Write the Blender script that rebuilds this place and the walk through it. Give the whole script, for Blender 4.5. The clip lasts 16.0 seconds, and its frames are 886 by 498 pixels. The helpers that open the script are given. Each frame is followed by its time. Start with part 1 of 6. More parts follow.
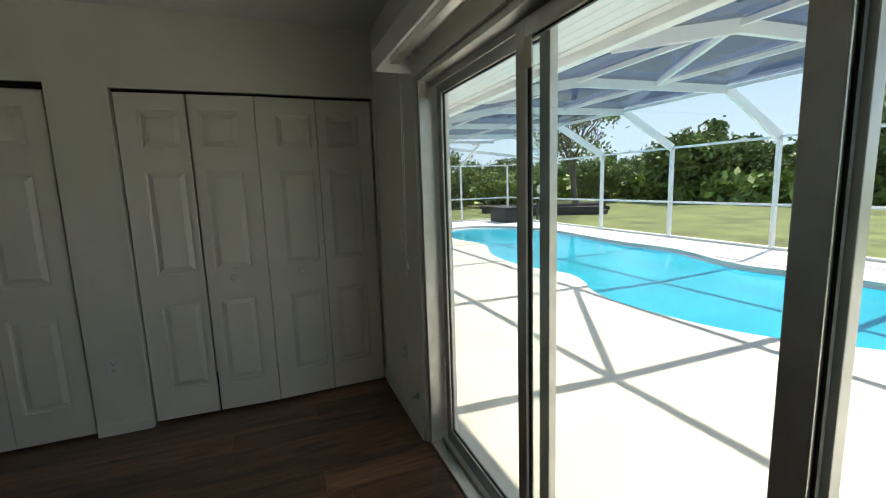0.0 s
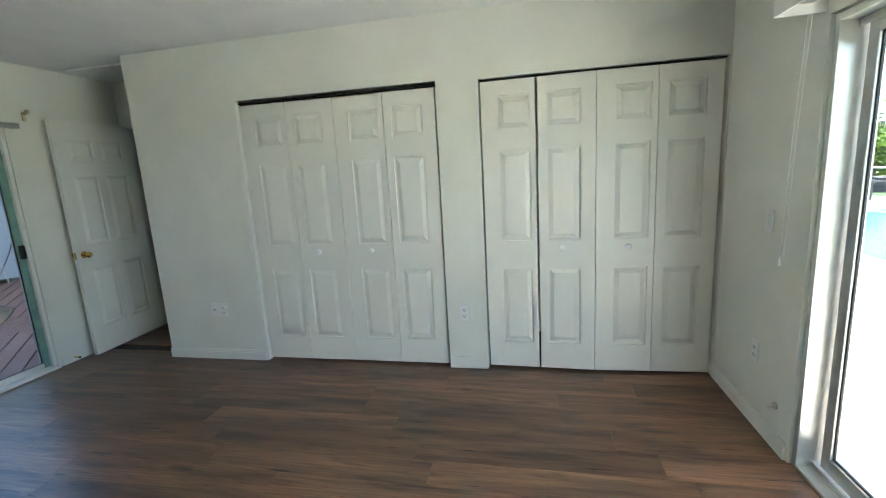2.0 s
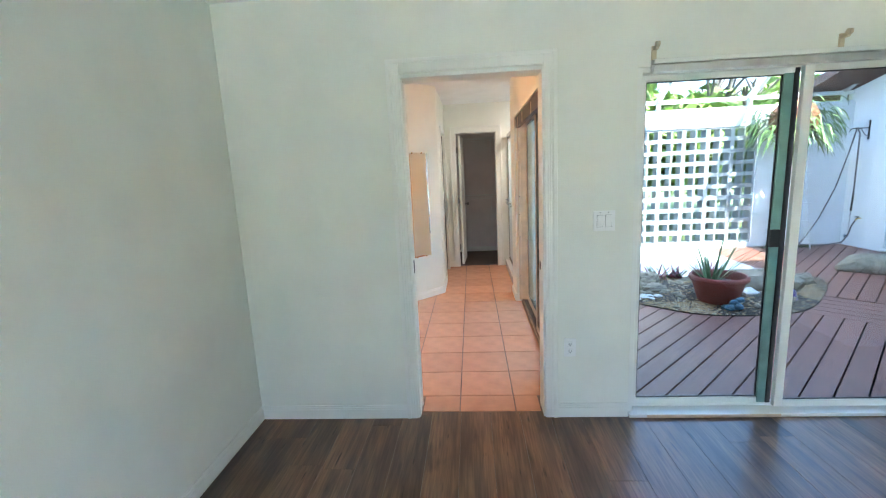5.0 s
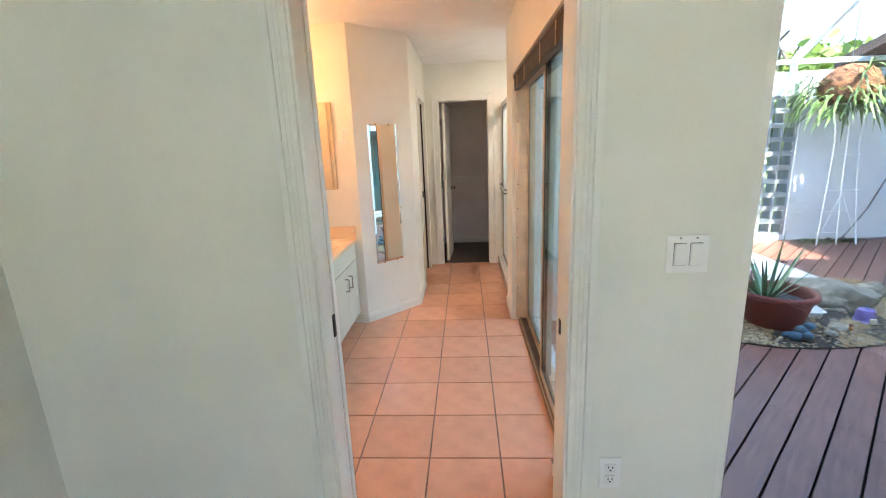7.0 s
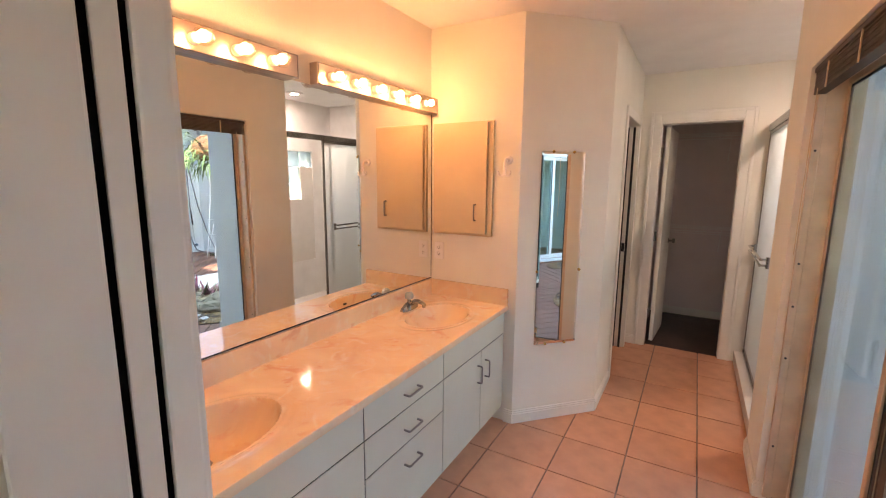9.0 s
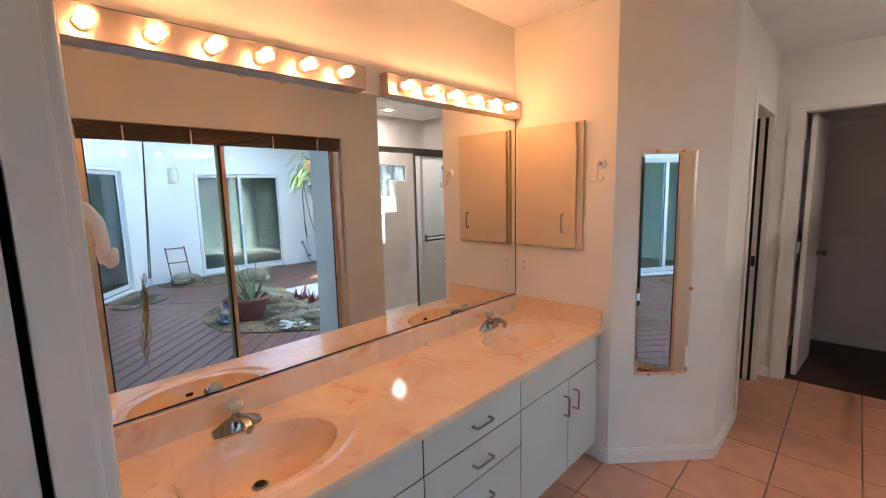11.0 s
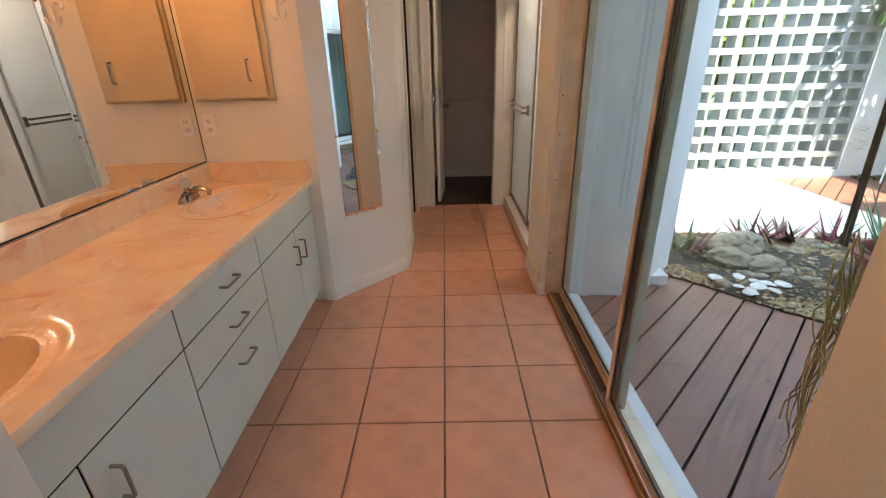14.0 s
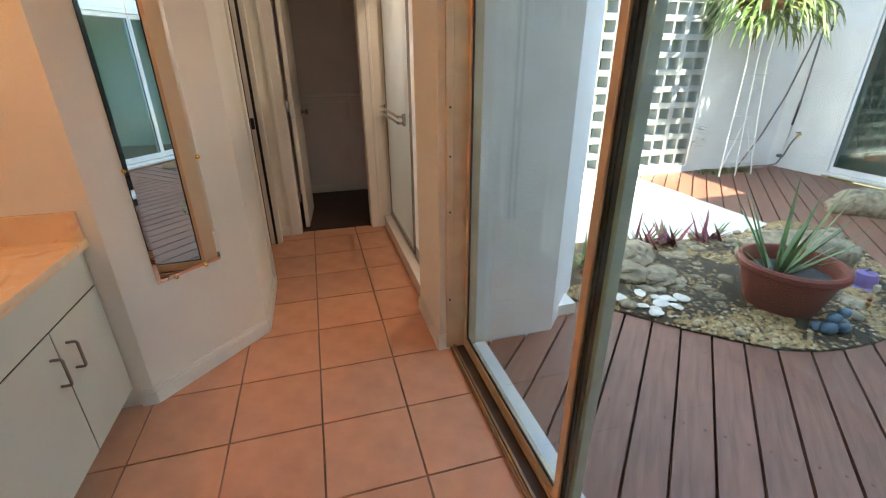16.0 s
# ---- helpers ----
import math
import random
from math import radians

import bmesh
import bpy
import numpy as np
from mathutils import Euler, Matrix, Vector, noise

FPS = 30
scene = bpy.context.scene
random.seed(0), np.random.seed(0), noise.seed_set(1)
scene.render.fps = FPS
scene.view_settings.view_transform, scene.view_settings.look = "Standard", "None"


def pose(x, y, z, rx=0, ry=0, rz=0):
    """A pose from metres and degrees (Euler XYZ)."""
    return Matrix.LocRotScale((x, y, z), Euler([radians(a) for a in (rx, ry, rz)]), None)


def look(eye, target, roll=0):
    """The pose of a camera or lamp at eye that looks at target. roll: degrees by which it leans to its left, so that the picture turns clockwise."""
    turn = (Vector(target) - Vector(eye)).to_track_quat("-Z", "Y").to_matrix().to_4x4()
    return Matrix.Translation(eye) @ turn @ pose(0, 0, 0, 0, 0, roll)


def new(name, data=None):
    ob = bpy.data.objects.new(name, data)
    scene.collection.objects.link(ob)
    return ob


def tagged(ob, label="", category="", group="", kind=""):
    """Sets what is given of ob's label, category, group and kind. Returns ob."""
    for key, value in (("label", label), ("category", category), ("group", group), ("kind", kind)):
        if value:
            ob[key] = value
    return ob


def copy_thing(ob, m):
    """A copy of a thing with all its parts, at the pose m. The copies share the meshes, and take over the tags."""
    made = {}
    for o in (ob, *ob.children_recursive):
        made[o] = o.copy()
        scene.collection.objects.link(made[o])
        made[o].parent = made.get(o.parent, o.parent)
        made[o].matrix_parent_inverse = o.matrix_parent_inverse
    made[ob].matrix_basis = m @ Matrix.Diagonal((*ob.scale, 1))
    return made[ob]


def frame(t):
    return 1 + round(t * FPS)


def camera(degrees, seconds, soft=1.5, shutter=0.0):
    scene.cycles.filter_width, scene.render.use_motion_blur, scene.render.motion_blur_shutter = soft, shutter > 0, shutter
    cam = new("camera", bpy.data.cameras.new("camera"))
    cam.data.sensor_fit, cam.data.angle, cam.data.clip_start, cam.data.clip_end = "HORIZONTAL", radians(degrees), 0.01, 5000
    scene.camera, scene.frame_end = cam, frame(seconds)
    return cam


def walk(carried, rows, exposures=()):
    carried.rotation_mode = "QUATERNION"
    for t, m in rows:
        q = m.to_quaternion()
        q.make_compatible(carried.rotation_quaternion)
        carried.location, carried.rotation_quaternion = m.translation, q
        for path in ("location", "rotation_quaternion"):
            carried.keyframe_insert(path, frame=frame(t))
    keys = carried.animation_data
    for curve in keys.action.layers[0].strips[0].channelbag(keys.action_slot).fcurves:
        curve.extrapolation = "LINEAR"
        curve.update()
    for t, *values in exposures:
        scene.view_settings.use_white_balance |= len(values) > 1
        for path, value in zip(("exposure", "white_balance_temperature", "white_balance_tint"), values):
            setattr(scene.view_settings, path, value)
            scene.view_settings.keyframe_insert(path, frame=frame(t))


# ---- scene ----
cam = camera(91.5, 16.0, soft=1.1)
PATH = [
    (0, (1.33, -4.407, 1.434), (3.173, -5.127, 1.14), -1.9),
    (0.5, (1.295, -4.241, 1.432), (3.275, -4.248, 1.147), -2.5),
    (1, (1.219, -4.081, 1.435), (3.179, -3.846, 1.115), -3.9),
    (1.5, (1.23, -3.993, 1.457), (3.163, -3.626, 1.098), -4.2),
    (2, (1.364, -3.949, 1.461), (3.288, -3.539, 1.1), -3.3),
    (2.5, (1.376, -3.828, 1.468), (2.973, -2.676, 1.116), -1.0),
    (3, (1.341, -3.552, 1.475), (2.328, -1.851, 1.111), -1.3),
    (3.5, (1.295, -3.283, 1.507), (1.808, -1.389, 1.122), -4.7),
    (4, (1.342, -3.034, 1.506), (1.495, -1.073, 1.143), -1.9),
    (4.5, (1.385, -2.782, 1.511), (1.238, -0.818, 1.16), -2.0),
    (4.7, (1.388, -2.654, 1.507), (1.238, -0.691, 1.158), -2.6),
    (6.8, (1.441, -1.396, 1.538), (1.346, 0.551, 1.088), -2.1),
    (7, (1.486, -1.258, 1.527), (1.372, 0.685, 1.066), -2.3),
    (7.5, (1.557, -0.899, 1.499), (1.317, 1.03, 1.029), -0.7),
    (8, (1.503, -0.567, 1.512), (1.146, 1.337, 1.018), -0.1),
    (8.5, (1.465, -0.286, 1.524), (0.905, 1.567, 1.023), -1.0),
    (9, (1.489, -0.101, 1.564), (0.496, 1.605, 1.245), 0.5),
    (9.5, (1.503, 0.012, 1.614), (0.23, 1.535, 1.366), -0.9),
    (10, (1.519, 0.057, 1.592), (0.18, 1.526, 1.368), -0.3),
    (10.2, (1.499, 0.072, 1.581), (0.148, 1.528, 1.349), -0.2),
    (12.3, (1.496, 0.124, 1.513), (0.138, 1.547, 1.152), -4.0),
    (12.5, (1.474, 0.09, 1.476), (0.228, 1.615, 1.124), -5.6),
    (13, (1.374, 0.092, 1.473), (0.613, 1.885, 1.019), -6.0),
    (13.5, (1.32, 0.011, 1.403), (1.249, 1.92, 0.812), -2.1),
    (14, (1.293, -0.039, 1.359), (1.272, 1.801, 0.577), -1.4),
    (14.5, (1.288, -0.016, 1.356), (1.272, 1.806, 0.532), -1.2),
    (15, (1.313, 0.155, 1.342), (1.299, 1.978, 0.519), -0.5),
    (15.5, (1.344, 0.366, 1.359), (1.334, 2.194, 0.549), -0.4),
    (16, (1.375, 0.605, 1.37), (1.882, 2.368, 0.574), -0.3),
]
walk(cam, [(t, look(eye, target, roll)) for t, eye, target, roll in PATH], exposures=[
    (0.0, 1.45, 7900, 10), (0.5, 2.5, 8200, 12), (1.0, 3.15, 7900, 11), (1.5, 3.6, 7400, 10), (2.0, 3.9, 7000, 10), (2.5, 4.15, 6800, 10), (3.5, 4.6, 6800, 12),
    (4.7, 4.6, 6700, 11), (7.0, 4.55, 7500, 17), (7.5, 4.35, 7800, 24), (8.5, 4.15, 8600, 34), (9.2, 3.95, 8500, 33), (10.0, 3.65, 7200, 33),
    (12.5, 3.6, 8300, 25), (13.5, 3.62, 8700, 28), (14.5, 3.62, 9000, 29), (15.5, 3.62, 9500, 31), (16.0, 3.62, 9200, 27)])

# ---- world, sun and daylight ----
SUN_TO = Vector((0.24, -0.72, 1.0)).normalized()
world = bpy.data.worlds.new("world")
scene.world = world
world.use_nodes = True
wn = world.node_tree.nodes
sky = wn.new("ShaderNodeTexSky")
sky.sky_type = "NISHITA"
sky.sun_disc = False
sky.sun_elevation = math.asin(SUN_TO.z)
sky.sun_rotation = math.atan2(SUN_TO.x, SUN_TO.y)
sky.air_density, sky.dust_density, sky.ozone_density = 1.0, 0.5, 1.2
wn["Background"].inputs["Strength"].default_value = 0.15
world.node_tree.links.new(sky.outputs[0], wn["Background"].inputs["Color"])
sun = new("sun", bpy.data.lights.new("sun", "SUN"))
sun.data.energy, sun.data.angle, sun.data.color = 2.3, radians(0.5), (1.0, 0.96, 0.9)
sun.matrix_world = look((0, 0, 20), Vector((0, 0, 20)) - SUN_TO)

# hazy blue sky low over the far horizon, all round the house
haze = bpy.data.materials.new("horizon_sky")
haze.use_nodes = True
hn, hl = haze.node_tree.nodes, haze.node_tree.links
hn.remove(hn["Principled BSDF"])
glow, rise, place, tone = (hn.new("ShaderNode" + k) for k in ("Emission", "SeparateXYZ", "TexCoord", "ValToRGB"))
hl.new(place.outputs["Generated"], rise.inputs[0])
hl.new(rise.outputs["Z"], tone.inputs[0])
tone.color_ramp.elements[0].color, tone.color_ramp.elements[1].color = (0.3, 0.4, 0.52, 1), (0.12, 0.22, 0.42, 1)
hl.new(tone.outputs[0], glow.inputs["Color"])
hl.new(glow.outputs[0], hn["Material Output"].inputs["Surface"])
ring = bmesh.new()
bmesh.ops.create_cone(ring, cap_ends=False, segments=96, radius1=220, radius2=220, depth=110, matrix=Matrix.Translation((0, 0, 52)))
sky_mesh = bpy.data.meshes.new("backdrop")
ring.to_mesh(sky_mesh)
ring.free()
sky_mesh.materials.append(haze)
tagged(new("backdrop", sky_mesh), "clear pale blue sky over the horizon", "sky", kind="structure")


# ---- materials ----
def mat(name, color, rough=0.5, metal=0.0, vary=0.08, scale=8.0, bump=0.0, bump_scale=80.0, stain=0.0, stain_scale=1.5,
        spec=0.5, coat=0.0, per_object=0.0, stretch=(1, 1, 1), second=None, detail=5.0):
    m = bpy.data.materials.new(name)
    m.use_nodes = True
    n, l = m.node_tree.nodes, m.node_tree.links
    b = n["Principled BSDF"]
    b.inputs["Roughness"].default_value, b.inputs["Metallic"].default_value = rough, metal
    b.inputs["Specular IOR Level"].default_value, b.inputs["Coat Weight"].default_value = spec, coat
    geo = n.new("ShaderNodeTexCoord")
    mp = n.new("ShaderNodeMapping")
    mp.inputs["Scale"].default_value = stretch
    l.new(geo.outputs["Object"], mp.inputs["Vector"])
    no = n.new("ShaderNodeTexNoise")
    no.inputs["Scale"].default_value, no.inputs["Detail"].default_value = scale, detail
    l.new(mp.outputs[0], no.inputs["Vector"])
    ramp = n.new("ShaderNodeMix")
    ramp.data_type = "RGBA"
    c2 = second or tuple(c * (1 - vary * 2) for c in color)
    ramp.inputs[6].default_value = (*[min(1, c * (1 + vary)) for c in color], 1)
    ramp.inputs[7].default_value = (*c2, 1)
    cr = n.new("ShaderNodeMapRange")
    cr.inputs[1].default_value, cr.inputs[2].default_value = 0.35, 0.7
    l.new(no.outputs["Fac"], cr.inputs[0])
    l.new(cr.outputs[0], ramp.inputs[0])
    last = ramp.outputs[2]
    if stain:
        s = n.new("ShaderNodeTexNoise")
        s.inputs["Scale"].default_value, s.inputs["Detail"].default_value = stain_scale, 6
        l.new(geo.outputs["Object"], s.inputs["Vector"])
        sr = n.new("ShaderNodeMapRange")
        sr.inputs[1].default_value, sr.inputs[2].default_value, sr.inputs[4].default_value = 0.5, 0.75, stain
        l.new(s.outputs["Fac"], sr.inputs[0])
        mx = n.new("ShaderNodeMix")
        mx.data_type = "RGBA"
        mx.inputs[7].default_value = (*[c * 0.55 for c in color], 1)
        l.new(sr.outputs[0], mx.inputs[0])
        l.new(last, mx.inputs[6])
        last = mx.outputs[2]
    if per_object:
        oi = n.new("ShaderNodeObjectInfo")
        hs = n.new("ShaderNodeHueSaturation")
        mr = n.new("ShaderNodeMapRange")
        mr.inputs[3].default_value, mr.inputs[4].default_value = 1 - per_object, 1 + per_object
        l.new(oi.outputs["Random"], mr.inputs[0])
        l.new(mr.outputs[0], hs.inputs["Value"])
        l.new(last, hs.inputs["Color"])
        last = hs.outputs[0]
    l.new(last, b.inputs["Base Color"])
    if bump:
        bn = n.new("ShaderNodeTexNoise")
        bn.inputs["Scale"].default_value, bn.inputs["Detail"].default_value = bump_scale, 4
        l.new(mp.outputs[0], bn.inputs["Vector"])
        bu = n.new("ShaderNodeBump")
        bu.inputs["Strength"].default_value, bu.inputs["Distance"].default_value = bump, 0.01
        l.new(bn.outputs["Fac"], bu.inputs["Height"])
        l.new(bu.outputs[0], b.inputs["Normal"])
    return m


def glass(name, tint=(0.93, 0.97, 0.96), rough=0.0, gloss=0.08, frost=0.0):
    m = bpy.data.materials.new(name)
    m.use_nodes = True
    n, l = m.node_tree.nodes, m.node_tree.links
    n.remove(n["Principled BSDF"])
    out = n["Material Output"]
    tr = n.new("ShaderNodeBsdfTransparent")
    tr.inputs[0].default_value = (*tint, 1)
    gl = n.new("ShaderNodeBsdfGlossy")
    gl.inputs["Roughness"].default_value = rough
    mx = n.new("ShaderNodeMixShader")
    fr = n.new("ShaderNodeLayerWeight")
    pw, ma = n.new("ShaderNodeMath"), n.new("ShaderNodeMath")
    pw.operation, ma.operation = "POWER", "MULTIPLY_ADD"
    pw.inputs[1].default_value, ma.inputs[1].default_value, ma.inputs[2].default_value = 4.0, 0.6, gloss * 0.45
    l.new(fr.outputs["Facing"], pw.inputs[0])
    l.new(pw.outputs[0], ma.inputs[0])
    l.new(ma.outputs[0], mx.inputs[0])
    l.new(tr.outputs[0], mx.inputs[1])
    l.new(gl.outputs[0], mx.inputs[2])
    last = mx.outputs[0]
    if frost:
        tl = n.new("ShaderNodeBsdfTranslucent")
        tl.inputs[0].default_value = (*tint, 1)
        df = n.new("ShaderNodeBsdfDiffuse")
        df.inputs[0].default_value = (*tint, 1)
        m1, m2 = n.new("ShaderNodeMixShader"), n.new("ShaderNodeMixShader")
        m1.inputs[0].default_value = 0.4
        l.new(tl.outputs[0], m1.inputs[1])
        l.new(df.outputs[0], m1.inputs[2])
        m2.inputs[0].default_value = frost
        l.new(last, m2.inputs[1])
        l.new(m1.outputs[0], m2.inputs[2])
        last = m2.outputs[0]
    l.new(last, out.inputs["Surface"])
    return m


def emitter(name, color, strength):
    m = bpy.data.materials.new(name)
    m.use_nodes = True
    b = m.node_tree.nodes["Principled BSDF"]
    b.inputs["Emission Color"].default_value = (*color, 1)
    b.inputs["Emission Strength"].default_value = strength
    b.inputs["Base Color"].default_value = (0.8, 0.8, 0.8, 1)
    return m


def wood_planks():
    """Brown laminate: long grain, dark streaks and knots, each plank its own tone."""
    m = mat("laminate", (0.19, 0.098, 0.056), rough=0.3, vary=0.25, scale=1.6, per_object=0.26, stretch=(7, 0.7, 1), bump=0.05,
            bump_scale=30, second=(0.088, 0.047, 0.03))
    n, l = m.node_tree.nodes, m.node_tree.links
    b = n["Principled BSDF"]
    oi = n.new("ShaderNodeObjectInfo")
    tc = n.new("ShaderNodeTexCoord")
    off = n.new("ShaderNodeVectorMath")
    off.operation = "MULTIPLY_ADD"
    off.inputs[1].default_value = (1, 1, 1)
    comb = n.new("ShaderNodeCombineXYZ")
    mul = n.new("ShaderNodeMath")
    mul.operation = "MULTIPLY"
    mul.inputs[1].default_value = 37.0
    l.new(oi.outputs["Random"], mul.inputs[0])
    l.new(mul.outputs[0], comb.inputs[2])
    l.new(tc.outputs["Object"], off.inputs[0])
    l.new(comb.outputs[0], off.inputs[2])
    for node in [x for x in n if x.type == "MAPPING"]:
        l.new(off.outputs[0], node.inputs["Vector"])
    st = n.new("ShaderNodeTexNoise")
    st.inputs["Scale"].default_value, st.inputs["Detail"].default_value = 1.0, 6
    mp = n.new("ShaderNodeMapping")
    mp.inputs["Scale"].default_value = (14, 2.6, 1)
    l.new(off.outputs[0], mp.inputs["Vector"])
    l.new(mp.outputs[0], st.inputs["Vector"])
    mr = n.new("ShaderNodeMapRange")
    mr.inputs[1].default_value, mr.inputs[2].default_value, mr.inputs[4].default_value = 0.56, 0.7, 0.7
    l.new(st.outputs["Fac"], mr.inputs[0])
    mx = n.new("ShaderNodeMix")
    mx.data_type = "RGBA"
    mx.inputs[7].default_value = (0.045, 0.027, 0.018, 1)
    old = b.inputs["Base Color"].links[0].from_socket
    l.new(old, mx.inputs[6])
    l.new(mr.outputs[0], mx.inputs[0])
    gr = n.new("ShaderNodeTexNoise")
    gr.inputs["Scale"].default_value, gr.inputs["Detail"].default_value = 1.0, 5
    gm = n.new("ShaderNodeMapping")
    gm.inputs["Scale"].default_value = (110, 5, 1)
    l.new(off.outputs[0], gm.inputs["Vector"])
    l.new(gm.outputs[0], gr.inputs["Vector"])
    fine = n.new("ShaderNodeMapRange")
    fine.inputs[1].default_value, fine.inputs[2].default_value, fine.inputs[3].default_value, fine.inputs[4].default_value = 0.3, 0.7, 1.3, 0.7
    l.new(gr.outputs["Fac"], fine.inputs[0])
    ck = n.new("ShaderNodeTexNoise")
    ck.inputs["Scale"].default_value, ck.inputs["Detail"].default_value = 1.0, 2
    cm = n.new("ShaderNodeMapping")
    cm.inputs["Scale"].default_value = (45, 4.5, 1)
    l.new(off.outputs[0], cm.inputs["Vector"])
    l.new(cm.outputs[0], ck.inputs["Vector"])
    crack = n.new("ShaderNodeMapRange")
    crack.inputs[1].default_value, crack.inputs[2].default_value, crack.inputs[3].default_value, crack.inputs[4].default_value = 0.68, 0.74, 1.0, 0.25
    l.new(ck.outputs["Fac"], crack.inputs[0])
    both = n.new("ShaderNodeMath")
    both.operation = "MULTIPLY"
    l.new(fine.outputs[0], both.inputs[0])
    l.new(crack.outputs[0], both.inputs[1])
    tone = n.new("ShaderNodeHueSaturation")
    l.new(both.outputs[0], tone.inputs["Value"])
    l.new(mx.outputs[2], tone.inputs["Color"])
    l.new(tone.outputs[0], b.inputs["Base Color"])
    return m


def marble():
    """Cultured marble: peach base with swirled white and rose veins, polished."""
    m = mat("cultured_marble", (0.85, 0.67, 0.445), rough=0.085, vary=0.04, scale=3.2, second=(0.82, 0.57, 0.36))
    n, l = m.node_tree.nodes, m.node_tree.links
    [x for x in n if x.type == "TEX_NOISE"][0].inputs["Distortion"].default_value = 1.4
    b = n["Principled BSDF"]
    tc = n.new("ShaderNodeTexCoord")
    for size, twist, lo, hi, most, tone in ((7.0, 2.0, 0.55, 0.68, 0.6, (0.88, 0.79, 0.64, 1)), (4.3, 2.6, 0.58, 0.7, 0.7, (0.77, 0.39, 0.25, 1)), (26.0, 0.8, 0.55, 0.75, 0.3, (0.86, 0.72, 0.58, 1))):
        v = n.new("ShaderNodeTexNoise")
        v.inputs["Scale"].default_value, v.inputs["Detail"].default_value, v.inputs["Distortion"].default_value = size, 7, twist
        l.new(tc.outputs["Object"], v.inputs["Vector"])
        mr = n.new("ShaderNodeMapRange")
        mr.inputs[1].default_value, mr.inputs[2].default_value, mr.inputs[4].default_value = lo, hi, most
        l.new(v.outputs["Fac"], mr.inputs[0])
        mx = n.new("ShaderNodeMix")
        mx.data_type = "RGBA"
        mx.inputs[7].default_value = tone
        l.new(b.inputs["Base Color"].links[0].from_socket, mx.inputs[6])
        l.new(mr.outputs[0], mx.inputs[0])
        l.new(mx.outputs[2], b.inputs["Base Color"])
    return m


M_WALL = mat("wall_paint", (0.81, 0.81, 0.735), rough=0.75, vary=0.02, scale=3, bump=0.12, bump_scale=140, stain=0.09, stain_scale=1.2)
M_CEIL = mat("ceiling_paint", (0.85, 0.86, 0.85), rough=0.85, vary=0.02, scale=4, bump=0.35, bump_scale=170)
M_TRIM = mat("white_trim_paint", (0.82, 0.82, 0.765), rough=0.4, vary=0.02, scale=5, bump=0.03, bump_scale=60, stain=0.02, stain_scale=3)
M_DOOR = mat("white_door_paint", (0.83, 0.82, 0.755), rough=0.38, vary=0.015, scale=3, bump=0.03, bump_scale=60)
M_PLANK = wood_planks()
M_UNDER = mat("floor_joint", (0.03, 0.02, 0.016), rough=0.8)
M_TILE = mat("terracotta_tile", (0.67, 0.335, 0.21), rough=0.26, vary=0.05, scale=9, per_object=0.06, stain=0.05, stain_scale=11, bump=0.03,
             bump_scale=40)
M_GROUT = mat("grout", (0.25, 0.17, 0.125), rough=0.9, vary=0.2, scale=9, bump=0.1)
M_ALU = mat("aluminium", (0.62, 0.62, 0.6), rough=0.35, metal=0.9, vary=0.05, scale=12, stain=0.15, stain_scale=9)
M_VENT = mat("grey_vent_metal", (0.36, 0.37, 0.36), rough=0.5, vary=0.05, scale=12)
M_ALUW = mat("white_aluminium", (0.78, 0.8, 0.8), rough=0.4, vary=0.03, scale=10, stain=0.05)
M_GREEN = mat("bronze_green_frame", (0.2, 0.36, 0.32), rough=0.45, metal=0.3, vary=0.1, scale=10)
M_BRONZE = mat("bronze_frame", (0.33, 0.22, 0.13), rough=0.4, metal=0.6, vary=0.12, scale=9, stain=0.2)
M_GREYGREEN = mat("weathered_grey_aluminium", (0.5, 0.55, 0.48), rough=0.55, vary=0.08, scale=9, stain=0.2, stain_scale=5)
M_GOLD = mat("anodised_gold", (0.72, 0.55, 0.38), rough=0.35, metal=0.4, vary=0.08, scale=9)
M_BLACK = mat("black_rubber_and_slot_shade", (0.012, 0.012, 0.012), rough=0.5)
# Black for shade that is painted into door slots and cabinet joints.
M_SLOT_SHADE = mat("slot_shade_black", (0.004, 0.004, 0.004), rough=1.0, spec=0.0)
M_BRASS = mat("brass", (0.75, 0.5, 0.16), rough=0.18, metal=1.0, vary=0.05)
M_CHROME = mat("chrome", (0.42, 0.41, 0.4), rough=0.1, metal=1.0, vary=0.03)
M_STEEL = mat("brushed_nickel", (0.3, 0.285, 0.265), rough=0.28, metal=1.0, vary=0.05)
M_GLASS = glass("clear_glass", (0.95, 0.985, 0.98))
# Grey tint deepened to hold down the bright courtyard seen through these panes.
M_GLASS_DIM = glass("grey_dimming_glass", (0.6, 0.68, 0.71))
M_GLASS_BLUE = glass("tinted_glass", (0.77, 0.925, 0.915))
M_FROST = glass("obscure_glass", (0.86, 0.92, 0.93), rough=0.15, frost=0.75)
M_MIRROR = mat("mirror_silver", (0.86, 0.88, 0.87), rough=0.0, metal=1.0, vary=0.0)
M_MARBLE = marble()
M_CAB = mat("cabinet_laminate", (0.64, 0.66, 0.55), rough=0.4, vary=0.02, scale=4)
M_TAN = mat("tan_laminate", (0.68, 0.56, 0.38), rough=0.45, vary=0.03, scale=5, stain=0.05)
M_PLAST = mat("white_plastic", (0.86, 0.86, 0.84), rough=0.3, vary=0.01)
M_SLOT = mat("dark_slot", (0.03, 0.03, 0.03), rough=0.8)
M_BULB = emitter("bulb_glow", (1.0, 0.5, 0.22), 8.7)
M_GLOBE = glass("clear_bulb_glass", (0.98, 0.95, 0.9), gloss=0.15)
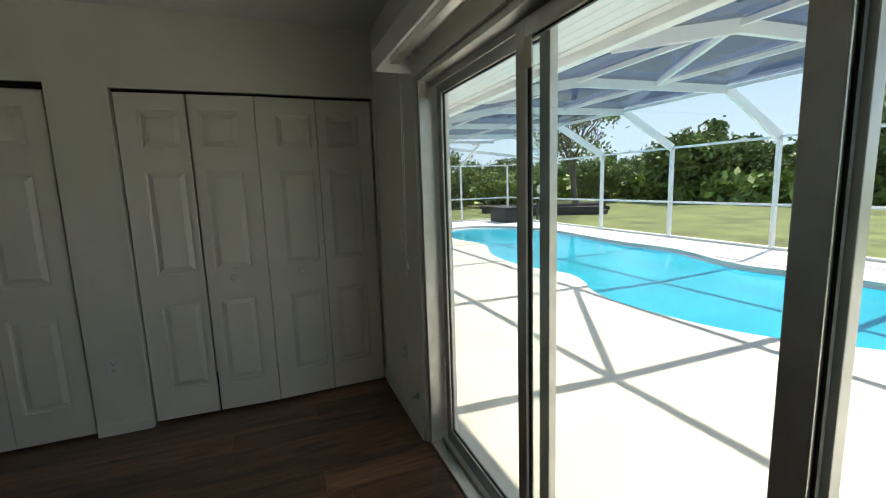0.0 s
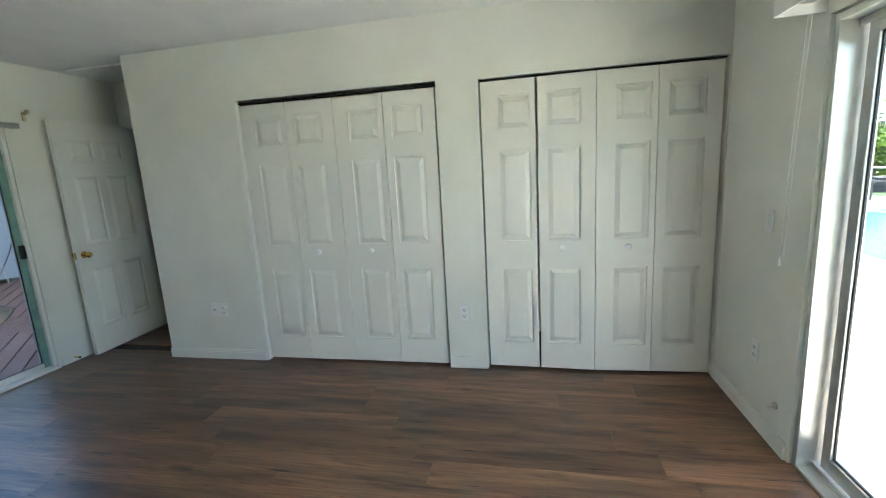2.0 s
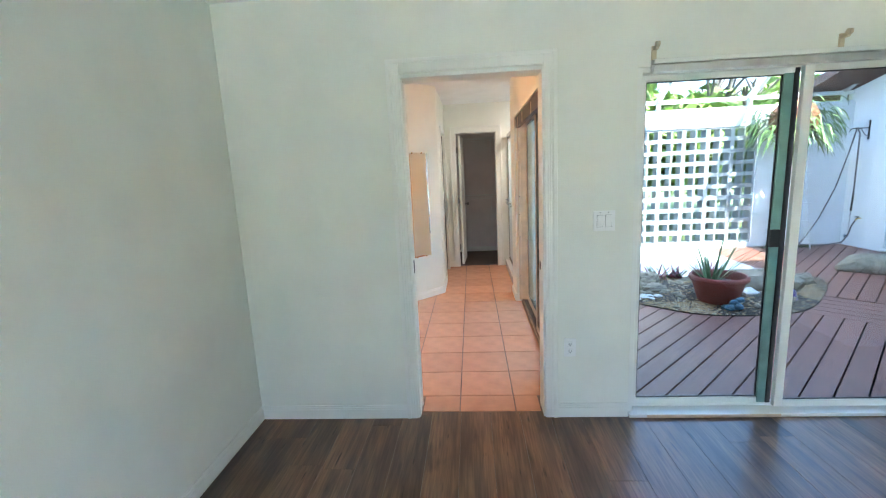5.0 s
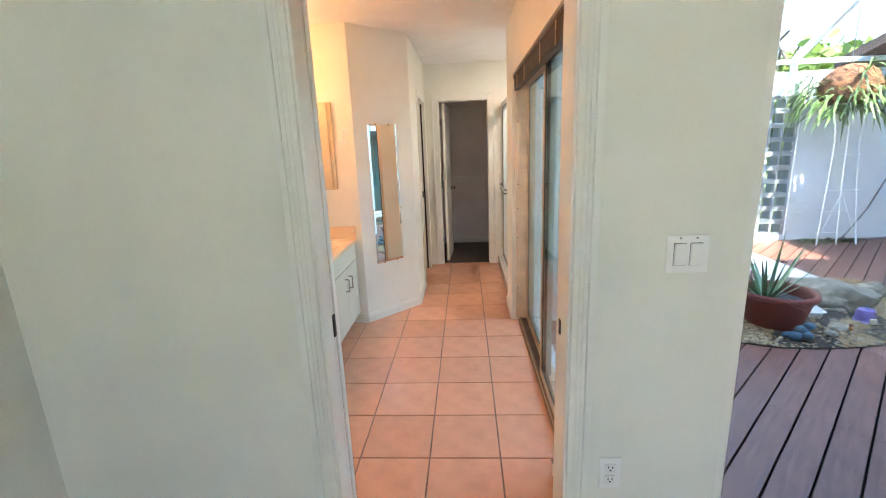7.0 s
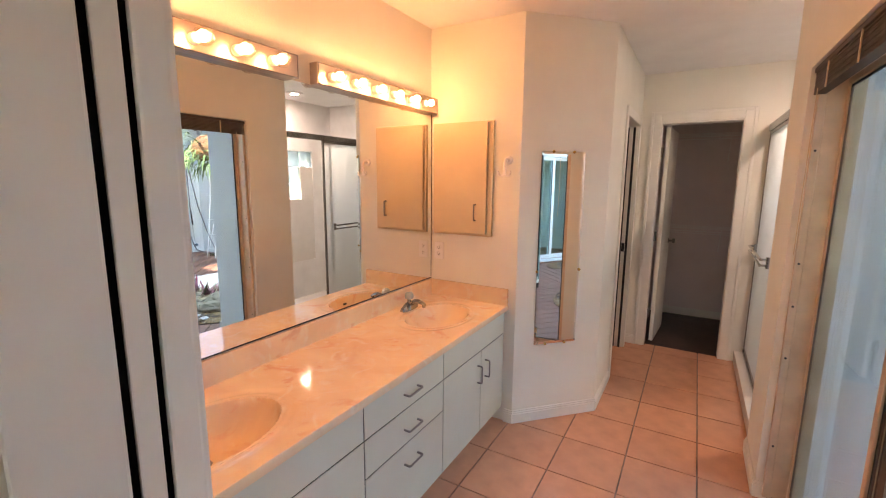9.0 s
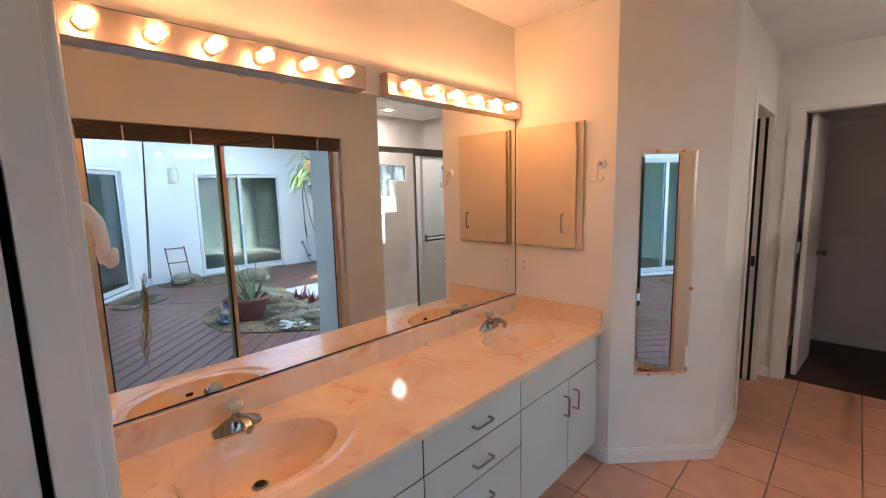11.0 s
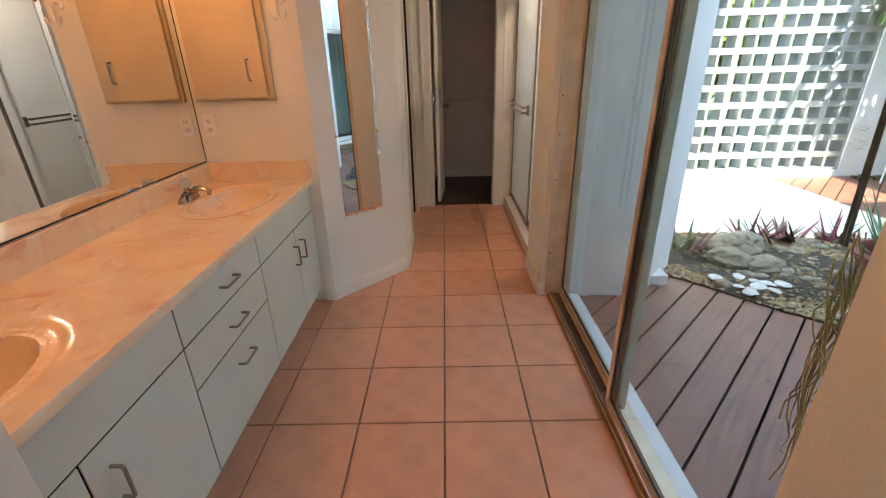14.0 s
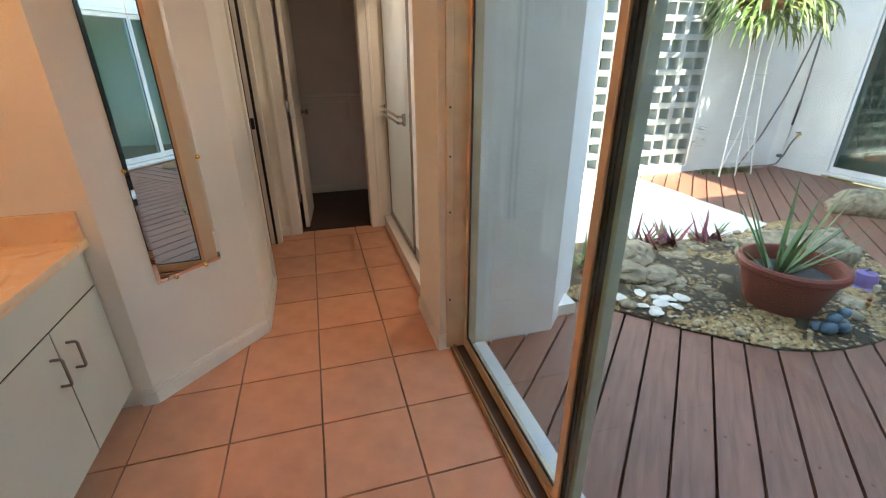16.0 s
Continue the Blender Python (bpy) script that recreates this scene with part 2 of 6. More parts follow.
M_BACKPLATE = mat("fixture_brushed_nickel", (0.47, 0.42, 0.385), rough=0.4, metal=1.0, vary=0.04)
M_DISC = emitter("ceiling_lamp_glow", (1.0, 0.9, 0.82), 48.0)
# Weathered grey, painted darker still in place of the sun's grazing angle.
M_BLOCK = mat("weathered_shaded_block", (0.34, 0.36, 0.37), rough=0.9, vary=0.08, scale=7, bump=0.4, bump_scale=50, stain=0.2, stain_scale=5)
M_STUCCO = mat("white_stucco", (0.83, 0.84, 0.84), rough=0.85, vary=0.03, scale=6, bump=0.3, bump_scale=60, stain=0.06)
M_DECK = mat("stained_deck_wood", (0.27, 0.112, 0.078), rough=0.42, spec=0.35, vary=0.14, scale=3, stretch=(1.2, 14, 1), per_object=0.1, bump=0.15, bump_scale=14,
             stain=0.3, stain_scale=4)
M_CONC = mat("painted_concrete", (0.76, 0.73, 0.67), rough=0.7, vary=0.04, scale=2, bump=0.15, bump_scale=50, stain=0.12, stain_scale=1.2)
M_GRAVEL = mat("gravel", (0.06, 0.042, 0.026), rough=0.9, vary=0.3, scale=60, bump=0.8, bump_scale=90, second=(0.022, 0.017, 0.012), stain=0.7, stain_scale=3)
M_ROCK = mat("grey_rock", (0.29, 0.235, 0.165), rough=0.9, vary=0.45, scale=22, bump=1.0, bump_scale=22, stain=0.7, stain_scale=9, second=(0.12, 0.1, 0.066))
M_POT = mat("terracotta_pot", (0.24, 0.05, 0.036), rough=0.5, spec=0.3, vary=0.12, scale=6, stain=0.25, stain_scale=4, bump=0.05)
M_ALOE = mat("aloe_leaf", (0.085, 0.2, 0.075), rough=0.4, vary=0.2, scale=10)
M_LEAF = mat("leaf", (0.09, 0.155, 0.04), rough=0.55, vary=0.4, scale=2.0)
M_LEAF2 = mat("pale_leaf", (0.14, 0.24, 0.06), rough=0.5, vary=0.3, scale=7)
M_REDLEAF = mat("purple_leaf", (0.3, 0.04, 0.075), rough=0.5, vary=0.35, scale=9)
M_BARK = mat("bark", (0.13, 0.1, 0.08), rough=0.9, vary=0.3, scale=12, bump=0.6, bump_scale=20)
M_FERN = mat("dry_fern_shield", (0.22, 0.085, 0.035), rough=0.8, vary=0.35, scale=14, bump=0.4)
M_GRASS = mat("lawn", (0.16, 0.19, 0.055), rough=0.9, vary=0.25, scale=0.8, bump=0.5, bump_scale=30, stain=0.4, stain_scale=0.4)
M_WATER = mat("pool_water", (0.0, 0.46, 0.66), rough=0.15, spec=0.12, vary=0.06, scale=0.8, bump=0.05, bump_scale=3.0)
M_SHELL = mat("shell", (0.72, 0.68, 0.62), rough=0.4, vary=0.1, scale=20)
M_BLUE = mat("blue_ceramic", (0.06, 0.16, 0.22), rough=0.3, vary=0.3, scale=14)
M_PURPLE = mat("purple_ceramic", (0.2, 0.13, 0.35), rough=0.35, vary=0.2, scale=14)
M_HOSE = mat("grey_hose", (0.16, 0.15, 0.16), rough=0.5, vary=0.1)
M_RED = mat("red_painted_steel", (0.22, 0.03, 0.04), rough=0.45, vary=0.1)
M_BLINDS = mat("brown_blind", (0.075, 0.047, 0.032), rough=0.5, vary=0.15, scale=14)
M_CREAM = mat("cream_plastic", (0.72, 0.66, 0.52), rough=0.4, vary=0.03)
M_CLOSET = mat("closet_paint", (0.82, 0.75, 0.73), rough=0.8, vary=0.02, scale=4, bump=0.1)
M_DARKFLOOR = mat("dark_closet_floor", (0.06, 0.032, 0.024), rough=0.45, vary=0.2, scale=5, stretch=(1, 10, 1))
M_WTILE = mat("white_wall_tile", (0.78, 0.77, 0.74), rough=0.18, vary=0.02)
M_ROOF = mat("roof_shingle", (0.16, 0.09, 0.07), rough=0.9, vary=0.25, scale=14, bump=0.5)
M_SCREEN = glass("insect_screen", (0.16, 0.19, 0.27), gloss=0.0)
M_BLACKPL = mat("black_plastic_box", (0.015, 0.016, 0.018), rough=0.55, vary=0.1)
M_TIMBER = mat("dark_timber", (0.05, 0.04, 0.036), rough=0.8, vary=0.2)
M_ORANGE = mat("orange_plug", (0.55, 0.17, 0.02), rough=0.5)
M_GLASSBLK = glass("glass_block", (0.85, 0.95, 0.93), rough=0.1, frost=0.35)
M_GLASS_SHEEN = glass("reflecting_glass", (0.4, 0.74, 0.74), gloss=0.22)
M_BLOCKGLASS = glass("rippled_glass_block", (0.62, 0.74, 0.73), rough=0.25, frost=0.3)
M_ANODISED = mat("dull_anodised_frame", (0.34, 0.34, 0.33), rough=0.25, metal=0.9, vary=0.06, scale=9)


# ---- building tools ----
def box(bm, x0, y0, z0, x1, y1, z1, bevel=0.0):
    c = Vector(((x0 + x1) / 2, (y0 + y1) / 2, (z0 + z1) / 2))
    s = Matrix.Diagonal((abs(x1 - x0), abs(y1 - y0), abs(z1 - z0), 1))
    r = bmesh.ops.create_cube(bm, size=1, matrix=Matrix.Translation(c) @ s)
    if bevel:
        edges = list({e for v in r["verts"] for e in v.link_edges})
        bmesh.ops.bevel(bm, geom=edges, offset=bevel, segments=2, affect="EDGES", profile=0.6)
    return bm


def boxes(*rows, bevel=0.0):
    bm = bmesh.new()
    for r in rows:
        box(bm, *r, bevel=bevel)
    return bm


def cyl(bm, a, b, r0, r1=None, seg=16, caps=True):
    a, b = Vector(a), Vector(b)
    d = b - a
    m = Matrix.Translation((a + b) / 2) @ d.to_track_quat("Z", "Y").to_matrix().to_4x4()
    bmesh.ops.create_cone(bm, cap_ends=caps, segments=seg, radius1=r0, radius2=r0 if r1 is None else r1, depth=d.length, matrix=m)
    return bm


def ball(bm, c, r, sub=2, squash=(1, 1, 1)):
    m = Matrix.Translation(c) @ Matrix.Diagonal((r * squash[0], r * squash[1], r * squash[2], 1))
    bmesh.ops.create_icosphere(bm, subdivisions=sub, radius=1, matrix=m)
    return bm


def tube(bm, pts, r, seg=8):
    for a, b in zip(pts, pts[1:]):
        cyl(bm, a, b, r, seg=seg)
        ball(bm, b, r * 1.0, 1)
    return bm


def lathe(bm, profile, center, seg=32):
    """A solid of turning: profile of (radius, z)."""
    rings = []
    for r, z in profile:
        rings.append([bm.verts.new((center[0] + r * math.cos(k * 2 * math.pi / seg), center[1] + r * math.sin(k * 2 * math.pi / seg),
                                    center[2] + z)) for k in range(seg)])
    for a, b in zip(rings, rings[1:]):
        for k in range(seg):
            bm.faces.new((a[k], a[(k + 1) % seg], b[(k + 1) % seg], b[k]))
    return bm


def frustum(bm, lo, hi):
    """Two rings of four points joined by sloping faces and closed by the second."""
    a, b = [bm.verts.new(p) for p in lo], [bm.verts.new(p) for p in hi]
    for k in range(4):
        bm.faces.new((a[k], a[(k + 1) % 4], b[(k + 1) % 4], b[k]))
    bm.faces.new(b)


def mesh_of(name, bm, material, smooth=False):
    bmesh.ops.recalc_face_normals(bm, faces=bm.faces[:])
    me = bpy.data.meshes.new(name)
    bm.to_mesh(me)
    bm.free()
    me.materials.append(material)
    if smooth:
        for p in me.polygons:
            p.use_smooth = True
        me.set_sharp_from_angle(angle=radians(35))
    return me


def part(name, bm, material, parent=None, label="", smooth=False):
    ob = new(name, mesh_of(name, bm, material, smooth))
    if parent is not None:
        ob.parent = parent
        if parent.type == "EMPTY":
            ob.matrix_parent_inverse = Matrix.Translation(-parent.location)
    if label:
        ob["label"] = label
    return ob


def thing(name, label, category, at=(0, 0, 0), group="", kind=""):
    ob = new(name)
    ob.empty_display_size = 0.1
    ob.location = at
    return tagged(ob, label, category, group, kind)


def solid(name, bm, material, label, category="", kind="structure", smooth=False, group=""):
    return tagged(part(name, bm, material, smooth=smooth), label, category, group, kind)

# ---- the shell of the house ----
def prism(bm, poly, z0, z1):
    lo, hi = [bm.verts.new((x, y, z0)) for x, y in poly], [bm.verts.new((x, y, z1)) for x, y in poly]
    k = len(poly)
    for i in range(k):
        bm.faces.new((lo[i], lo[(i + 1) % k], hi[(i + 1) % k], hi[i]))
    bm.faces.new(lo)
    bm.faces.new(hi)
    return bm


CEIL, BCEIL = 2.465, 2.5
DECK_Z, POOL_Z = -0.05, -0.08

solid("floor", boxes((-0.1, -5.3, -0.12, 4.5, 0.06, -0.008), (4.34, -0.9, -0.12, 5.06, 0.02, -0.009)), M_UNDER, "brown wood-look laminate plank floor")
solid("bathroom_floor", boxes((-0.1, 0.06, -0.12, 2.06, 4.36, -0.006)), M_GROUT, "terracotta tile floor with dark grout", "floor")
solid("ceiling", boxes((-0.15, -5.3, CEIL, 5.2, 0.15, CEIL + 0.1)), M_CEIL, "off-white textured bedroom ceiling")
solid("ceiling_bathroom", boxes((-0.2, 0.15, BCEIL, 3.05, 4.3, BCEIL + 0.1)), M_CEIL, "off-white bathroom ceiling", "ceiling")

solid("wall_west", boxes((-0.12, -5.3, -0.05, 0, 0.0, CEIL)), M_WALL, "plain pale greenish-white painted wall", "wall")
solid("wall_north", boxes(
    (-0.17, 0, -0.05, 0.979, 0.15, CEIL), (0.979, 0, 2.04, 1.79, 0.15, CEIL), (1.79, 0, -0.05, 2.285, 0.15, CEIL),
    (2.285, 0, 2.0, 4.05, 0.15, CEIL), (4.05, 0, -0.05, 5.15, 0.15, CEIL)),
    M_WALL, "pale painted wall with a doorway and a glass sliding door", "wall")
# Above the doors the wall is unseen, carried up to 5.4 to shade the deck.
solid("wall_north_outside", boxes((1.87, 0.152, -0.3, 2.285, 0.2, 5.4), (2.285, 0.152, 2.0, 4.05, 0.2, 5.4), (4.05, 0.152, -0.3, 5.2, 0.2, 5.4), (5.2, 0.152, 2.6, 7.9, 0.2, 5.4)),
      M_STUCCO, "white stucco courtyard wall around glass doors, unseen upper part added for shade", "wall")
# angled wall between hall and courtyard, with its own sliding door
ANG = Matrix.Translation((5.2, 0.17, 0)) @ Matrix.Rotation(radians(36), 4, "Z")
bm = boxes((0, -0.12, -0.3, 0.75, 0, 2.6), (0.75, -0.12, 2.05, 2.6, 0, 2.6), (2.6, -0.12, -0.3, 3.25, 0, 3.4), (0, -0.12, 2.6, 2.6, 0, 3.4))
bm.transform(ANG)
solid("wall_angled", bm, M_STUCCO, "white stucco angled wall with a sliding door", "wall")
solid("wall_east", boxes(
    (4.34, -0.865, -0.05, 4.46, -1.80, CEIL), (4.34, -1.80, 2.045, 4.46, -3.324, CEIL), (4.34, -3.324, -0.05, 4.46, -3.61, CEIL),
    (4.34, -3.61, 2.03, 4.46, -5.10, CEIL), (4.34, -5.10, -0.05, 4.46, -5.26, CEIL)), M_WALL, "pale painted wall with two closet openings", "wall")
solid("wall_south", boxes(
    (-0.12, -5.26, -0.05, 0.75, -5.11, CEIL), (0.75, -5.26, 1.975, 3.47, -5.11, CEIL), (3.47, -5.26, -0.05, 4.34, -5.11, CEIL)),
    M_WALL, "pale painted wall with a wide glass sliding door", "wall")
solid("wall_vestibule_side", boxes((4.46, -0.985, -0.05, 5.15, -0.865, CEIL)), M_WALL, "pale painted return wall beside the hall door", "wall")
solid("wall_vestibule_end", boxes((5.03, -0.865, 2.06, 5.15, 0, CEIL), (5.03, -0.06, -0.05, 5.15, 0, 2.06)), M_WALL, "pale painted wall over the hall doorway", "wall")
solid("wall_closet_back", boxes((5.1, -5.26, -0.05, 5.2, -0.985, CEIL), (4.46, -3.5, -0.05, 5.1, -3.42, CEIL), (4.46, -5.26, -0.05, 5.1, -5.2, CEIL)), M_WALL,
      "plain back wall of the closets", "wall")
solid("closet_floor", boxes((4.5, -5.2, -0.1, 5.1, -0.985, -0.004)), M_DARKFLOOR, "dark closet floor", "floor")
# hall behind the bedroom door
solid("hall_floor", prism(bmesh.new(), [(5.06, -2.2), (8.2, -2.2), (8.2, 2.4), (7.77, 2.0), (5.25, 0.17), (5.06, 0.15)], -0.12, -0.004), M_TILE, "pinkish tile hall floor", "floor")
solid("hall_walls", boxes((5.2, -2.3, -0.05, 8.2, -2.2, CEIL), (8.1, -2.2, -0.05, 8.2, 2.4, CEIL), (5.15, -2.3, -0.05, 5.2, -0.985, CEIL)), M_WALL,
      "plain pale hall walls", "wall")
solid("hall_ceiling", prism(bmesh.new(), [(5.2, -2.3), (8.2, -2.3), (8.2, 2.4), (7.77, 2.0), (5.25, 0.17), (5.2, 0.15)], CEIL, CEIL + 0.1), M_CEIL, "off-white hall ceiling", "ceiling")

# bathroom walls
solid("wall_vanity", boxes((-0.17, 0.15, -0.05, -0.05, 2.375, BCEIL)), M_WALL, "off-white wall behind the vanity mirror", "wall")


bm = prism(bmesh.new(), [(-0.17, 2.375), (0.574, 2.375), (1.0, 2.82), (1.0, 3.42), (0.88, 3.42), (0.88, 2.87), (0.53, 2.5), (-0.17, 2.5)], -0.05, BCEIL)
box(bm, 0.88, 3.42, 2.04, 1.0, 4.14, BCEIL)
box(bm, 0.88, 4.14, -0.05, 1.0, 4.31, BCEIL)
solid("wall_diagonal", bm, M_WALL, "off-white angled wall beside the vanity", "wall")
solid("wall_toilet_room", boxes((-0.17, 2.5, -0.05, -0.1, 4.4, BCEIL), (-0.1, 4.33, -0.05, 0.88, 4.4, BCEIL)), M_WALL, "plain walls of a side room", "wall")
solid("wall_bathroom_end", boxes((0.88, 4.312, -0.05, 1.165, 4.43, BCEIL), (1.165, 4.312, 2.08, 1.78, 4.43, BCEIL), (1.78, 4.312, -0.05, 2.1, 4.43, BCEIL)), M_WALL,
      "off-white wall with a closet doorway", "wall")
for nm, row, label in (("wall_bathroom_east", (1.87, 0.15, -0.05, 2.06, 0.5, BCEIL), "off-white wall between the doorway and the courtyard slider"),
                       ("wall_bathroom_head", (1.87, 0.5, 2.05, 2.06, 2.392, BCEIL), "off-white wall over the courtyard slider"),
                       ("wall_bathroom_pier", (1.87, 2.392, -0.05, 2.06, 2.82, BCEIL), "off-white pier between courtyard slider and shower")):
    solid(nm, boxes(row), M_WALL, label, "wall")
# walk-in closet
solid("walk_in_closet_walls", boxes((0.6, 5.62, -0.05, 2.6, 5.7, BCEIL), (0.6, 4.43, -0.05, 0.68, 5.62, BCEIL), (2.5, 4.43, -0.05, 2.6, 5.62, BCEIL),
                                    (0.6, 4.43, -0.05, 0.88, 4.5, BCEIL), (2.1, 4.43, -0.05, 2.6, 4.5, BCEIL)), M_CLOSET, "mauve-grey walls of a dark walk-in closet", "wall")
solid("walk_in_closet_floor", boxes((0.6, 4.36, -0.1, 2.6, 5.7, 0.0)), M_DARKFLOOR, "dark brown closet floor", "floor")
solid("walk_in_closet_ceiling", boxes((0.6, 4.3, BCEIL, 2.6, 5.7, BCEIL + 0.1)), M_CEIL, "closet ceiling", "ceiling")
# shower room shell
bm = prism(bmesh.new(), [(2.06, 2.45), (2.55, 2.45), (2.9, 2.83), (2.9, 3.18), (2.78, 3.18), (2.78, 2.88), (2.5, 2.57), (2.06, 2.57)], -0.3, 2.6)
box(bm, 2.78, 3.18, -0.3, 2.9, 4.43, 0.5)
box(bm, 2.78, 3.18, 1.9, 2.9, 4.43, 2.6)
box(bm, 2.78, 3.98, 0.5, 2.9, 4.43, 1.9)
box(bm, 2.06, 4.32, -0.3, 2.78, 4.43, 2.6)
solid("wall_shower", bm, M_STUCCO, "white outside walls of the shower bay", "wall")
solid("shower_floor", boxes((2.06, 2.57, -0.1, 2.78, 4.32, 0.02)), M_WTILE, "white tiled shower floor", "floor")
solid("courtyard_closet_wall", boxes((2.605, 4.435, -0.3, 2.9, 5.4, 2.6)), M_STUCCO, "white stucco outside wall", "wall")

# roofs: one slope from the pool eave up to the courtyard wall (unseen, its height made up to shade the deck), flat over
# the baths, a gable beyond
bm = bmesh.new()
pts = [(-2.5, -7.3, 2.72), (9.0, -7.3, 2.72), (9.0, 0.3, 5.35), (-2.5, 0.3, 5.35)]
lo = [bm.verts.new(p) for p in pts]
hi = [bm.verts.new((x, y, z + 0.15)) for x, y, z in pts]
for k in range(4):
    bm.faces.new((lo[k], lo[(k + 1) % 4], hi[(k + 1) % 4], hi[k]))
bm.faces.new(lo)
bm.faces.new(hi)
solid("roof", bm, M_ROOF, "unseen brown shingle roof slope above the bedroom, raised to shade the courtyard", "roof")
solid("roof_bathroom", boxes((-0.6, 0.2, 2.62, 2.3, 6.0, 2.75), (2.3, 2.3, 2.62, 3.05, 6.0, 2.75)), M_ROOF, "low roof over the bathroom", "roof")
solid("outer_walls", boxes((-0.3, -5.3, CEIL + 0.1, -0.17, 0.2, 3.2), (-0.3, -5.3, -0.3, -0.17, 6.0, 2.6), (-0.12, -5.3, CEIL + 0.1, 8.8, -5.2, 3.3)), M_STUCCO,
      "white stucco outer house walls", "wall")
soffit = thing("soffit", "white vented soffit under the pool eave", "soffit", (2, -6.2, 2.66), kind="structure")
bm = bmesh.new()
y = -7.12
while y < -5.3:
    box(bm, -2.4, y, 2.655, 8.9, y + 0.125, 2.67)
    y += 0.13
part("board", bm, M_ALUW, soffit)
bm = boxes((-2.5, -7.34, 2.56, 9.0, -7.22, 2.78), (-2.5, -7.22, 2.64, 9.0, -7.12, 2.67), bevel=0.008)
part("fascia", bm, M_ALUW, soffit)
solid("wall_south_outside", boxes((-2.4, -5.3, -0.3, 0.75, -5.262, 2.66), (0.75, -5.3, 1.975, 3.47, -5.262, 2.66), (3.47, -5.3, -0.3, 9, -5.262, 2.66)), M_STUCCO,
      "white stucco wall on the pool side", "wall")

# ---- courtyard shell ----
bm = boxes((2.9, 5.4, -0.3, 4.26, 5.55, 2.33), (4.26, 5.4, 2.04, 6.27, 5.55, 2.33), (6.27, 5.4, -0.3, 7.9, 5.55, 2.33), (4.26, 5.4, -0.3, 6.27, 5.55, 0.03))
solid("courtyard_wall_north", bm, M_STUCCO, "white stucco courtyard wall round a block screen", "wall")
bm = prism(bmesh.new(), [(4.64, -0.3), (5.55, -0.3), (5.55, 2.5), (2.0, 3.43), (2.0, 2.05), (4.64, 2.05)], 7.77, 7.9)
for v in bm.verts:
    v.co = (v.co.z, v.co.x, v.co.y)
box(bm, 7.77, 2.0, -0.3, 7.9, 2.9, 2.05)
solid("courtyard_wall_east", bm, M_STUCCO, "tall white stucco wall with a sliding door", "wall")
# Overhang stretched to x = 7.0, unseen, so its shadow bounds the sunlit patch.
bm = prism(bmesh.new(), [(5.9, 2.42), (5.9, 2.55), (-3.0, 4.9), (-3.0, 4.77)], 7.0, 12)
for v in bm.verts:
    v.co = (v.co.z, v.co.x, v.co.y)
solid("roof_great_room", bm, M_ROOF, "reddish brown roof over the far room", "roof")
solid("great_room_inside", boxes((7.9, 2.25, -0.06, 11, 5.5, -0.02), (11, 2.25, -0.05, 11.1, 5.5, 2.6), (7.9, 5.45, -0.05, 11, 5.55, 2.6), (7.9, 2.25, -0.05, 11, 2.35, 2.6),
                                 (7.9, 2.25, 2.5, 11, 5.5, 2.6)), M_WALL, "dim pale room behind the courtyard door", "room")

# ---- ground ----
solid("ground", boxes((-400, 5.7, -0.6, 400, 400, -0.25), (-400, -400, -0.6, 400, -14.2, -0.2), (-400, -14.2, -0.6, -3, 5.7, -0.21), (17.9, -14.2, -0.6, 400, 5.7, -0.21)), M_GRASS,
      "sunlit mown lawn with dry patches", "lawn")
solid("courtyard_ground", boxes((2.06, 0.2, -0.5, 7.77, 5.4, -0.14)), M_SLOT, "dark earth under the deck", "ground")

# ---- doors and windows ----
def leaf_mesh(name, w, h, cols, rows, t=0.035, both=False):
    """A moulded panel leaf in the x-z plane, its face towards -y, hinged at x = 0."""
    bm = bmesh.new()
    box(bm, 0, 0.015, 0, w, t - 0.015 if both else t, h)
    for front in ((True, False) if both else (True,)):
        y0, y1 = (0.0, 0.015) if front else (t - 0.015, t)
        yf = 0.001 if front else t - 0.001
        yb = 0.015 if front else t - 0.015
        xs = [0.0]
        for a, b in cols:
            xs += [a, b]
        xs.append(w)
        for k in range(0, len(xs), 2):
            box(bm, xs[k], y0, 0, xs[k + 1], y1, h)
        zs = [0.0]
        for a, b in rows:
            zs += [a, b]
        zs.append(h)
        for a, b in cols:
            for k in range(0, len(zs), 2):
                box(bm, a, y0, zs[k], b, y1, zs[k + 1])
            for z0, z1 in rows:
                e, g = 0.012, 0.042
                lo = [(a + e, yb, z0 + e), (b - e, yb, z0 + e), (b - e, yb, z1 - e), (a + e, yb, z1 - e)]
                hi = [(a + g, yf, z0 + g), (b - g, yf, z0 + g), (b - g, yf, z1 - g), (a + g, yf, z1 - g)]
                frustum(bm, lo, hi)
    return mesh_of(name, bm, M_DOOR)


def knob_mesh(name, material, r=0.018):
    bm = lathe(bmesh.new(), [(0, 0), (r * 0.9, 0), (r * 0.55, 0.006), (r * 0.5, 0.012), (r * 0.95, 0.02), (r, 0.027), (r * 0.75, 0.034), (0, 0.036)], (0, 0, 0), 20)
    return mesh_of(name, bm, material, True)


ROWS = [(0.19, 0.74), (0.93, 1.55), (1.68, 1.9)]


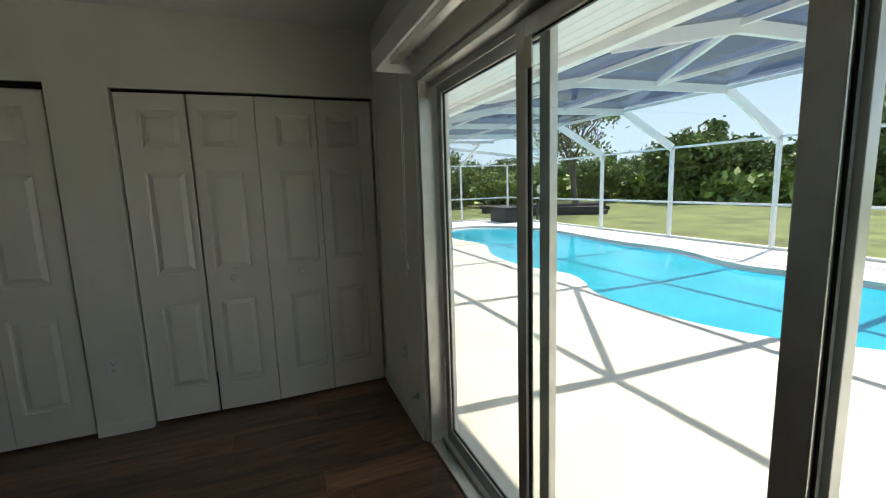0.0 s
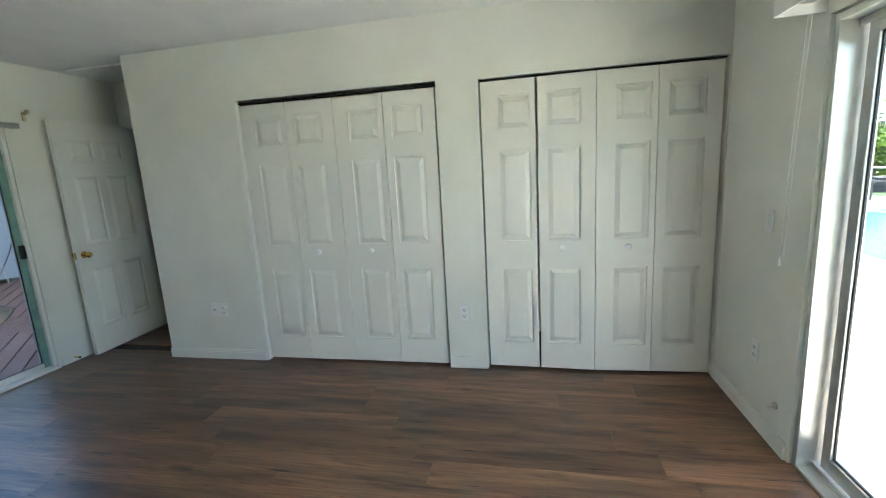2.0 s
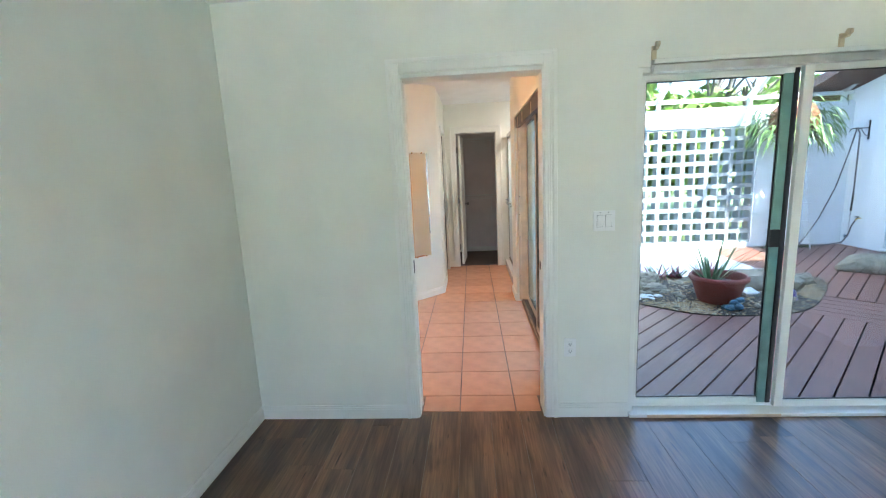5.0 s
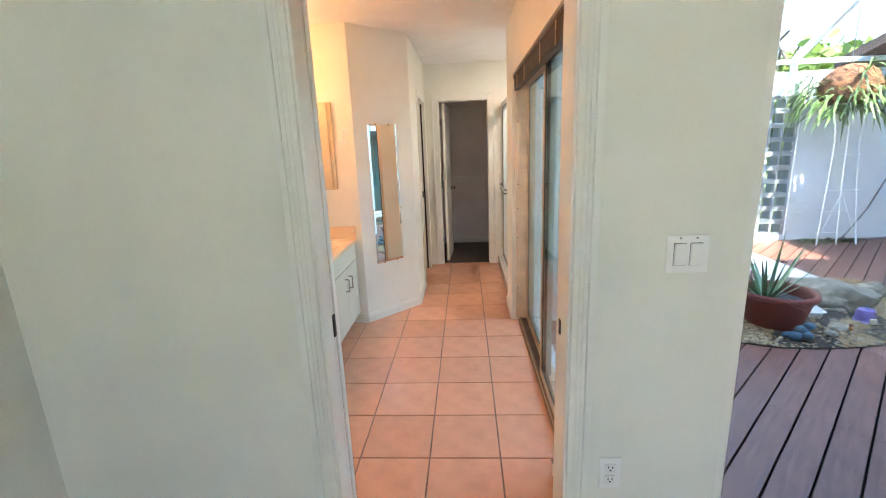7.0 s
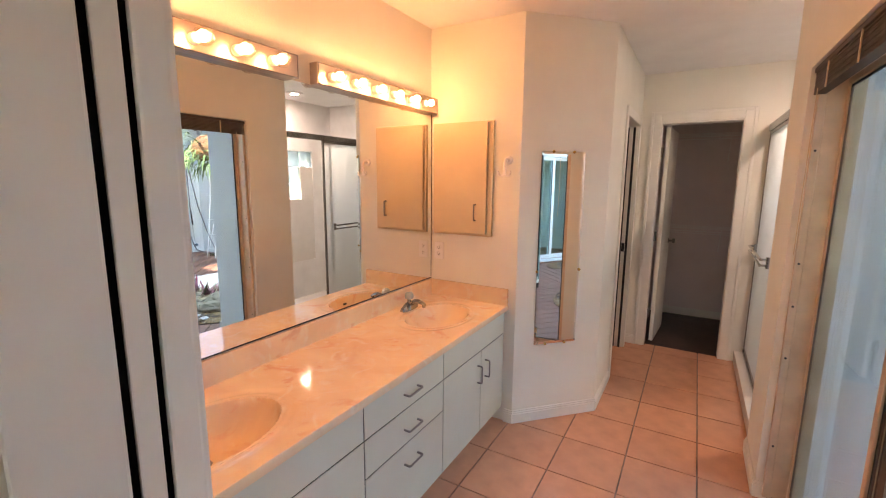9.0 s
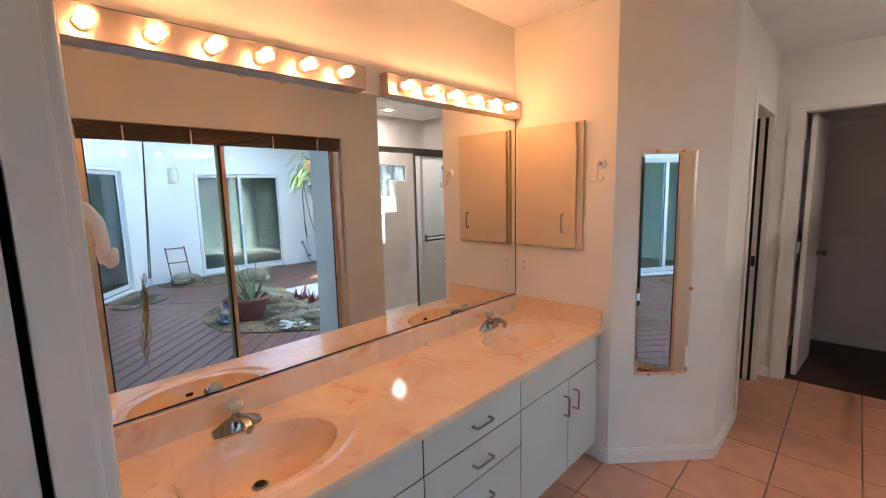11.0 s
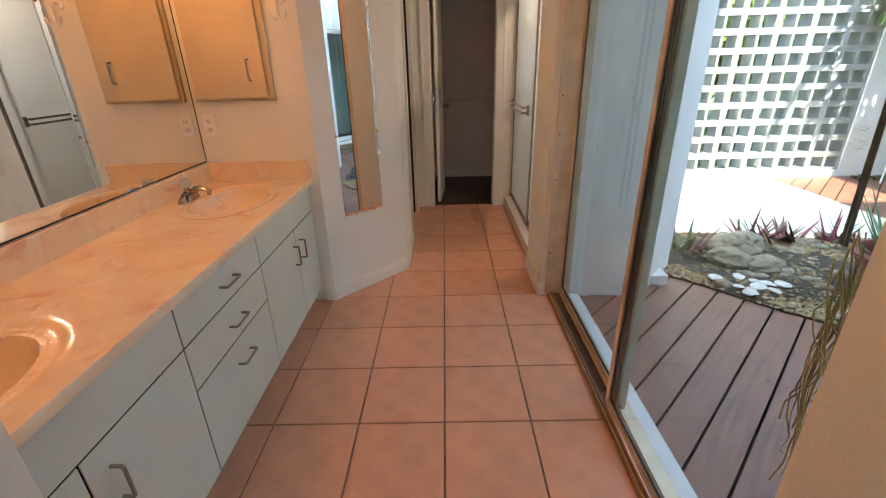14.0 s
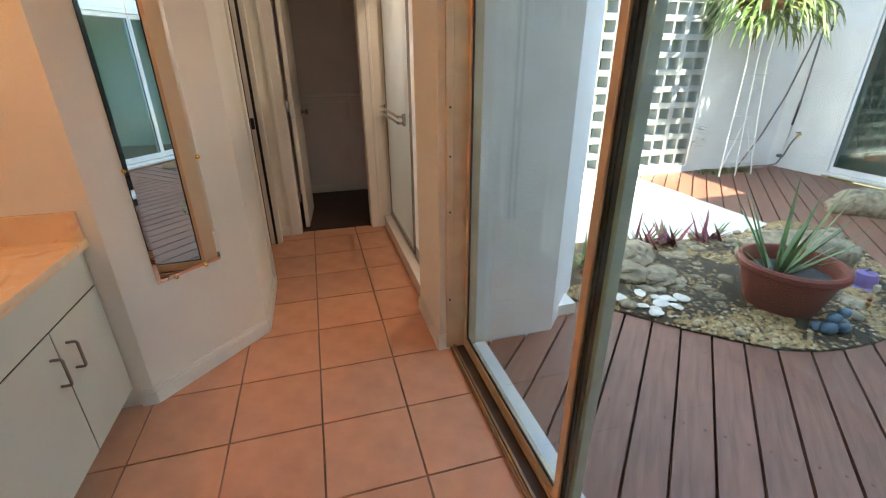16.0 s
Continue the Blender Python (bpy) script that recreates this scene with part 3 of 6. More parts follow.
def closet(name, y_far, y_near, h, label, folds):
    """Four bifold leaves in an opening of the east wall, from y_far (north) to y_near."""
    w = (y_far - y_near - 0.024) / 4
    pair = [leaf_mesh("leaf", w - 0.005, h, [c], ROWS) for c in ((w * 0.29, w * 0.89), (w * 0.14, w * 0.74))]
    km = knob_mesh("knob", M_PLAST, 0.02)
    door = thing(name, label, "closet door", (4.36, (y_far + y_near) / 2, 0), kind="structure")
    for k in range(4):
        ob = new("leaf", pair[k % 2])
        ob.parent = door
        out = folds[k]
        a = math.atan2(folds[k + 1] - folds[k], w)
        m = Matrix.Translation((4.362 - out, y_far - 0.014 - k * w, 0.018)) @ Matrix.Rotation(radians(-90) - a, 4, "Z")
        ob.matrix_basis = Matrix.Translation(-door.location) @ m @ Matrix.Diagonal((0.98 if folds[2] > 0.02 and k == 0 else 1, 1, 1, 1))
        if k in (1, 2):
            kb = new("knob", km)
            kb.parent = ob
            kb.matrix_basis = Matrix.Translation((w * 0.42 if k == 1 else w * 0.55, 0, 0.88)) @ Matrix.Rotation(radians(90), 4, "X")
    part("track", boxes((4.37, y_near + 0.004, 2.022, 4.41, y_far - 0.004, 2.034)), M_SLOT, door)
    return door


closet("door_1", -1.80, -3.324, 1.99, "white four-leaf bifold closet door, closed", (0, 0.004, 0.0, 0.004, 0))
closet("door_2", -3.61, -5.10, 1.995, "white four-leaf bifold closet door, slightly ajar", (0, 0.012, 0.025, 0.01, 0))
for nm, ya, yb, zt, tw in (("trim_1", -1.80, -3.324, 2.045, 0.03), ("trim_2", -3.61, -5.10, 2.03, 0.012)):
    solid(nm, boxes((4.334, ya - 0.002, 0.0, 4.39, ya + tw, zt + 0.01), (4.336, yb + 0.002, zt, 4.39, ya, zt + 0.012)), M_TRIM, "thin white edge of the closet opening", "trim")

# bedroom door, swung open against the north wall
door = thing("door_3", "white six-panel door standing open, brass knob", "door", (5.02, -0.09, 0), kind="structure")
lm = leaf_mesh("leaf", 0.74, 2.03, [(0.11, 0.335), (0.405, 0.63)], [(0.23, 0.78), (0.97, 1.58), (1.69, 1.89)], both=True)
leaf = new("leaf", lm)
leaf.parent = door
leaf.matrix_basis = Matrix.Translation((0, 0.02, 0.012)) @ Matrix.Rotation(radians(180 + 2), 4, "Z") @ Matrix.Translation((0, -0.0, 0))
for sgn, yy in ((1, 0.038), (-1, -0.003)):
    bm = lathe(bmesh.new(), [(0, 0), (0.03, 0), (0.03, 0.004), (0.012, 0.01), (0.012, 0.03), (0.024, 0.042), (0.027, 0.055), (0.018, 0.066), (0, 0.068)], (0, 0, 0), 24)
    kb = new("knob", mesh_of("knob", bm, M_BRASS, True))
    kb.parent = leaf
    kb.matrix_basis = Matrix.Translation((0.68, yy, 0.9)) @ Matrix.Rotation(radians(-90 * sgn), 4, "X")
bm = boxes((0.736, 0.006, 0.87, 0.7415, 0.03, 0.93))
lp = new("latch_plate", mesh_of("latch_plate", bm, M_BRASS))
lp.parent = leaf
solid("door_frame_hall", boxes((5.0, -0.06, 0, 5.16, -0.04, 2.06), (5.0, -0.865, 2.03, 5.16, -0.06, 2.055), (5.01, -0.868, 0, 5.16, -0.845, 2.03)), M_TRIM, "white door frame of the hall doorway", "door frame")


def casing(name, rows, label):
    bm = bmesh.new()
    for r in rows:
        box(bm, *r, bevel=0.004)
    return solid(name, bm, M_TRIM, label, "door frame")


# bathroom doorway: casing, jambs and the pocket door edge
rows = []
for y0, y1 in ((-0.016, 0.0), (0.15, 0.166)):
    a, b = min(y0, y1), max(y0, y1)
    rows += [(0.945, a, 0, 1.015, b, 2.115), (1.795, a, 0, 1.865, b, 2.115), (1.015, a, 2.045, 1.795, b, 2.115)]
    c, d = (a - 0.006, b) if y0 < 0 else (a, b + 0.006)
    c2, d2 = (a - 0.003, b) if y0 < 0 else (a, b + 0.003)
    for q in (0.976, 0.99):
        rows += [(q, c2, 0, q + 0.007, d2, 2.04), (2.81 - q - 0.007, c2, 0, 2.81 - q, d2, 2.04)]
    rows += [(0.945, c, 0, 0.968, d, 2.118), (1.842, c, 0, 1.866, d, 2.118), (0.968, c, 2.095, 1.842, d, 2.118)]
casing("trim_bathroom_door", rows, "white moulded casing of the bathroom doorway")
casing("door_frame_bathroom", [(0.985, -0.004, 0, 1.024, 0.081, 2.04), (0.985, 0.121, 0, 1.024, 0.155, 2.04), (1.786, -0.004, 0, 1.806, 0.155, 2.04), (1.024, -0.004, 2.02, 1.786, 0.155, 2.04)],
       "white jambs of the bathroom doorway")
# Black boxes fill both slots to stand for the shade inside them.
solid("pocket_shade_fill", boxes((0.98, 0.0815, 0.0, 1.019, 0.089, 2.03), (0.98, 0.114, 0.0, 1.019, 0.1205, 2.03)), M_SLOT_SHADE, "black fill for the shade in the pocket door slots", "door frame")
pocket = thing("door_4", "white pocket door slid into the wall, black latch", "door", (1.0, 0.087, 0), kind="structure")
part("leaf", boxes((0.986, 0.0895, 0.01, 1.0215, 0.1135, 2.02), bevel=0.002), M_DOOR, pocket)
part("latch", boxes((1.0, 0.09, 0.905, 1.0255, 0.113, 0.985), bevel=0.003), M_BLACK, pocket)
solid("jamb_strike", boxes((1.783, 0.085, 0.905, 1.787, 0.105, 0.955)), M_BLACK, "dark strike slot in the door jamb", "strike plate")


def wall_base(name, segs, label="white moulded baseboard"):
    bm = bmesh.new()
    for x0, y0, x1, y1, nx, ny in segs:
        d = Vector((x1 - x0, y1 - y0, 0))
        n = Vector((nx, ny, 0))
        for t, z0, z1 in ((0.014, 0.0, 0.062), (0.010, 0.062, 0.074), (0.006, 0.074, 0.085)):
            a, b = Vector((x0, y0, z0)), Vector((x1, y1, z0))
            up = Vector((0, 0, z1 - z0))
            q = [a, b, b + n * t, a + n * t]
            lo, hi = [bm.verts.new(p) for p in q], [bm.verts.new(p + up) for p in q]
            for k in range(4):
                bm.faces.new((lo[k], lo[(k + 1) % 4], hi[(k + 1) % 4], hi[k]))
            bm.faces.new(lo)
            bm.faces.new(hi)
    return solid(name, bm, M_TRIM, label, "baseboard")


wall_base("baseboard", [(0, 0, 0.945, 0, 0, -1), (1.866, 0, 2.284, 0, 0, -1), (4.08, 0, 5.0, 0, 0, -1), (0, -5.11, 0, -0.014, 1, 0), (4.34, -0.865, 4.34, -1.785, -1, 0),
                        (4.34, -3.326, 4.34, -3.608, -1, 0), (4.34, -0.865, 5.0, -0.865, 0, 1), (3.49, -5.11, 4.34, -5.11, 0, 1), (0, -5.11, 0.74, -5.11, 0, 1)])
wall_base("baseboard_bathroom", [(0.52, 2.375, 0.58, 2.375, 0, -1), (0.574, 2.375, 1.0, 2.82, 0.72, -0.69), (1.0, 2.82, 1.0, 3.35, 1, 0), (1.0, 4.312, 1.09, 4.312, 0, -1),
                                 (1.87, 2.82, 1.87, 2.39, -1, 0), (1.86, 2.392, 2.0, 2.392, 0, -1), (1.87, 0.17, 1.87, 0.5, -1, 0), (0.56, 0.15, 0.945, 0.15, 0, 1)])
wall_base("baseboard_closet", [(0.68, 5.62, 2.5, 5.62, 0, -1)])


def slider(name, label, panels, z0, z1, frame_m, stile_m, glass_m, sw=0.05, axis="x", depth=0.03, rim=None, at=(0, 0, 0), gasket=0.006, mats=(), rail=0):
    """A sliding glass door along an axis. panels: rows of (start, end, offset)."""
    door = thing(name, label, "sliding door", at, kind="structure")

    def put(u0, v0, za, u1, v1, zb):
        return (u0, v0, za, u1, v1, zb) if axis == "x" else (v0, u0, za, v1, u1, zb)
    if rim:
        u0, u1, v0, v1, za, zb, ft = rim
        rows = [put(u0, v0, za, u0 + ft, v1, zb), put(u1 - ft, v0, za, u1, v1, zb), put(u0 + ft, v0, zb - ft, u1 - ft, v1, zb), put(u0 + ft, v0, za, u1 - ft, v1, za + ft * 0.6)]
        vm = (v0 + v1) / 2
        rows += [put(u0 + ft, vm - 0.004, za + ft * 0.6, u1 - ft, vm + 0.004, za + ft * 0.6 + 0.02), put(u0 + ft, vm - 0.004, zb - ft - 0.03, u1 - ft, vm + 0.004, zb - ft)]
        for nm, row in zip(("jamb", "jamb", "head", "threshold", "guide", "guide"), rows):
            part(nm, boxes(row, bevel=0.003), frame_m, door)
    for k, (a, b, v) in enumerate(panels):
        tr, br = (rail, rail * 1.2) if rail else (sw, sw * 1.3)
        m0, m1, mr = mats[k] if mats else (stile_m, stile_m, stile_m)
        st = part("panel_frame", boxes(put(a + sw, v, z1 - tr, b - sw, v + depth, z1), put(a + sw, v, z0, b - sw, v + depth, z0 + br), bevel=0.003), mr, door)
        part("stile", boxes(put(a, v, z0, a + sw, v + depth, z1), bevel=0.003), m0, st)
        part("stile", boxes(put(b - sw, v, z0, b, v + depth, z1), bevel=0.003), m1, st)
        g = gasket
        part("gasket", boxes(put(a + sw, v + depth * 0.35, z0 + br, a + sw + g, v + depth * 0.65, z1 - tr), put(b - sw - g, v + depth * 0.35, z0 + br, b - sw, v + depth * 0.65, z1 - tr),
                             put(a + sw + g, v + depth * 0.35, z1 - tr - g, b - sw - g, v + depth * 0.65, z1 - tr), put(a + sw + g, v + depth * 0.35, z0 + br, b - sw - g, v + depth * 0.65, z0 + br + g)),
             M_BLACK, st)
        vm = v + depth / 2
        pane = part("pane", boxes(put(a + sw * 0.9, vm - 0.003, z0 + br * 0.8, b - sw * 0.9, vm + 0.003, z1 - tr * 0.9)), glass_m, st)
        pane.visible_shadow = False
    return door


# pool side, three panels
slider("window_pool", "aluminium three-panel sliding door to the pool, worn frame", [(2.47, 3.42, -5.245), (1.68, 2.6, -5.205), (0.78, 1.745, -5.165)], 0.03, 1.93, M_ALU, M_ALU, M_GLASS,
       sw=0.055, rim=(0.755, 3.465, -5.258, -5.125, 0.0, 1.97, 0.03), at=(2.1, -5.18, 0))
lock = thing("door_sticker", "small pale sticker on the sliding door frame", "sticker", (2.53, -5.17, 1.83))
part("card", boxes((2.505, -5.1745, 1.78, 2.545, -5.1715, 1.87)), M_CREAM, lock)
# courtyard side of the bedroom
sl = slider("window_courtyard", "sliding glass door to the courtyard with green frame", [(2.31, 3.125, 0.075), (3.15, 4.02, 0.035)], 0.03, 1.97, M_TRIM, M_GREEN, M_GLASS_DIM,
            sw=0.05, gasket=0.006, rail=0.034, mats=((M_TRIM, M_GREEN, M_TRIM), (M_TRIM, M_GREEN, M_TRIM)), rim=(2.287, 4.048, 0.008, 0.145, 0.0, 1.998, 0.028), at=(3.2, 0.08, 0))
part("pull", boxes((3.062, 0.05, 1.0, 3.115, 0.074, 1.1), bevel=0.006), M_BLACK, sl)
part("pull", boxes((3.98, 0.012, 0.95, 4.015, 0.036, 1.06), bevel=0.006), M_BLACK, sl)
part("interlock", boxes((3.126, 0.072, 0.035, 3.152, 0.1, 1.965)), M_BLACK, sl)
part("sill", boxes((2.287, -0.03, 0.001, 4.05, 0.008, 0.024), bevel=0.004), M_TRIM, sl)
part("brass_track", boxes((2.39, -0.036, 0.004, 3.15, -0.03, 0.022)), M_GOLD, sl)
# bathroom
sb = slider("window_bathroom", "bronze sliding glass door to the courtyard", [(1.343, 2.37, 1.992), (0.52, 1.392, 1.945)], 0.035, 1.99, M_GOLD, M_GOLD, M_GLASS_BLUE,
            sw=0.028, gasket=0.009, depth=0.02, mats=((M_GREYGREEN, M_GOLD, M_GOLD), (M_GOLD, M_GOLD, M_GOLD)), axis="y", rim=(0.502, 2.39, 1.93, 2.055, 0.0, 2.048, 0.025), at=(2.0, 1.45, 0))
part("wide_stile", boxes((1.98, 1.342, 0.06, 2.006, 1.37, 1.96), bevel=0.003), M_GREYGREEN, sb)
part("interlock", boxes((1.9655, 1.358, 0.045, 1.9795, 1.39, 1.975)), M_BLACK, sb)
part("track", boxes((1.92, 0.505, 0.001, 1.9295, 2.385, 0.014), (1.935, 0.505, 0.016, 1.9445, 2.385, 0.03)), M_BRONZE, sb)
part("channel", boxes((1.948, 1.4, 0.0152, 1.992, 2.36, 0.022)), M_BLINDS, sb)
part("side_channel", boxes((1.9, 2.365, 0.02, 1.93, 2.3895, 2.04), bevel=0.003), M_GOLD, sb)
for z in (0.3, 0.75, 1.0, 1.2, 1.7):
    part("screw", cyl(bmesh.new(), (1.915, 2.3655, z), (1.915, 2.362, z), 0.005, seg=8), M_SLOT, sb)
part("outer_sill", boxes((2.056, 0.5, -0.06, 2.12, 2.39, 0.0)), M_ALUW, sb)
bl = thing("blind", "brown wooden blind rolled up at the head of the door", "blind", (1.9, 1.45, 1.93))
bm = bmesh.new()
for k in range(9):
    box(bm, 1.885 + 0.001 * (k % 2), 0.52, 1.935 + k * 0.01, 1.925, 2.375, 1.942 + k * 0.01)
part("slat", bm, M_BLINDS, bl)
part("headrail", boxes((1.88, 0.51, 2.025, 1.928, 2.382, 2.046), bevel=0.003), M_BLINDS, bl)
for yy in (0.75, 1.15, 1.75, 2.15):
    part("tape", boxes((1.88, yy, 1.93, 1.884, yy + 0.009, 2.03)), M_TAN, bl)
tube_bm = bmesh.new()
tube(tube_bm, [(1.884, 2.3, 1.95), (1.882, 2.305, 1.5), (1.881, 2.3, 1.25)], 0.0018, 6)
part("cord", tube_bm, M_TAN, bl)
# hall and great room
hs = slider("window_hall", "white sliding door between hall and courtyard", [(0.78, 1.7, -0.07), (1.62, 2.57, -0.1)], 0.03, 2.0, M_ALUW, M_ALUW, M_GLASS_BLUE, sw=0.06,
            rim=(0.752, 2.598, -0.115, 0.0, -0.03, 2.048, 0.05), at=(0, 0, 0))
hs.matrix_basis = ANG
slider("window_great_room", "white sliding door of the room across the courtyard", [(2.93, 3.83, 7.83), (3.73, 4.61, 7.79)], 0.02, 1.98, M_ALUW, M_ALUW, M_GLASS_SHEEN, sw=0.055,
       axis="y", rim=(2.902, 4.638, 7.75, 7.895, -0.02, 2.048, 0.06), at=(7.83, 3.7, 0))
# walk-in closet door
rows = [(1.08, 4.296, 0, 1.165, 4.312, 2.165), (1.78, 4.296, 0, 1.865, 4.312, 2.165), (1.165, 4.296, 2.08, 1.78, 4.312, 2.165),
        (1.08, 4.29, 0, 1.105, 4.312, 2.168), (1.84, 4.29, 0, 1.866, 4.312, 2.168), (1.105, 4.29, 2.143, 1.84, 4.312, 2.168)]
casing("trim_closet_door", rows, "white moulded casing of the walk-in closet")
casing("door_frame_closet", [(1.155, 4.30, 0, 1.173, 4.44, 2.08), (1.772, 4.30, 0, 1.79, 4.44, 2.08), (1.173, 4.30, 2.065, 1.772, 4.44, 2.08)], "white jambs of the walk-in closet")
cd = thing("door_5", "white closet door opened inwards, steel knob", "door", (1.19, 4.44, 0), kind="structure")
leaf = part("leaf", boxes((0, 0, 0.01, 0.6, 0.035, 2.05), bevel=0.003), M_DOOR, None)
leaf.parent = cd
leaf.matrix_basis = Matrix.Rotation(radians(86), 4, "Z") @ Matrix.Translation((0.01, -0.045, 0))
bm = lathe(bmesh.new(), [(0, 0), (0.028, 0), (0.028, 0.005), (0.011, 0.01), (0.011, 0.03), (0.024, 0.04), (0.027, 0.052), (0.018, 0.062), (0, 0.064)], (0, 0, 0), 20)
kb = new("knob", mesh_of("knob", bm, M_STEEL, True))
kb.parent = leaf
kb.matrix_basis = Matrix.Translation((0.53, 0.0, 0.95)) @ Matrix.Rotation(radians(90), 4, "X")
for z in (0.25, 1.0, 1.78):
    part("hinge", boxes((1.173, 4.40, z, 1.180, 4.445, z + 0.09), (1.178, 4.44, z, 1.19, 4.452, z + 0.09)), M_STEEL, cd)
# toilet room pocket door
casing("trim_toilet_door", [(1.0, 3.345, 0, 1.014, 3.415, 2.1), (1.0, 4.145, 0, 1.014, 4.215, 2.1), (1.0, 3.415, 2.04, 1.014, 4.145, 2.11)], "white casing of the side room")
pk = thing("door_6", "white pocket door slid open, black latch", "door", (0.94, 4.2, 0), kind="structure")
part("leaf", boxes((0.928, 4.126, 0.012, 0.958, 4.139, 2.03), bevel=0.002), M_DOOR, pk)
part("latch", boxes((0.93, 4.1235, 0.92, 0.956, 4.13, 1.0), bevel=0.002), M_BLACK, pk)
# Slot shade drawn as two black strips beside the leaf edge.
solid("toilet_pocket_shade_fill", boxes((0.905, 4.128, 0.0, 0.927, 4.1395, 2.03), (0.959, 4.128, 0.0, 0.978, 4.1395, 2.03)), M_BLACK, "black fill for the shade in the side room's pocket slots", "door frame")

# ---- small fixtures ----
def outlet(at, face, label="white duplex wall outlet", jacks=False, plate=(0.07, 0.115)):
    """A cover plate with two sockets; face is the turn about z that points it into the room (0: towards -y)."""
    ob = thing("wall_outlet", label, "outlet", at, group="wall outlets")
    ob.rotation_euler = (0, 0, radians(face))
    w, h = plate
    bm = boxes((-w / 2, -0.006, -h / 2, w / 2, 0, h / 2), bevel=0.003)
    p = new("plate", mesh_of("plate", bm, M_PLAST))
    p.parent = ob
    if jacks:
        bm = lathe(bmesh.new(), [(0, 0), (0.006, 0), (0.006, 0.008), (0.003, 0.008), (0.003, 0.014), (0, 0.014)], (0, 0, 0), 10)
        for v in bm.verts:
            v.co = (v.co.x, -0.006 - v.co.z, v.co.y)
        j = new("jack", mesh_of("jack", bm, M_STEEL))
        j.parent = p
        return ob
    for z in (-0.022, 0.022):
        bm = boxes((-0.017, -0.009, z - 0.014, 0.017, -0.005, z + 0.014), bevel=0.004)
        s = new("socket", mesh_of("socket", bm, M_PLAST))
        s.parent = p
        bm = boxes((-0.008, -0.0098, z - 0.003, -0.005, -0.0088, z + 0.007), (0.005, -0.0098, z - 0.003, 0.008, -0.0088, z + 0.006), (-0.003, -0.0098, z - 0.011, 0.003, -0.0088, z - 0.006))
        q = new("slot", mesh_of("slot", bm, M_SLOT))
        q.parent = s
    return ob


outlet((1.94, 0, 0.447), 0)
outlet((4.34, -3.45, 0.425), -90)
outlet((4.34, -1.44, 0.425), -90)
outlet((4.34, -1.36, 0.43), -90, "white wall plate with a cable jack", True)
outlet((0, -1.50, 0.40), 90, "white wall outlet with an orange plug in it")
outlet((3.83, -5.11, 0.41), 180)
outlet((0.02, 2.375, 1.09), 0)
outlet((7.77, 5.38, 0.3), -90, "weathered outdoor wall outlet")
pl = thing("power_plug", "orange plug with a grey cord hanging from the outlet", "plug", (0.01, -1.5, 0.42))
part("body", boxes((0.008, -1.512, 0.41, 0.034, -1.488, 0.434), bevel=0.005), M_ORANGE, pl)
bm = tube(bmesh.new(), [(0.034, -1.5, 0.42), (0.055, -1.49, 0.42), (0.07, -1.48, 0.40), (0.068, -1.48, 0.33), (0.05, -1.49, 0.2), (0.03, -1.51, 0.02), (0.03, -1.56, 0.006)], 0.0035, 8)
part("cord", bm, M_HOSE, pl)
sw = thing("light_switch", "white double rocker light switch", "switch", (2.125, 0, 1.195))
part("plate", boxes((2.065, -0.006, 1.138, 2.185, 0, 1.252), bevel=0.003), M_PLAST, sw)
for x in (2.102, 2.148):
    bm = boxes((x - 0.0165, -0.012, 1.162, x + 0.0165, -0.004, 1.228), bevel=0.002)
    bmesh.ops.rotate(bm, verts=bm.verts[:], cent=(x, -0.006, 1.195), matrix=Matrix.Rotation(radians(5), 3, "X"))
    part("rocker", bm, M_PLAST, sw)
    part("rocker_gap", boxes((x - 0.0175, -0.0064, 1.161, x + 0.0175, -0.0055, 1.229)), M_SLOT, sw)
    part("screw", cyl(bmesh.new(), (x, -0.0055, 1.243), (x, -0.0075, 1.243), 0.003, seg=10), M_STEEL, sw)
s2 = thing("light_switch", "white single light switch beside the sliding door", "switch", (3.79, -5.11, 1.12))
part("plate", boxes((3.755, -5.11, 1.06, 3.825, -5.104, 1.175), bevel=0.003), M_PLAST, s2)
part("rocker", boxes((3.775, -5.105, 1.085, 3.805, -5.099, 1.15), bevel=0.003), M_PLAST, s2)
s3 = thing("light_switch", "cream double rocker light switch beside the bathroom slider", "switch", (1.87, 0.385, 1.145))
part("plate", boxes((1.864, 0.327, 1.088, 1.87, 0.443, 1.202), bevel=0.003), M_CREAM, s3)
for y, lean in ((0.362, 4), (0.408, -4)):
    bm = boxes((1.858, y - 0.017, 1.112, 1.866, y + 0.017, 1.178), bevel=0.003)
    bmesh.ops.rotate(bm, verts=bm.verts[:], cent=(1.864, y, 1.145), matrix=Matrix.Rotation(radians(lean), 3, "Y"))
    part("rocker", bm, M_CREAM, s3)
    for z in (1.097, 1.193):
        part("screw", cyl(bmesh.new(), (1.8645, y, z), (1.8625, y, z), 0.003, seg=10), M_STEEL, s3)
cj = thing("cable_stub", "small cable stub on the wall", "cable", (3.6, -5.11, 0.22))
part("plate", cyl(bmesh.new(), (3.6, -5.11, 0.22), (3.6, -5.1, 0.22), 0.018), M_ALU, cj)
part("stub", cyl(bmesh.new(), (3.6, -5.1, 0.22), (3.6, -5.07, 0.215), 0.006), M_CREAM, cj)
# dark specks: nail holes over the bedroom
for y, z in ((-1.26, 1.62), (-1.3, 1.5)):
    nh = thing("nail", "tiny dark nail in the painted wall", "nail", (4.34, y, z), group="nails in the wall")
    part("head", cyl(bmesh.new(), (4.34, y, z), (4.337, y, z), 0.0022, seg=8), M_SLOT, nh)

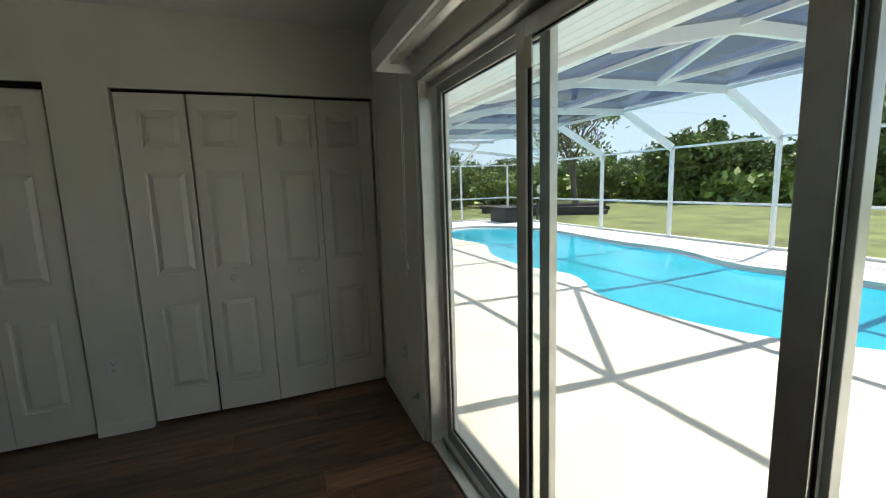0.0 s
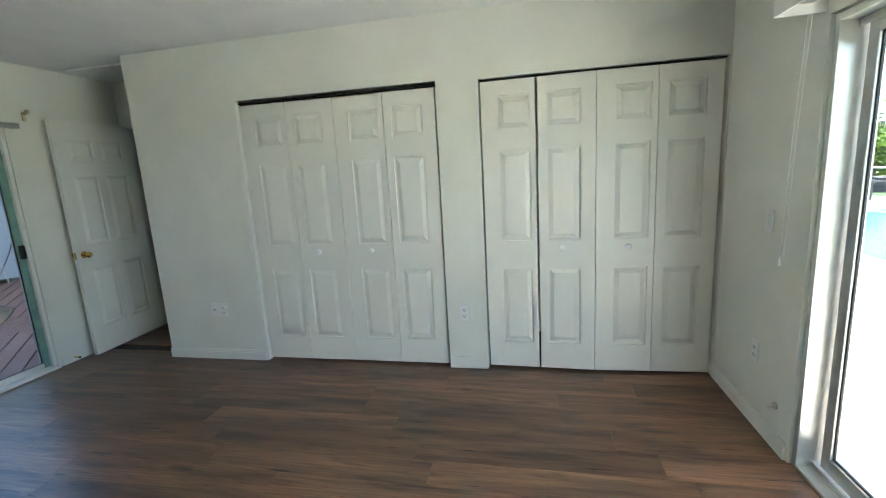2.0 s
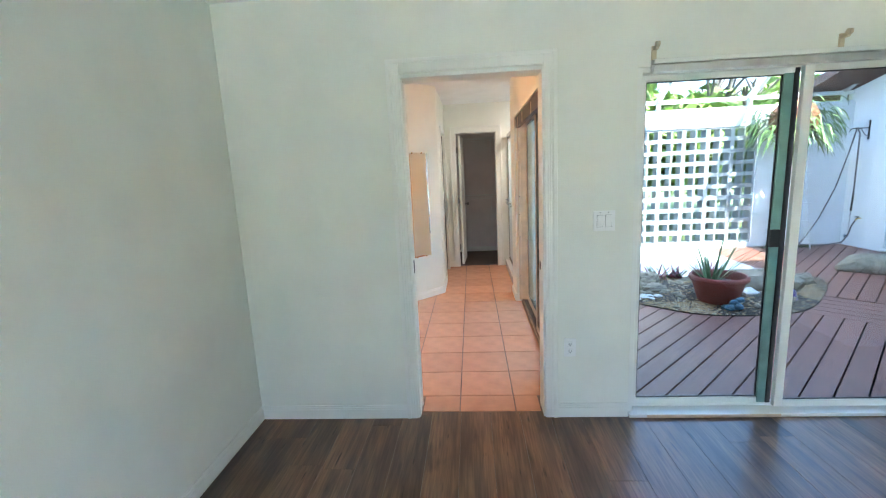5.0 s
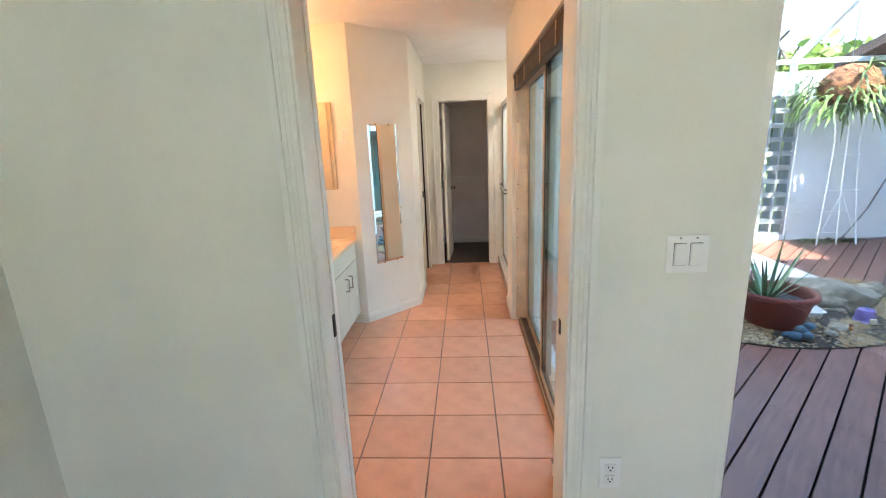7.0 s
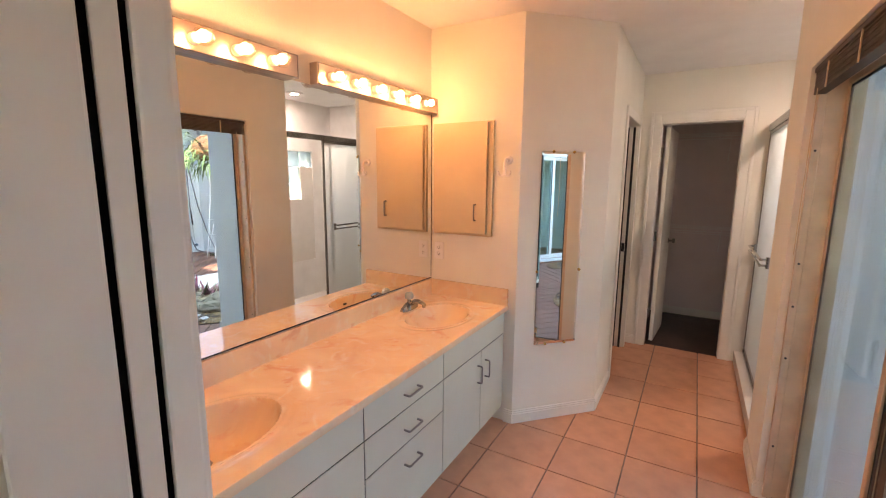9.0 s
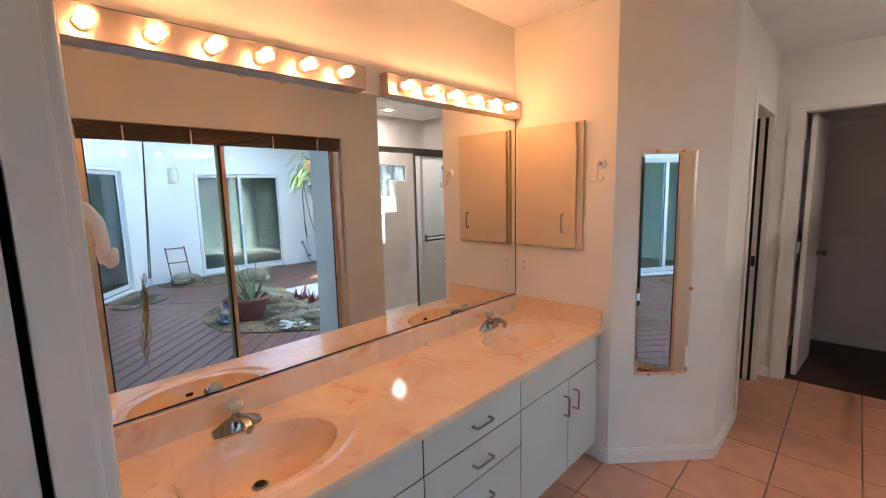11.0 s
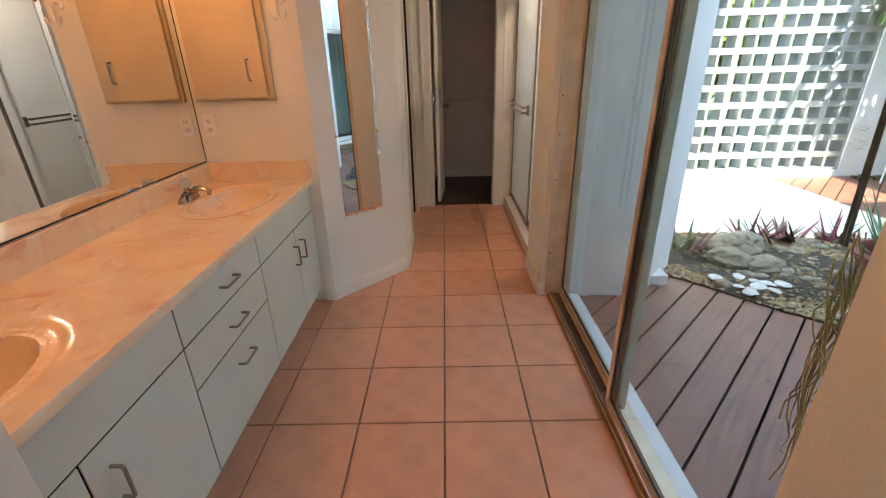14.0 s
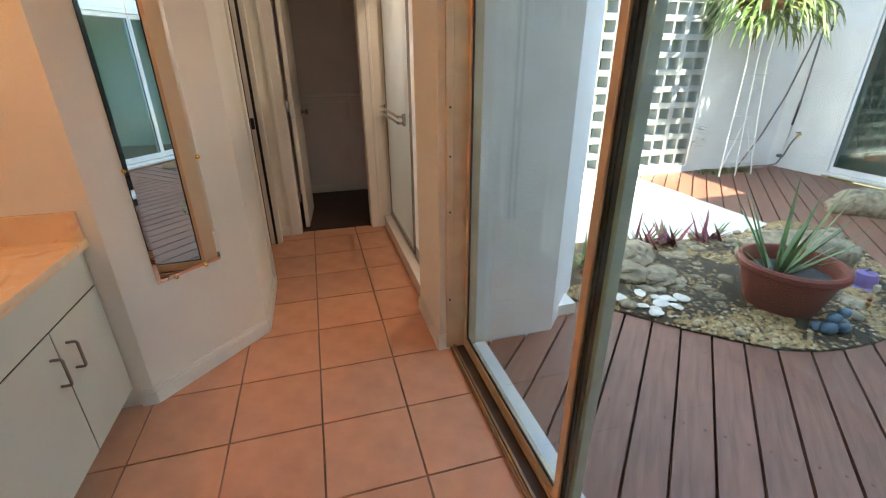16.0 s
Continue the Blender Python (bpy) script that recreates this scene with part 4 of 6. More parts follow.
# ceiling vent
cv = thing("ceiling_vent", "grey louvred ceiling air vent", "vent", (2.08, -0.2, CEIL))
part("frame", boxes((1.87, -0.325, CEIL - 0.012, 2.285, -0.305, CEIL), (1.87, -0.095, CEIL - 0.012, 2.285, -0.075, CEIL), (1.87, -0.305, CEIL - 0.012, 1.892, -0.095, CEIL),
                    (2.263, -0.305, CEIL - 0.012, 2.285, -0.095, CEIL), bevel=0.002), M_VENT, cv)
part("backing", boxes((1.89, -0.307, CEIL - 0.002, 2.265, -0.093, CEIL - 0.0005)), M_SLOT, cv)
for k in range(6):
    y = -0.29 + k * 0.036
    bm = boxes((1.892, y, CEIL - 0.011, 2.263, y + 0.017, CEIL - 0.008))
    bmesh.ops.rotate(bm, verts=bm.verts[:], cent=(2.0, y + 0.01, CEIL - 0.0095), matrix=Matrix.Rotation(radians(18), 3, "X"))
    part("slat", bm, M_VENT, cv)
ah = thing("attic_hatch", "plain attic hatch panel in the ceiling", "hatch", (4.72, -0.43, CEIL))
part("panel", boxes((4.5, -0.72, CEIL - 0.018, 5.0, -0.1, CEIL - 0.002), bevel=0.003), M_CEIL, ah)

# curtain rod brackets over the courtyard door
for x in (2.362, 3.282, 4.2):
    br = thing("rod_bracket", "bare tan wooden curtain rod bracket", "bracket", (x, 0, 2.07), group="rod brackets")
    part("plate", boxes((x - 0.012, -0.012, 2.03, x + 0.012, 0, 2.1), bevel=0.003), M_TAN, br)
    bm = boxes((x - 0.009, -0.05, 2.075, x + 0.009, -0.012, 2.095), bevel=0.003)
    cyl(bm, (x - 0.009, -0.05, 2.098), (x + 0.009, -0.05, 2.098), 0.014, seg=14)
    part("arm", bm, M_TAN, br)
hr = thing("blind_headrail", "grey metal blind headrail over the courtyard door", "headrail", (3.2, -0.02, 1.97))
part("rail", boxes((2.35, -0.045, 1.962, 4.13, -0.002, 2.0), bevel=0.004), M_ALU, hr)
part("cap", boxes((2.35, -0.048, 2.004, 4.13, -0.002, 2.028), bevel=0.003), M_TRIM, hr)

# vertical blind valance over the pool door
va = thing("valance", "white blind valance above the pool sliding door", "valance", (2, -5.0, 2.0))
part("front", boxes((0.6, -4.935, 1.99, 3.5, -4.922, 2.085), bevel=0.003), M_PLAST, va)
part("return", boxes((3.49, -5.109, 1.99, 3.502, -4.936, 2.085)), M_PLAST, va)
part("top", boxes((0.6, -5.109, 2.075, 3.49, -4.936, 2.083)), M_PLAST, va)
part("headrail", boxes((0.62, -5.04, 2.02, 3.46, -4.995, 2.055), bevel=0.004), M_ALU, va)
for x in (3.3, 2.2, 1.1):
    part("clip", boxes((x, -5.09, 2.03, x + 0.02, -4.94, 2.06)), M_ALU, va)
cs = thing("cord_pair", "thin white blind cords with two tassels", "cord", (3.55, -5.06, 0.95))
for x, z in ((3.6, 0.93), (3.57, 0.98)):
    part("cord", tube(bmesh.new(), [(x - 0.08, -5.06, 2.05), (x - 0.02, -5.07, 1.5), (x, -5.07, z + 0.04)], 0.0013, 6), M_PLAST, cs)
    part("tassel", lathe(bmesh.new(), [(0, 0.045), (0.004, 0.04), (0.008, 0.008), (0.006, 0), (0, 0)], (x, -5.07, z), 10), M_PLAST, cs)

# ceiling fan with its lamps off
fan = thing("ceiling_fan", "white ceiling fan with frosted glass shades", "ceiling fan", (2.15, -2.55, CEIL))
FX, FY, FD = 2.15, -2.55, 0.13
part("canopy", lathe(bmesh.new(), [(0, 0), (0.07, 0), (0.06, -0.04), (0.02, -0.06), (0.015, -0.07), (0.015, -0.27)], (FX, FY, CEIL), 24), M_PLAST, fan, smooth=True)
part("motor", lathe(bmesh.new(), [(0.02, -0.11), (0.09, -0.12), (0.11, -0.16), (0.11, -0.22), (0.07, -0.25), (0.05, -0.29), (0, -0.3)], (FX, FY, CEIL - FD), 28), M_PLAST, fan, smooth=True)
for k in range(5):
    a = k * 72 + 20
    bm = boxes((0.2, -0.065, -0.004, 0.66, 0.065, 0.004), bevel=0.003)
    box(bm, 0.08, -0.02, -0.006, 0.25, 0.02, 0.0)
    bm.transform(Matrix.Translation((FX, FY, CEIL - 0.18 - FD)) @ Matrix.Rotation(radians(a), 4, "Z") @ Matrix.Rotation(radians(11), 4, "X"))
    part("blade", bm, M_PLAST, fan)
M_SHADE = mat("frosted_shade", (0.82, 0.83, 0.78), rough=0.3, vary=0.03)
for k in range(4):
    a = radians(k * 90 + 35)
    bm = lathe(bmesh.new(), [(0.022, 0), (0.03, -0.02), (0.045, -0.055), (0.06, -0.1), (0.058, -0.102), (0.042, -0.055), (0.026, -0.02), (0.018, 0)], (0, 0, 0), 24)
    bm.transform(Matrix.Translation((FX + 0.07 * math.cos(a), FY + 0.07 * math.sin(a), CEIL - 0.3 - FD)) @ Matrix.Rotation(a, 4, "Z") @ Matrix.Rotation(radians(-38), 4, "Y"))
    part("shade", bm, M_SHADE, fan, smooth=True)
for dx, dy, zb in ((0.033, 0.0, 1.852), (0.085, -0.02, 1.885)):
    part("pull_chain", cyl(bmesh.new(), (FX + dx, FY + dy, CEIL - 0.29 - FD), (FX + dx, FY + dy, zb), 0.0012, seg=6), M_STEEL, fan)
    part("chain_bob", lathe(bmesh.new(), [(0, 0.04), (0.004, 0.035), (0.012, 0.01), (0.01, 0), (0, -0.003)], (FX + dx, FY + dy, zb - 0.03), 12), M_PLAST, fan, smooth=True)
ds = thing("door_stop", "small spring door stop on the baseboard", "door stop", (4.17, -0.014, 0.04))
part("spring", cyl(bmesh.new(), (4.17, -0.014, 0.04), (4.17, -0.07, 0.04), 0.006, seg=10), M_BRASS, ds)
part("tip", cyl(bmesh.new(), (4.17, -0.07, 0.04), (4.17, -0.082, 0.04), 0.008, seg=10), M_BLACK, ds)

# ---- bathroom ----
VX, VZ = 0.505, 0.785


def cabinet(name, label, y0, y1, fronts):
    c = thing(name, label, "cabinet", (0.2, (y0 + y1) / 2, 0))
    part("body", boxes((-0.045, y0, 0.1, VX - 0.022, y1, 0.6), (-0.045, y0, 0.0, VX - 0.08, y1, 0.1), (VX - 0.04, y0, 0.6, VX - 0.022, y1, VZ - 0.032)), M_CAB, c)
    # Black sheet almost flush with the fronts paints the shade in their joints.
    part("front_joint_shade", boxes((VX - 0.021, y0 + 0.001, 0.1, VX - 0.003, y1 - 0.001, VZ - 0.034)), M_SLOT_SHADE, c)
    for kind, a, b, z0, z1, handle in fronts:
        f = part(kind, boxes((VX - 0.018, a + 0.003, z0 + 0.003, VX, b - 0.003, z1 - 0.003), bevel=0.001), M_CAB, c)
        if handle:
            hy, hz, up = handle
            n = 0.05
            pa, pb = ((hy, hz - n), (hy, hz + n)) if up else ((hy - n, hz), (hy + n, hz))
            bm = tube(bmesh.new(), [(VX, pa[0], pa[1]), (VX + 0.026, pa[0], pa[1]), (VX + 0.03, pa[0] + (0 if up else 0.006), pa[1] + (0.006 if up else 0)),
                                    (VX + 0.03, pb[0] - (0 if up else 0.006), pb[1] - (0.006 if up else 0)), (VX + 0.026, pb[0], pb[1]), (VX, pb[0], pb[1])], 0.0048, 10)
            part("handle", bm, M_STEEL, f, "brushed nickel bar handle", smooth=True)
    return c


ZT, ZM, ZL = VZ - 0.034, 0.6, 0.1
cabinet("vanity_cabinet", "pale vanity sink cabinet with two doors", 1.605, 2.37, [("drawer_front", 1.605, 2.37, ZM, ZT, None), ("door", 1.605, 2.035, ZL, ZM, (1.99, 0.475, True)),
                                                                                 ("door", 2.035, 2.37, ZL, ZM, (2.09, 0.475, True))])
cabinet("drawer_cabinet", "pale vanity cabinet with three drawers", 1.022, 1.605, [("drawer", 1.022, 1.605, ZM, ZT, (1.327, 0.672, False)), ("drawer", 1.022, 1.605, 0.44, ZM, (1.327, 0.512, False)),
                                                                                  ("drawer", 1.022, 1.605, ZL, 0.44, (1.327, 0.35, False))])
cabinet("vanity_cabinet", "pale vanity sink cabinet with two doors", 0.17, 1.022, [("drawer_front", 0.17, 1.022, ZM, ZT, None), ("door", 0.617, 1.022, ZL, ZM, (0.68, 0.475, True)),
                                                                                  ("door", 0.17, 0.617, ZL, ZM, (0.56, 0.475, True))])

# worktop with two moulded oval bowls, as a grid sheet with a skirt
SINKS = ((0.245, 0.6), (0.245, 1.98))
SA, SB = 0.165, 0.235


def top_z(x, y):
    z = VZ
    for sx, sy in SINKS:
        r = math.hypot((x - sx) / SA, (y - sy) / SB)
        if r < 1.0:
            z = min(z, VZ - 0.004 - 0.135 * (1 - r ** 2.6) ** 0.75)
        elif r < 1.32:
            z = min(z, VZ - 0.0045 * math.sin((1.32 - r) / 0.32 * math.pi) ** 2 - (0.004 if r < 1.08 else 0))
    return z


bm = bmesh.new()
nx, ny = 100, 330
x0, x1, y0, y1 = -0.03, 0.525, 0.17, 2.374
grid = [[bm.verts.new((x0 + (x1 - x0) * i / nx, y0 + (y1 - y0) * j / ny, top_z(x0 + (x1 - x0) * i / nx, y0 + (y1 - y0) * j / ny))) for j in range(ny + 1)] for i in range(nx + 1)]
for i in range(nx):
    for j in range(ny):
        bm.faces.new((grid[i][j], grid[i + 1][j], grid[i + 1][j + 1], grid[i][j + 1]))
e = [bm.verts.new((x1 + 0.004, v.co.y, VZ - 0.006)) for v in grid[nx]]
f = [bm.verts.new((x1 + 0.004, v.co.y, VZ - 0.03)) for v in grid[nx]]
g = [bm.verts.new((x1 - 0.03, v.co.y, VZ - 0.03)) for v in grid[nx]]
for j in range(ny):
    for a, b in ((grid[nx], e), (e, f), (f, g)):
        bm.faces.new((a[j], b[j], b[j + 1], a[j + 1]))
top = tagged(part("worktop", bm, M_MARBLE, smooth=True), "peach swirled cultured marble vanity top with two oval basins", "worktop")
part("backsplash", boxes((-0.049, 0.17, VZ - 0.02, -0.03, 2.374, VZ + 0.105), bevel=0.004), M_MARBLE, top)
part("side_splash", boxes((-0.03, 2.356, VZ - 0.001, 0.525, 2.3745, VZ + 0.105), bevel=0.004), M_MARBLE, top)
for sx, sy in SINKS:
    part("drain", lathe(bmesh.new(), [(0, 0.006), (0.014, 0.006), (0.016, 0.002), (0.022, 0.003), (0.026, 0.0)], (sx - 0.045, sy, top_z(sx - 0.045, sy) + 0.003), 24), M_STEEL, top, smooth=True)
    part("stopper", lathe(bmesh.new(), [(0, 0.004), (0.012, 0.004), (0.018, 0.0)], (sx - 0.045, sy, top_z(sx - 0.045, sy) + 0.009), 20), M_SLOT, top)
    part("overflow", boxes((sx + SA - 0.022, sy - 0.014, VZ - 0.056, sx + SA - 0.012, sy + 0.014, VZ - 0.044), bevel=0.002), M_SLOT, top)

for sx, sy in SINKS:
    fa = thing("faucet", "chrome basin faucet with a clear acrylic knob", "faucet", (0.045, sy, VZ), group="basin faucets")
    bm = bmesh.new()
    prof = [(-0.078, 0.013, 0.018), (-0.06, 0.02, 0.026), (-0.03, 0.026, 0.04), (0, 0.03, 0.048), (0.03, 0.026, 0.04), (0.06, 0.02, 0.026), (0.078, 0.013, 0.018)]
    rings = []
    for dy, hw, hh in prof:
        rings.append([bm.verts.new((0.045 + hw * c, sy + dy, VZ + 0.001 + hh * s)) for c, s in ((-1, 0), (-0.85, 0.5), (-0.45, 0.95), (0.45, 0.95), (0.85, 0.5), (1, 0))])
    for a, b in zip(rings, rings[1:]):
        for k in range(5):
            bm.faces.new((a[k], a[k + 1], b[k + 1], b[k]))
    bm.faces.new(rings[0])
    bm.faces.new(rings[-1])
    part("base", bm, M_CHROME, fa, smooth=True)
    bm = bmesh.new()
    path = [(0.05, 0.03, 0.02, 0.018), (0.08, 0.052, 0.019, 0.016), (0.11, 0.058, 0.017, 0.013), (0.14, 0.052, 0.015, 0.011), (0.158, 0.043, 0.013, 0.009)]
    rings = [[bm.verts.new((px, sy + w * math.cos(k * math.pi / 4), VZ + pz + h * math.sin(k * math.pi / 4))) for k in range(8)] for px, pz, w, h in path]
    for a, b in zip(rings, rings[1:]):
        for k in range(8):
            bm.faces.new((a[k], a[(k + 1) % 8], b[(k + 1) % 8], b[k]))
    bm.faces.new(rings[-1])
    part("spout", bm, M_CHROME, fa, smooth=True)
    part("aerator", cyl(bmesh.new(), (0.15, sy, VZ + 0.04), (0.15, sy, VZ + 0.026), 0.009, seg=14), M_CHROME, fa)
    part("neck", cyl(bmesh.new(), (0.045, sy, VZ + 0.045), (0.045, sy, VZ + 0.062), 0.015, 0.012, 16), M_CHROME, fa)
    bm = lathe(bmesh.new(), [(0.012, 0), (0.024, 0.006), (0.027, 0.02), (0.024, 0.034), (0.016, 0.042), (0, 0.044)], (0.045, sy, VZ + 0.062), 12)
    part("knob", bm, M_GLASSBLK, fa, "clear faceted acrylic knob")

vm = thing("vanity_mirror", "large frameless vanity mirror above the backsplash", "mirror", (-0.045, 1.3, 0.9))
part("glass", boxes((-0.049, 0.17, 0.9, -0.043, 2.366, 1.9755)), M_MIRROR, vm)
part("channel", boxes((-0.049, 0.17, 0.894, -0.041, 2.372, 0.899), (-0.049, 2.367, 0.905, -0.042, 2.373, 1.987)), M_SLOT, vm)

for y0, n in ((0.23, 7), (1.345, 6)):
    y1 = 1.24 if n == 7 else 2.372
    vl = thing("vanity_light", "chrome strip light with glowing globe bulbs", "wall light", (-0.03, (y0 + y1) / 2, 1.98), group="vanity lights")
    part("backplate", boxes((-0.049, y0, 1.976, 0.0, y1, 2.07), bevel=0.004), M_BACKPLATE, vl)
    part("edge", boxes((-0.002, y0 + 0.004, 1.977, 0.003, y1 - 0.004, 1.98), (-0.002, y0 + 0.004, 2.066, 0.003, y1 - 0.004, 2.069), (-0.002, y1 - 0.007, 1.98, 0.003, y1 - 0.004, 2.066),
                       (-0.002, y0 + 0.004, 1.98, 0.003, y0 + 0.007, 2.066)), M_CHROME, vl)
    for k in range(n):
        y = (0.33 if n == 7 else 1.425) + k * 0.1555
        if y > y1 - 0.06 + 0.05:
            continue
        so = part("socket", lathe(bmesh.new(), [(0.02, 0), (0.02, 0.02), (0.016, 0.026), (0, 0.026)], (0, 0, 0), 16), M_PLAST, None)
        so.data.transform(Matrix.Translation((0.0, y, 2.018)) @ Matrix.Rotation(radians(90), 4, "Y"))
        so.parent = vl
        so.matrix_parent_inverse = Matrix.Translation(-vl.location)
        part("filament", ball(bmesh.new(), (0.056, y, 2.018), 0.0185, 2), M_BULB, so, smooth=True)
        gl = part("globe", ball(bmesh.new(), (0.062, y, 2.018), 0.032, 3), M_GLOBE, so, smooth=True)
        gl.visible_shadow = False

# medicine cabinet on the end wall
mc = thing("medicine_cabinet", "tan wall cabinet with a slab door", "cabinet", (0.16, 2.36, 1.2))
part("body", boxes((-0.012, 2.352, 1.21, 0.405, 2.374, 1.915), bevel=0.002), M_TAN, mc)
d = part("door", boxes((0.0, 2.33, 1.225, 0.375, 2.35, 1.905), bevel=0.002), M_TAN, mc)
part("handle", tube(bmesh.new(), [(0.305, 2.33, 1.31), (0.305, 2.305, 1.312), (0.305, 2.303, 1.36), (0.305, 2.305, 1.408), (0.305, 2.33, 1.41)], 0.0045, 10), M_STEEL, d, smooth=True)


def robe_hook(x, y, z, sgn, s=1.0, r=0.009):
    h = thing("robe_hook", "white plastic double robe hook", "hook", (x, y, z), group="robe hooks")
    bm = lathe(bmesh.new(), [(0, 0), (0.026, 0), (0.024, 0.008), (0.01, 0.012), (0, 0.012)], (0, 0, 0), 20)
    bm.transform(Matrix.Translation((x, y, z)) @ Matrix.Rotation(radians(-90 * sgn), 4, "X"))
    part("base", bm, M_PLAST, h, smooth=True)
    arm = [(x, y + sgn * 0.01 * s, z), (x, y + sgn * 0.045 * s, z + 0.004), (x, y + sgn * 0.062 * s, z - 0.02 * s), (x, y + sgn * 0.066 * s, z - 0.06 * s), (x, y + sgn * 0.066 * s, z - 0.085 * s)]
    part("arm", tube(bmesh.new(), arm, r, 12), M_PLAST, h, smooth=True)
    for q in (-1, 1):
        tip = [(x, y + sgn * 0.066 * s, z - 0.085 * s), (x + q * 0.02, y + sgn * 0.068 * s, z - 0.095 * s), (x + q * 0.034, y + sgn * 0.07 * s, z - 0.088 * s), (x + q * 0.038, y + sgn * 0.07 * s, z - 0.07 * s)]
        part("prong", tube(bmesh.new(), tip, r * 0.75, 10), M_PLAST, h, smooth=True)
    return h


robe_hook(0.5, 2.375, 1.68, -1)
robe_hook(0.905, 0.152, 1.55, 1, 0.6, 0.0065)

# narrow bevelled mirror on the angled wall
dm = thing("wall_mirror", "narrow frameless mirror with ground edges and brass clips", "mirror", (0.79, 2.6, 0.52))
u, nrm = Vector((0.426, 0.445, 0)).normalized(), Vector((0.445, -0.426, 0)).normalized()
base = Vector((0.574, 2.375, 0))


def on_diag(s, z, off):
    return base + u * s + nrm * off + Vector((0, 0, z))


bm = bmesh.new()
S0, S1, Z0, Z1, bv = 0.135, 0.435, 0.52, 1.735, 0.016
frustum(bm, [on_diag(S0, Z0, 0.004), on_diag(S1, Z0, 0.004), on_diag(S1, Z1, 0.004), on_diag(S0, Z1, 0.004)],
        [on_diag(S0 + bv, Z0 + bv, 0.007), on_diag(S1 - bv, Z0 + bv, 0.007), on_diag(S1 - bv, Z1 - bv, 0.007), on_diag(S0 + bv, Z1 - bv, 0.007)])
part("glass", bm, M_MIRROR, dm)
for s, z in ((S0 + 0.08, Z0), (S1 - 0.08, Z0), (S0 + 0.08, Z1), (S1 - 0.08, Z1), (S0, 1.0), (S1, 1.0)):
    part("clip", ball(bmesh.new(), on_diag(s, z, 0.006), 0.009, 2), M_BRASS, dm, smooth=True)

# shower: curb, framed obscure doors, towel bar, tiles
sh = thing("shower_enclosure", "chrome framed shower doors with obscure glass", "shower", (1.97, 3.56, 0))
part("curb", boxes((1.89, 2.822, 0.0, 2.05, 4.308, 0.1), bevel=0.006), M_WTILE, sh)
part("top_rail", boxes((1.945, 2.822, 1.965, 2.0, 4.308, 2.02), bevel=0.004), M_ANODISED, sh)
part("bottom_rail", boxes((1.95, 2.822, 0.1, 1.995, 4.308, 0.125), bevel=0.003), M_ANODISED, sh)
part("jamb", boxes((1.955, 2.822, 0.125, 1.99, 2.84, 1.965)), M_ANODISED, sh)
part("jamb", boxes((1.955, 4.29, 0.125, 1.99, 4.308, 1.965)), M_ANODISED, sh)
for a, b, x in ((3.46, 4.25, 1.975), (3.36, 4.29, 1.955)):
    p = part("door", boxes((x, a, 0.13, x + 0.014, a + 0.025, 1.965), (x, b - 0.025, 0.13, x + 0.014, b, 1.965), (x, a + 0.025, 0.13, x + 0.014, b - 0.025, 0.155),
                           (x, a + 0.025, 1.94, x + 0.014, b - 0.025, 1.965), bevel=0.002), M_ANODISED, sh)
    pn = part("pane", boxes((x + 0.004, a + 0.02, 0.15, x + 0.01, b - 0.02, 1.945)), M_FROST, p)
    pn.visible_shadow = False
for z in (1.0, 1.04):
    part("towel_bar", tube(bmesh.new(), [(1.955, 3.5, z), (1.905, 3.5, z), (1.905, 4.25, z), (1.955, 4.25, z)], 0.009, 10), M_CHROME, sh, smooth=True)
for y in (3.5, 4.25):
    part("bracket", boxes((1.935, y - 0.012, 0.98, 1.955, y + 0.012, 1.06), bevel=0.003), M_CHROME, sh)
# glass block window, stepped
gb = thing("window_glass_block", "stepped glass block window in the shower wall", "glass block window", (2.84, 3.65, 0.55), kind="structure")
blk = bmesh.new()
box(blk, -0.045, -0.095, -0.095, 0.045, 0.095, 0.095, bevel=0.012)
blk_me = mesh_of("glass_block", blk, M_BLOCKGLASS, True)
cols = {3.28: (1.8, 1.6, 1.4, 1.2, 1.0, 0.8, 0.6), 3.48: (1.8, 1.6, 1.4, 1.2, 1.0), 3.68: (1.8, 1.6, 1.4), 3.88: (1.8,)}
for y, zs in cols.items():
    for z in zs:
        ob = new("glass_block", blk_me)
        ob.parent = gb
        ob.matrix_basis = Matrix.Translation(Vector((2.84, y, z)) - gb.location)
        ob.visible_shadow = False
filler = bmesh.new()
for y, zs in cols.items():
    low = min(zs)
    if low > 0.7:
        box(filler, 2.785, y - 0.1, 0.5, 2.895, y + 0.1, low - 0.1)
solid("shower_wall_filler", filler, M_WTILE, "white shower wall under the glass blocks", "wall")
sl = thing("shower_light", "round glowing ceiling light in the shower", "ceiling light", (2.4, 3.4, BCEIL))
part("trim", lathe(bmesh.new(), [(0.041, 0), (0.095, 0), (0.092, -0.012), (0.044, -0.014), (0.042, 0)], (2.4, 3.4, BCEIL), 28), M_PLAST, sl)
part("lens", lathe(bmesh.new(), [(0, -0.01), (0.04, -0.01), (0.042, -0.002)], (2.4, 3.4, BCEIL), 28), M_DISC, sl)
